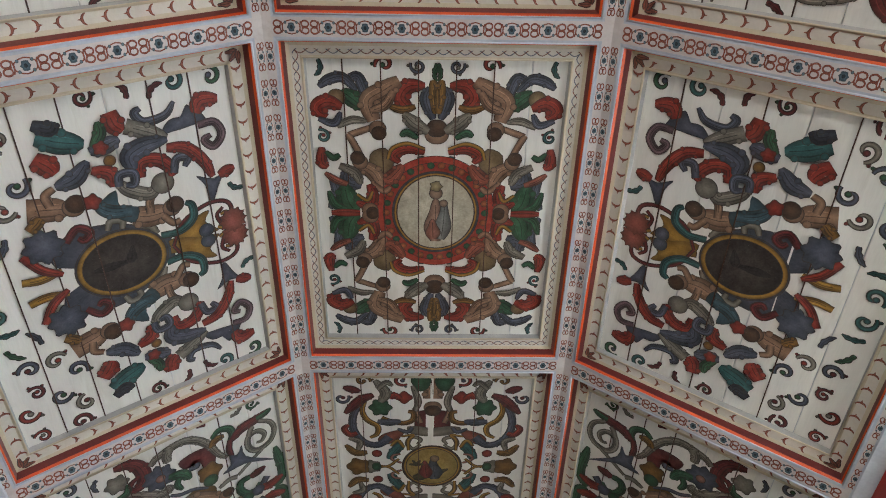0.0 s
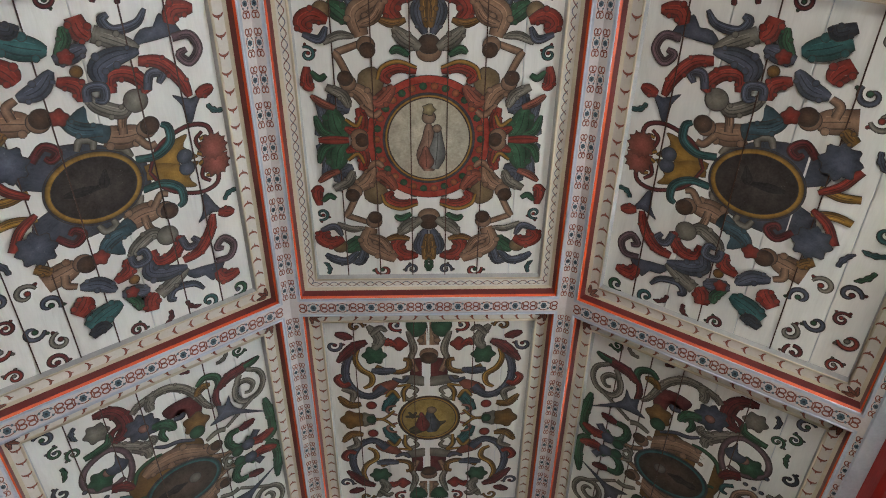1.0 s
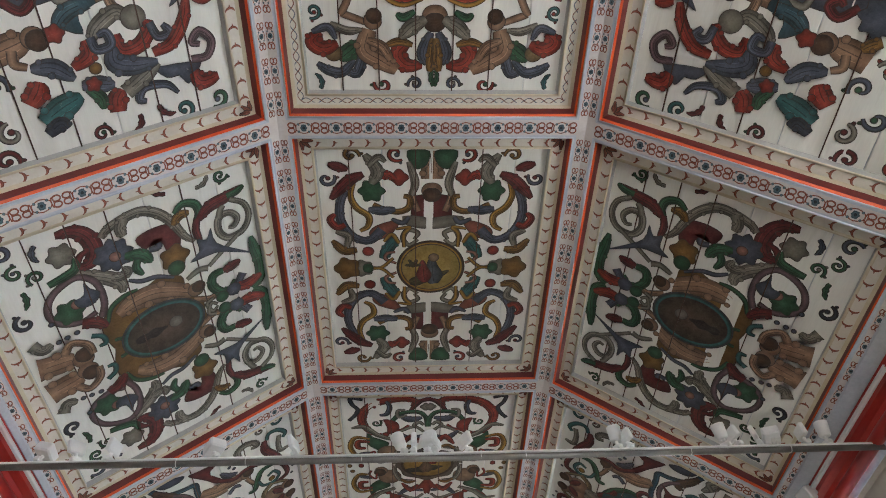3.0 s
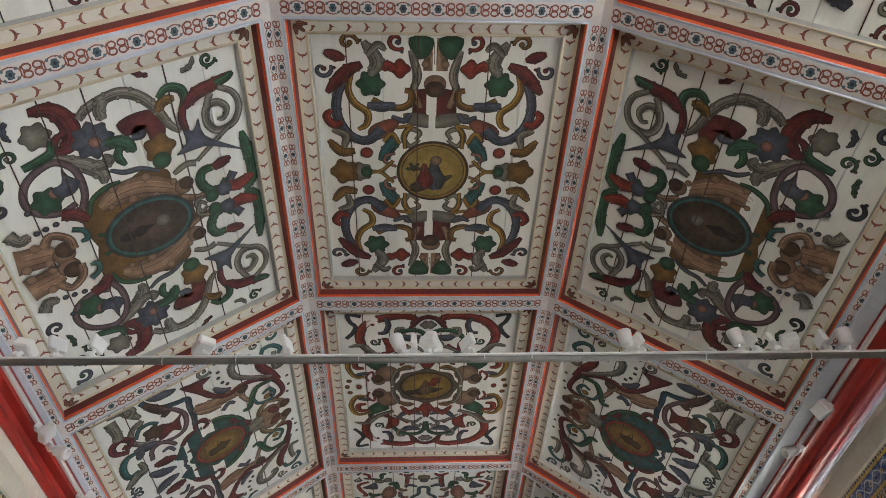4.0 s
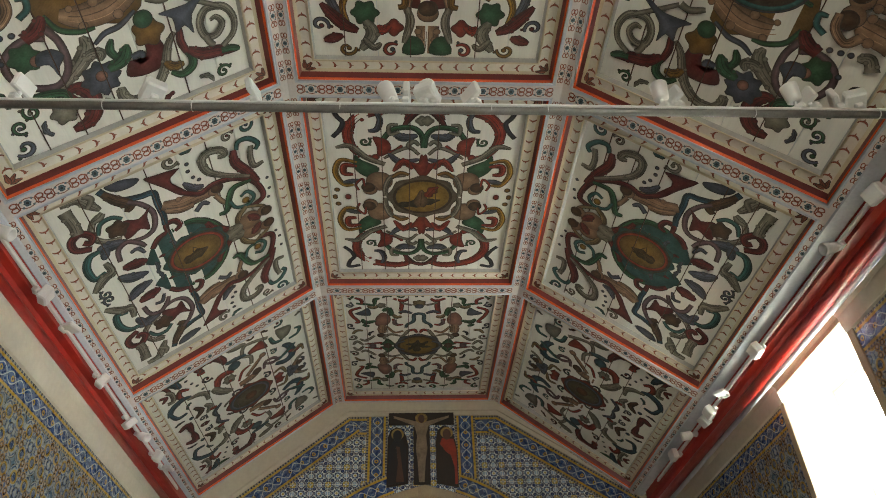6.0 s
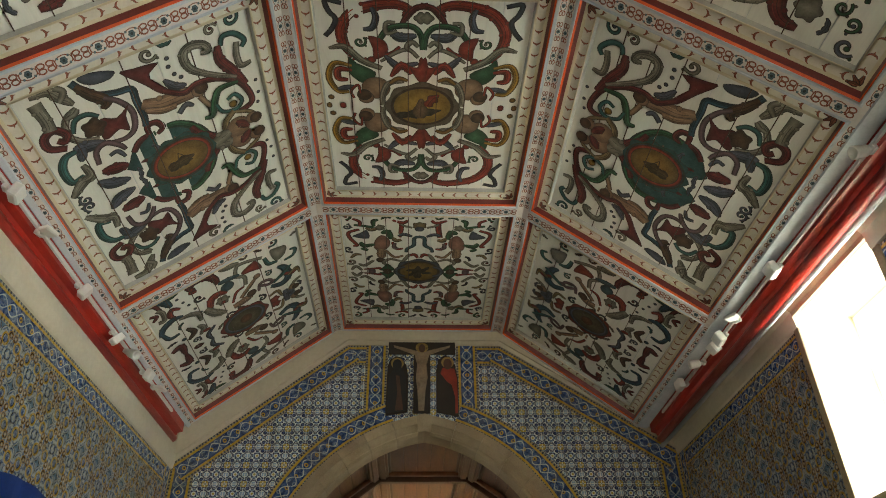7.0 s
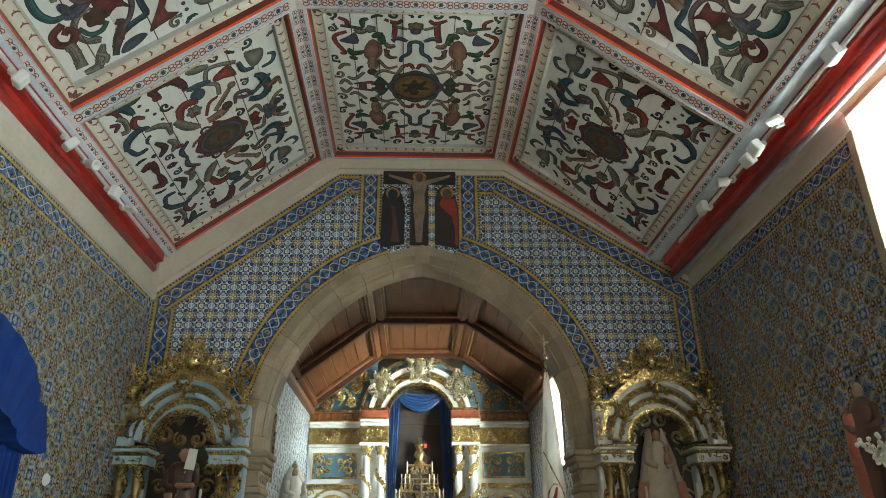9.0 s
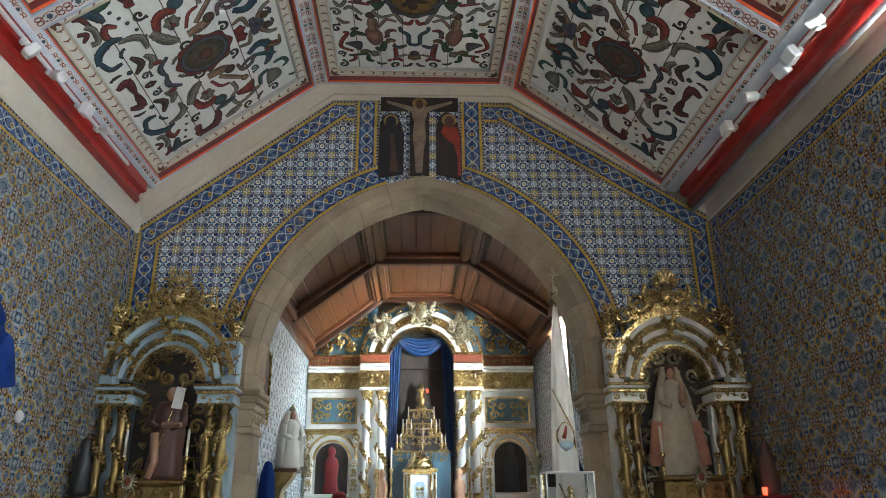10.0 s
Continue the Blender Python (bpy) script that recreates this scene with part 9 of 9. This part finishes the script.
sh.tube([(-0.10, -0.045, 2.32), (-0.02, -0.075, 2.12), (0.08, -0.065, 1.92), (0.11, -0.05, 1.70)], 0.008, 0, 6)
sh.tube([(-0.12, -0.055, 1.35), (-0.02, -0.09, 1.10), (0.10, -0.07, 0.75)], 0.009, 0, 6)
part("gold_edging", sh, M_GOLD, cl)
sh = Shape()
sh.blob((0.01, -0.05, 1.82), (0.10, 0.035, 0.16), 0, 16, 8)
em = part("emblem", sh, M_GOLD, cl, "gold-edged painted oval emblem")
sh = Shape()
sh.blob((0.01, -0.06, 1.82), (0.087, 0.034, 0.143), 0, 16, 8)
part("emblem_field", sh, M_BORDER, em)
sh = Shape()
sh.blob((0.01, -0.073, 1.74), (0.075, 0.026, 0.055), 0, 12, 6)
part("emblem_base", sh, M_PALEBLUE, em)
sh = Shape()
sh.tube([(-0.02, -0.092, 1.80), (0.0, -0.095, 1.86), (0.015, -0.09, 1.93)], [0.03, 0.022, 0.012], 0, 8, 0.5)
part("emblem_form", sh, M_DULLRED, em)

# glass case in front
m_glass, nt, b = material("clear_glass", 0.03)
b.inputs["Transmission Weight"].default_value = 1.0
b.inputs["IOR"].default_value = 1.3
ob = thing("glass_case", "small clear glass case with pale metal edges", "display case", "", Matrix.Translation((1.52, 8.6, 0)))
sh = Shape()
sh.box((-0.24, -0.18, 0), (0.24, 0.18, 1.0), 0, 0.02)
part("case_stand", sh, M_WOODDARK, ob)
sh = Shape()
sh.box((-0.23, -0.17, 1.0), (0.23, 0.17, 1.44), 0, 0.002)
g_ob = part("glass", sh, m_glass, ob)
g_ob.visible_shadow = False
sh = Shape()
for x in (-0.23, 0.23):
    for y in (-0.17, 0.17):
        sh.box((x - 0.006, y - 0.006, 1.0), (x + 0.006, y + 0.006, 1.446), 0, 0.002)
for y in (-0.17, 0.17):
    sh.box((-0.23, y - 0.006, 1.436), (0.23, y + 0.006, 1.448), 0, 0.002)
for x in (-0.23, 0.23):
    sh.box((x - 0.006, -0.17, 1.436), (x + 0.006, 0.17, 1.448), 0, 0.002)
part("edges", sh, M_WHITEMETAL, ob)
sh = Shape()
sh.lathe((0.02, 0, 1.01), [(0.06, 0), (0.03, 0.04), (0.05, 0.12), (0.07, 0.18), (0.02, 0.24), (0.04, 0.28), (0.0, 0.32)], 0, 10, lobes=5, lobe=0.1)
part("gilded_ornament", sh, M_GOLD, ob)

# ---- blue cloth canopy round a doorway in the west wall ----
ob = thing("door_canopy", "royal blue velvet pelmet and curtains over an arched doorway", "canopy", "", Matrix.Translation((XL, 5.92, 0)))
sh = Shape()
prof = [(-1.66, 2.14)] + [(-1.66 + 0.10, 2.50), (-1.40, 2.54)] + [(1.36 * math.cos(t), 2.50 + 0.62 * math.sin(t)) for t in np.linspace(math.pi * 0.97, math.pi * 0.03, 22)] + [(1.40, 2.54), (1.56, 2.50), (1.66, 2.14)]
inner = [(1.12 * math.cos(t), 2.14 + 0.30 * math.sin(t)) for t in np.linspace(0, math.pi, 16)]
# front and back as strips between the upper and lower lines
low = [(1.50, 2.10)] + inner + [(-1.50, 2.10)]
low = low[::-1]
up_line = prof
m_s = 40


def along(line, t):
    k = t * (len(line) - 1)
    i = min(int(k), len(line) - 2)
    f = k - i
    return (line[i][0] * (1 - f) + line[i + 1][0] * f, line[i][1] * (1 - f) + line[i + 1][1] * f)


vs = []
for i in range(m_s + 1):
    a, b2 = along(up_line, i / m_s), along(low, i / m_s)
    fold_ = 0.010 * math.sin(i * 1.9)
    vs += [(0.02, a[0], a[1]), (0.24 + fold_, a[0], a[1]), (0.25 + fold_, b2[0], b2[1]), (0.02, b2[0], b2[1])]
fs = [(4 * i + k, 4 * i + (k + 1) % 4, 4 * i + 4 + (k + 1) % 4, 4 * i + 4 + k) for i in range(m_s) for k in range(4)] + [(0, 1, 2, 3), (4 * m_s + 3, 4 * m_s + 2, 4 * m_s + 1, 4 * m_s)]
sh = Shape()
sh.add(vs, fs)
part("pelmet", sh, M_DRAPE, ob)
for sg in (-1, 1):
    sh = Shape()
    pts_n, rows = 24, 8
    vs = []
    for j in range(rows + 1):
        z = 2.16 - 2.12 * j / rows
        for i in range(pts_n + 1):
            t = i / pts_n
            vs.append((0.10 + 0.035 * math.sin(t * 22), sg * (1.16 + 0.32 * t), z))
    m0 = len(vs)
    vs += [(x - 0.05, y, z) for x, y, z in vs]
    f0 = [(j * (pts_n + 1) + i, j * (pts_n + 1) + i + 1, (j + 1) * (pts_n + 1) + i + 1, (j + 1) * (pts_n + 1) + i) for j in range(rows) for i in range(pts_n)]
    sh.add(vs, f0 + [tuple(q + m0 for q in f) for f in f0], smooth=True)
    part("curtain", sh, M_DRAPE, ob)
sh = Shape()
sh.box((0.012, -1.14, 0.02), (0.05, 1.14, 2.40), 0, 0.01)
part("door_leaf", sh, M_WOOD, ob, "pinkish-brown door behind the curtain")
sh = Shape()
sh.lathe((0, 0, 0), [(0.055, 0), (0.06, 0.012), (0.045, 0.03), (0.0, 0.035)], 0, 18)
solo("wall_button", sh, M_WHITEMETAL, "small round white fixture on the tiled wall", "wall fixture", m=pose(XL + 0.006, 8.15, 1.96, 0, 90, 0))

# ---- statue on a bracket, east wall ----
ob = thing("wall_bracket", "dark carved wooden bracket on the tiled wall", "bracket", "", Matrix.Translation((XR, 6.62, 0)))
sh = Shape()
sh.prism([(0.0, 1.05), (-0.10, 1.12), (-0.16, 1.30), (-0.34, 1.42), (-0.36, 1.50), (0.0, 1.50)], -0.22, 0.22)
part("console", sh, M_WOODDARK, ob)
sh = Shape()
sh.box((-0.40, -0.27, 1.50), (0.0, 0.27, 1.55), 0, 0.012)
part("top_board", sh, M_MARBLERED, ob)
sh = robed([(0.20, 0), (0.21, 0.06), (0.17, 0.35), (0.18, 0.60), (0.15, 0.80), (0.17, 0.90), (0.11, 0.99), (0.05, 1.03)], None, 1.10, 6)
sh.tube([(0.10, 0.0, 0.90), (-0.10, 0.20, 0.86), (-0.06, 0.36, 0.96)], [0.06, 0.05, 0.035], 1, 8)
sh.tube([(-0.14, -0.06, 0.88), (-0.16, -0.05, 0.5), (-0.10, -0.10, 0.06)], [0.08, 0.10, 0.09], 2, 8)
solo("bracket_statue", sh, [M_BROWNROBE, M_PALEFORM, M_MARBLERED], "statue in dark brown and wine-red robes on a bracket", "statue", m=pose(XR - 0.20, 6.62, 1.55, 0, 0, -60) @ Matrix.Diagonal((0.7, 0.7, 0.86, 1)))
fl_ob = thing("flower_vase", "white flower sprays beside the bracket statue", "flowers", "", Matrix.Translation((XR - 0.26, 6.36, 1.55)))
rr = random.Random(3)
sh = Shape()
sh.lathe((0, 0, 0), [(0.04, 0), (0.06, 0.06), (0.03, 0.14), (0.04, 0.17)], 0, 10)
part("vase", sh, M_GOLDDARK, fl_ob)
for k in range(7):
    sh = Shape()
    a, t = rr.uniform(0, 6.28), rr.uniform(0.1, 0.24)
    pts = [(t * q * q * math.cos(a), t * q * q * math.sin(a), 0.15 + 0.34 * q) for q in np.linspace(0, 1, 7)]
    sh.tube(pts, 0.006, 0, 4)
    for q in range(3, 7):
        for w in range(3):
            sh.blob((pts[q][0] + rr.uniform(-0.03, 0.03), pts[q][1] + rr.uniform(-0.03, 0.03), pts[q][2] + rr.uniform(-0.03, 0.03)), 0.022, 0, 6, 4)
    part("flower_spray", sh, M_LINEN, fl_ob)

# ---- chancel fittings ----
ob = thing("wall_painting", "old dark painting in a narrow gilt frame on the chancel wall", "painting", "", Matrix.Translation((KL + 0.03, 12.3, 0)))
sh = Shape()
sh.box((0.0, -0.45, 2.45), (0.02, 0.45, 3.45), 0, 0.004)
cv = part("canvas", sh, M_BROWNROBE, ob)
sh = Shape()
for a, b2, c, d in ((-0.52, -0.45, 2.38, 3.52), (0.45, 0.52, 2.38, 3.52), (-0.45, 0.45, 2.38, 2.45), (-0.45, 0.45, 3.45, 3.52)):
    sh.box((0.0, a, c), (0.05, b2, d), 0, 0.012)
part("gilt_frame", sh, M_GOLD, ob)
sh = Shape()
for z in (2.62, 2.80, 3.02):
    sh.blob((0.018, 0.1 - 0.15 * (z - 2.6), z), (0.008, 0.20, 0.10), 0, 10, 6)
part("faded_forms", sh, M_ROSE, cv)
ob = thing("wall_painting", "large dark framed painting on the east chancel wall", "painting", "", Matrix.Translation((KR - 0.03, 12.0, 0)))
sh = Shape()
sh.box((-0.02, -0.55, 2.2), (0.0, 0.55, 3.7), 0, 0.004)
part("canvas", sh, M_PAINTINGDARK, ob)
sh = Shape()
for a, b2, c, d in ((-0.65, -0.55, 2.1, 3.8), (0.55, 0.65, 2.1, 3.8), (-0.55, 0.55, 2.1, 2.2), (-0.55, 0.55, 3.7, 3.8)):
    sh.box((-0.06, a, c), (0.0, b2, d), 0, 0.014)
part("dark_frame", sh, M_WOODDARK, ob)
ob = thing("statue_console", "gilded carved wall console in the chancel", "bracket", "", Matrix.Translation((KL, 14.2, 0)))
sh = Shape()
sh.prism([(0, 1.15), (0.10, 1.22), (0.14, 1.45), (0.30, 1.66), (0.34, 1.74), (0, 1.74)], -0.20, 0.20)
part("console", sh, M_GOLDDARK, ob)
sh = Shape()
sh.box((0, -0.28, 1.74), (0.40, 0.28, 1.80), 0, 0.012)
part("top_board", sh, M_WOOD, ob)
sh = robed([(0.18, 0), (0.185, 0.05), (0.16, 0.40), (0.14, 0.62), (0.15, 0.72), (0.10, 0.80), (0.05, 0.84)], None, 0.90, 8)
for sg in (-1, 1):
    sh.tube([(sg * 0.05, 0.03, 0.98), (sg * 0.13, 0.03, 0.80), (sg * 0.19, 0.02, 0.40), (sg * 0.20, 0.0, 0.05)], [0.05, 0.07, 0.09, 0.08], 0, 8, 0.6)
sh.lathe((0, 0, 0.98), [(0.05, 0), (0.06, 0.05), (0.03, 0.09), (0.0, 0.14)], 2, 10, lobes=5, lobe=0.12)
solo("white_statue", sh, [M_LINEN, M_FLESH, M_SILVERGILT], "white-mantled crowned statue on a wall console", "statue", m=pose(KL + 0.22, 14.2, 1.80, 0, 0, 40))
ob = thing("silver_lantern", "ornate silver processional lantern on a pole", "lantern", "silver lanterns", Matrix.Translation((-2.02, 15.2, 0)))
sh = Shape()
sh.tube([(0, 0, 0), (0, 0, 1.72)], 0.014, 0, 8)
part("pole", sh, M_SILVERGILT, ob)
sh = Shape()
sh.lathe((0, 0, 1.70), [(0.03, 0), (0.07, 0.04), (0.05, 0.08), (0.085, 0.12), (0.10, 0.34), (0.11, 0.36), (0.05, 0.44), (0.03, 0.47), (0.035, 0.50), (0.0, 0.56)], 0, 8)
part("lantern_head", sh, M_SILVERGILT, ob)
copy_thing(ob, Matrix.Translation((2.36, 15.3, 0.0)))
for (y, x, sg) in ((12.75, KL + 0.08, 1), (12.9, KR - 0.08, -1)):
    sh = Shape()
    sh.lathe((0, 0, 0), [(0.04, 0), (0.13, 0.4), (0.14, 1.0), (0.10, 1.55), (0.05, 1.72), (0.0, 1.75)], 0, 20, lobes=5, lobe=0.1, sy=0.9)
    solo("hanging_cloth", sh, M_DRAPE, "dark blue cloth hanging against the chancel wall", "cloth", "blue cloths", m=Matrix.Translation((x + sg * 0.06, y, 0.1)))
sh = Shape()
sh.box((0, -0.16, 1.02), (0.03, 0.16, 1.52), 0, 0.006)
ob = thing("notice_frame", "small white framed notice on the chancel wall", "notice", "", Matrix.Translation((KL + 0.02, 15.0, 0)))
part("frame", sh, M_WHITEMETAL, ob)
sh = Shape()
sh.box((0.03, -0.12, 1.07), (0.034, 0.12, 1.47), 0, 0.001)
part("glazed_sheet", sh, M_DULLBLUE, ob)
for x, y, rz in ((KL + 0.14, 11.6, 30), (KR - 0.14, 11.6, -30)):
    ob = thing("wall_speaker", "small black loudspeaker below the chancel ceiling", "loudspeaker", "black loudspeakers", pose(x, y, 3.98, 0, 0, rz))
    sh = Shape()
    sh.box((-0.07, -0.09, -0.08), (0.07, 0.09, 0.10), 0, 0.02)
    part("housing", sh, M_BLACK, ob)
    sh = Shape()
    sh.tube([(0, 0, 0.09), (0, 0, 0.34)], 0.012, 0, 6)
    part("bracket", sh, M_BLACK, ob)
sh = Shape()
sh.blob((0, 0, 1.35), (0.13, 0.10, 0.09), 0, 12, 8)
sh.lathe((0, 0, 0), [(0.12, 0), (0.05, 0.1), (0.04, 1.2), (0.08, 1.28)], 1, 12)
solo("red_cushion_stand", sh, [M_REDCLOTH, M_GOLD], "crimson and gold covered stand before the altar", "stand", m=Matrix.Translation((-1.30, 14.6, 0)))

# ---- wall tiles that can be told apart ----
def wall_tiles(parent, cells, grid, mat, uvmod):
    o, eu, ev, en = grid
    base = {}
    for i, j in cells[:300]:
        key = (i % uvmod, j % uvmod)
        if key not in base:
            sh = Shape()
            tile_quad(sh, Vector((0, 0, 0)), eu, ev, en, 0, 0, 1, 1, 0, (-key[0], -key[1]))
            base[key] = sh.mesh("tile", [mat])
        t = new("tile", base[key])
        t.parent = parent
        t.location = o + eu * (i * TILE) + ev * (j * TILE)
    rest = Shape()
    for i, j in cells[300:]:
        tile_quad(rest, o, eu, ev, en, i, j)
    if cells[300:]:
        q = part("more_tiles", rest, [mat], parent)
        q["kind"] = "stuff"


wall_tiles(wall_left, near_left, grid_left, M_TILE_SIDE, 3)
wall_tiles(wall_right, near_right, grid_right, M_TILE_SIDE, 3)
wall_tiles(wall_arch, arch_near, (Vector((CX, YW, 0)), X, Z, -Y), M_TILE_ARCH, 2)
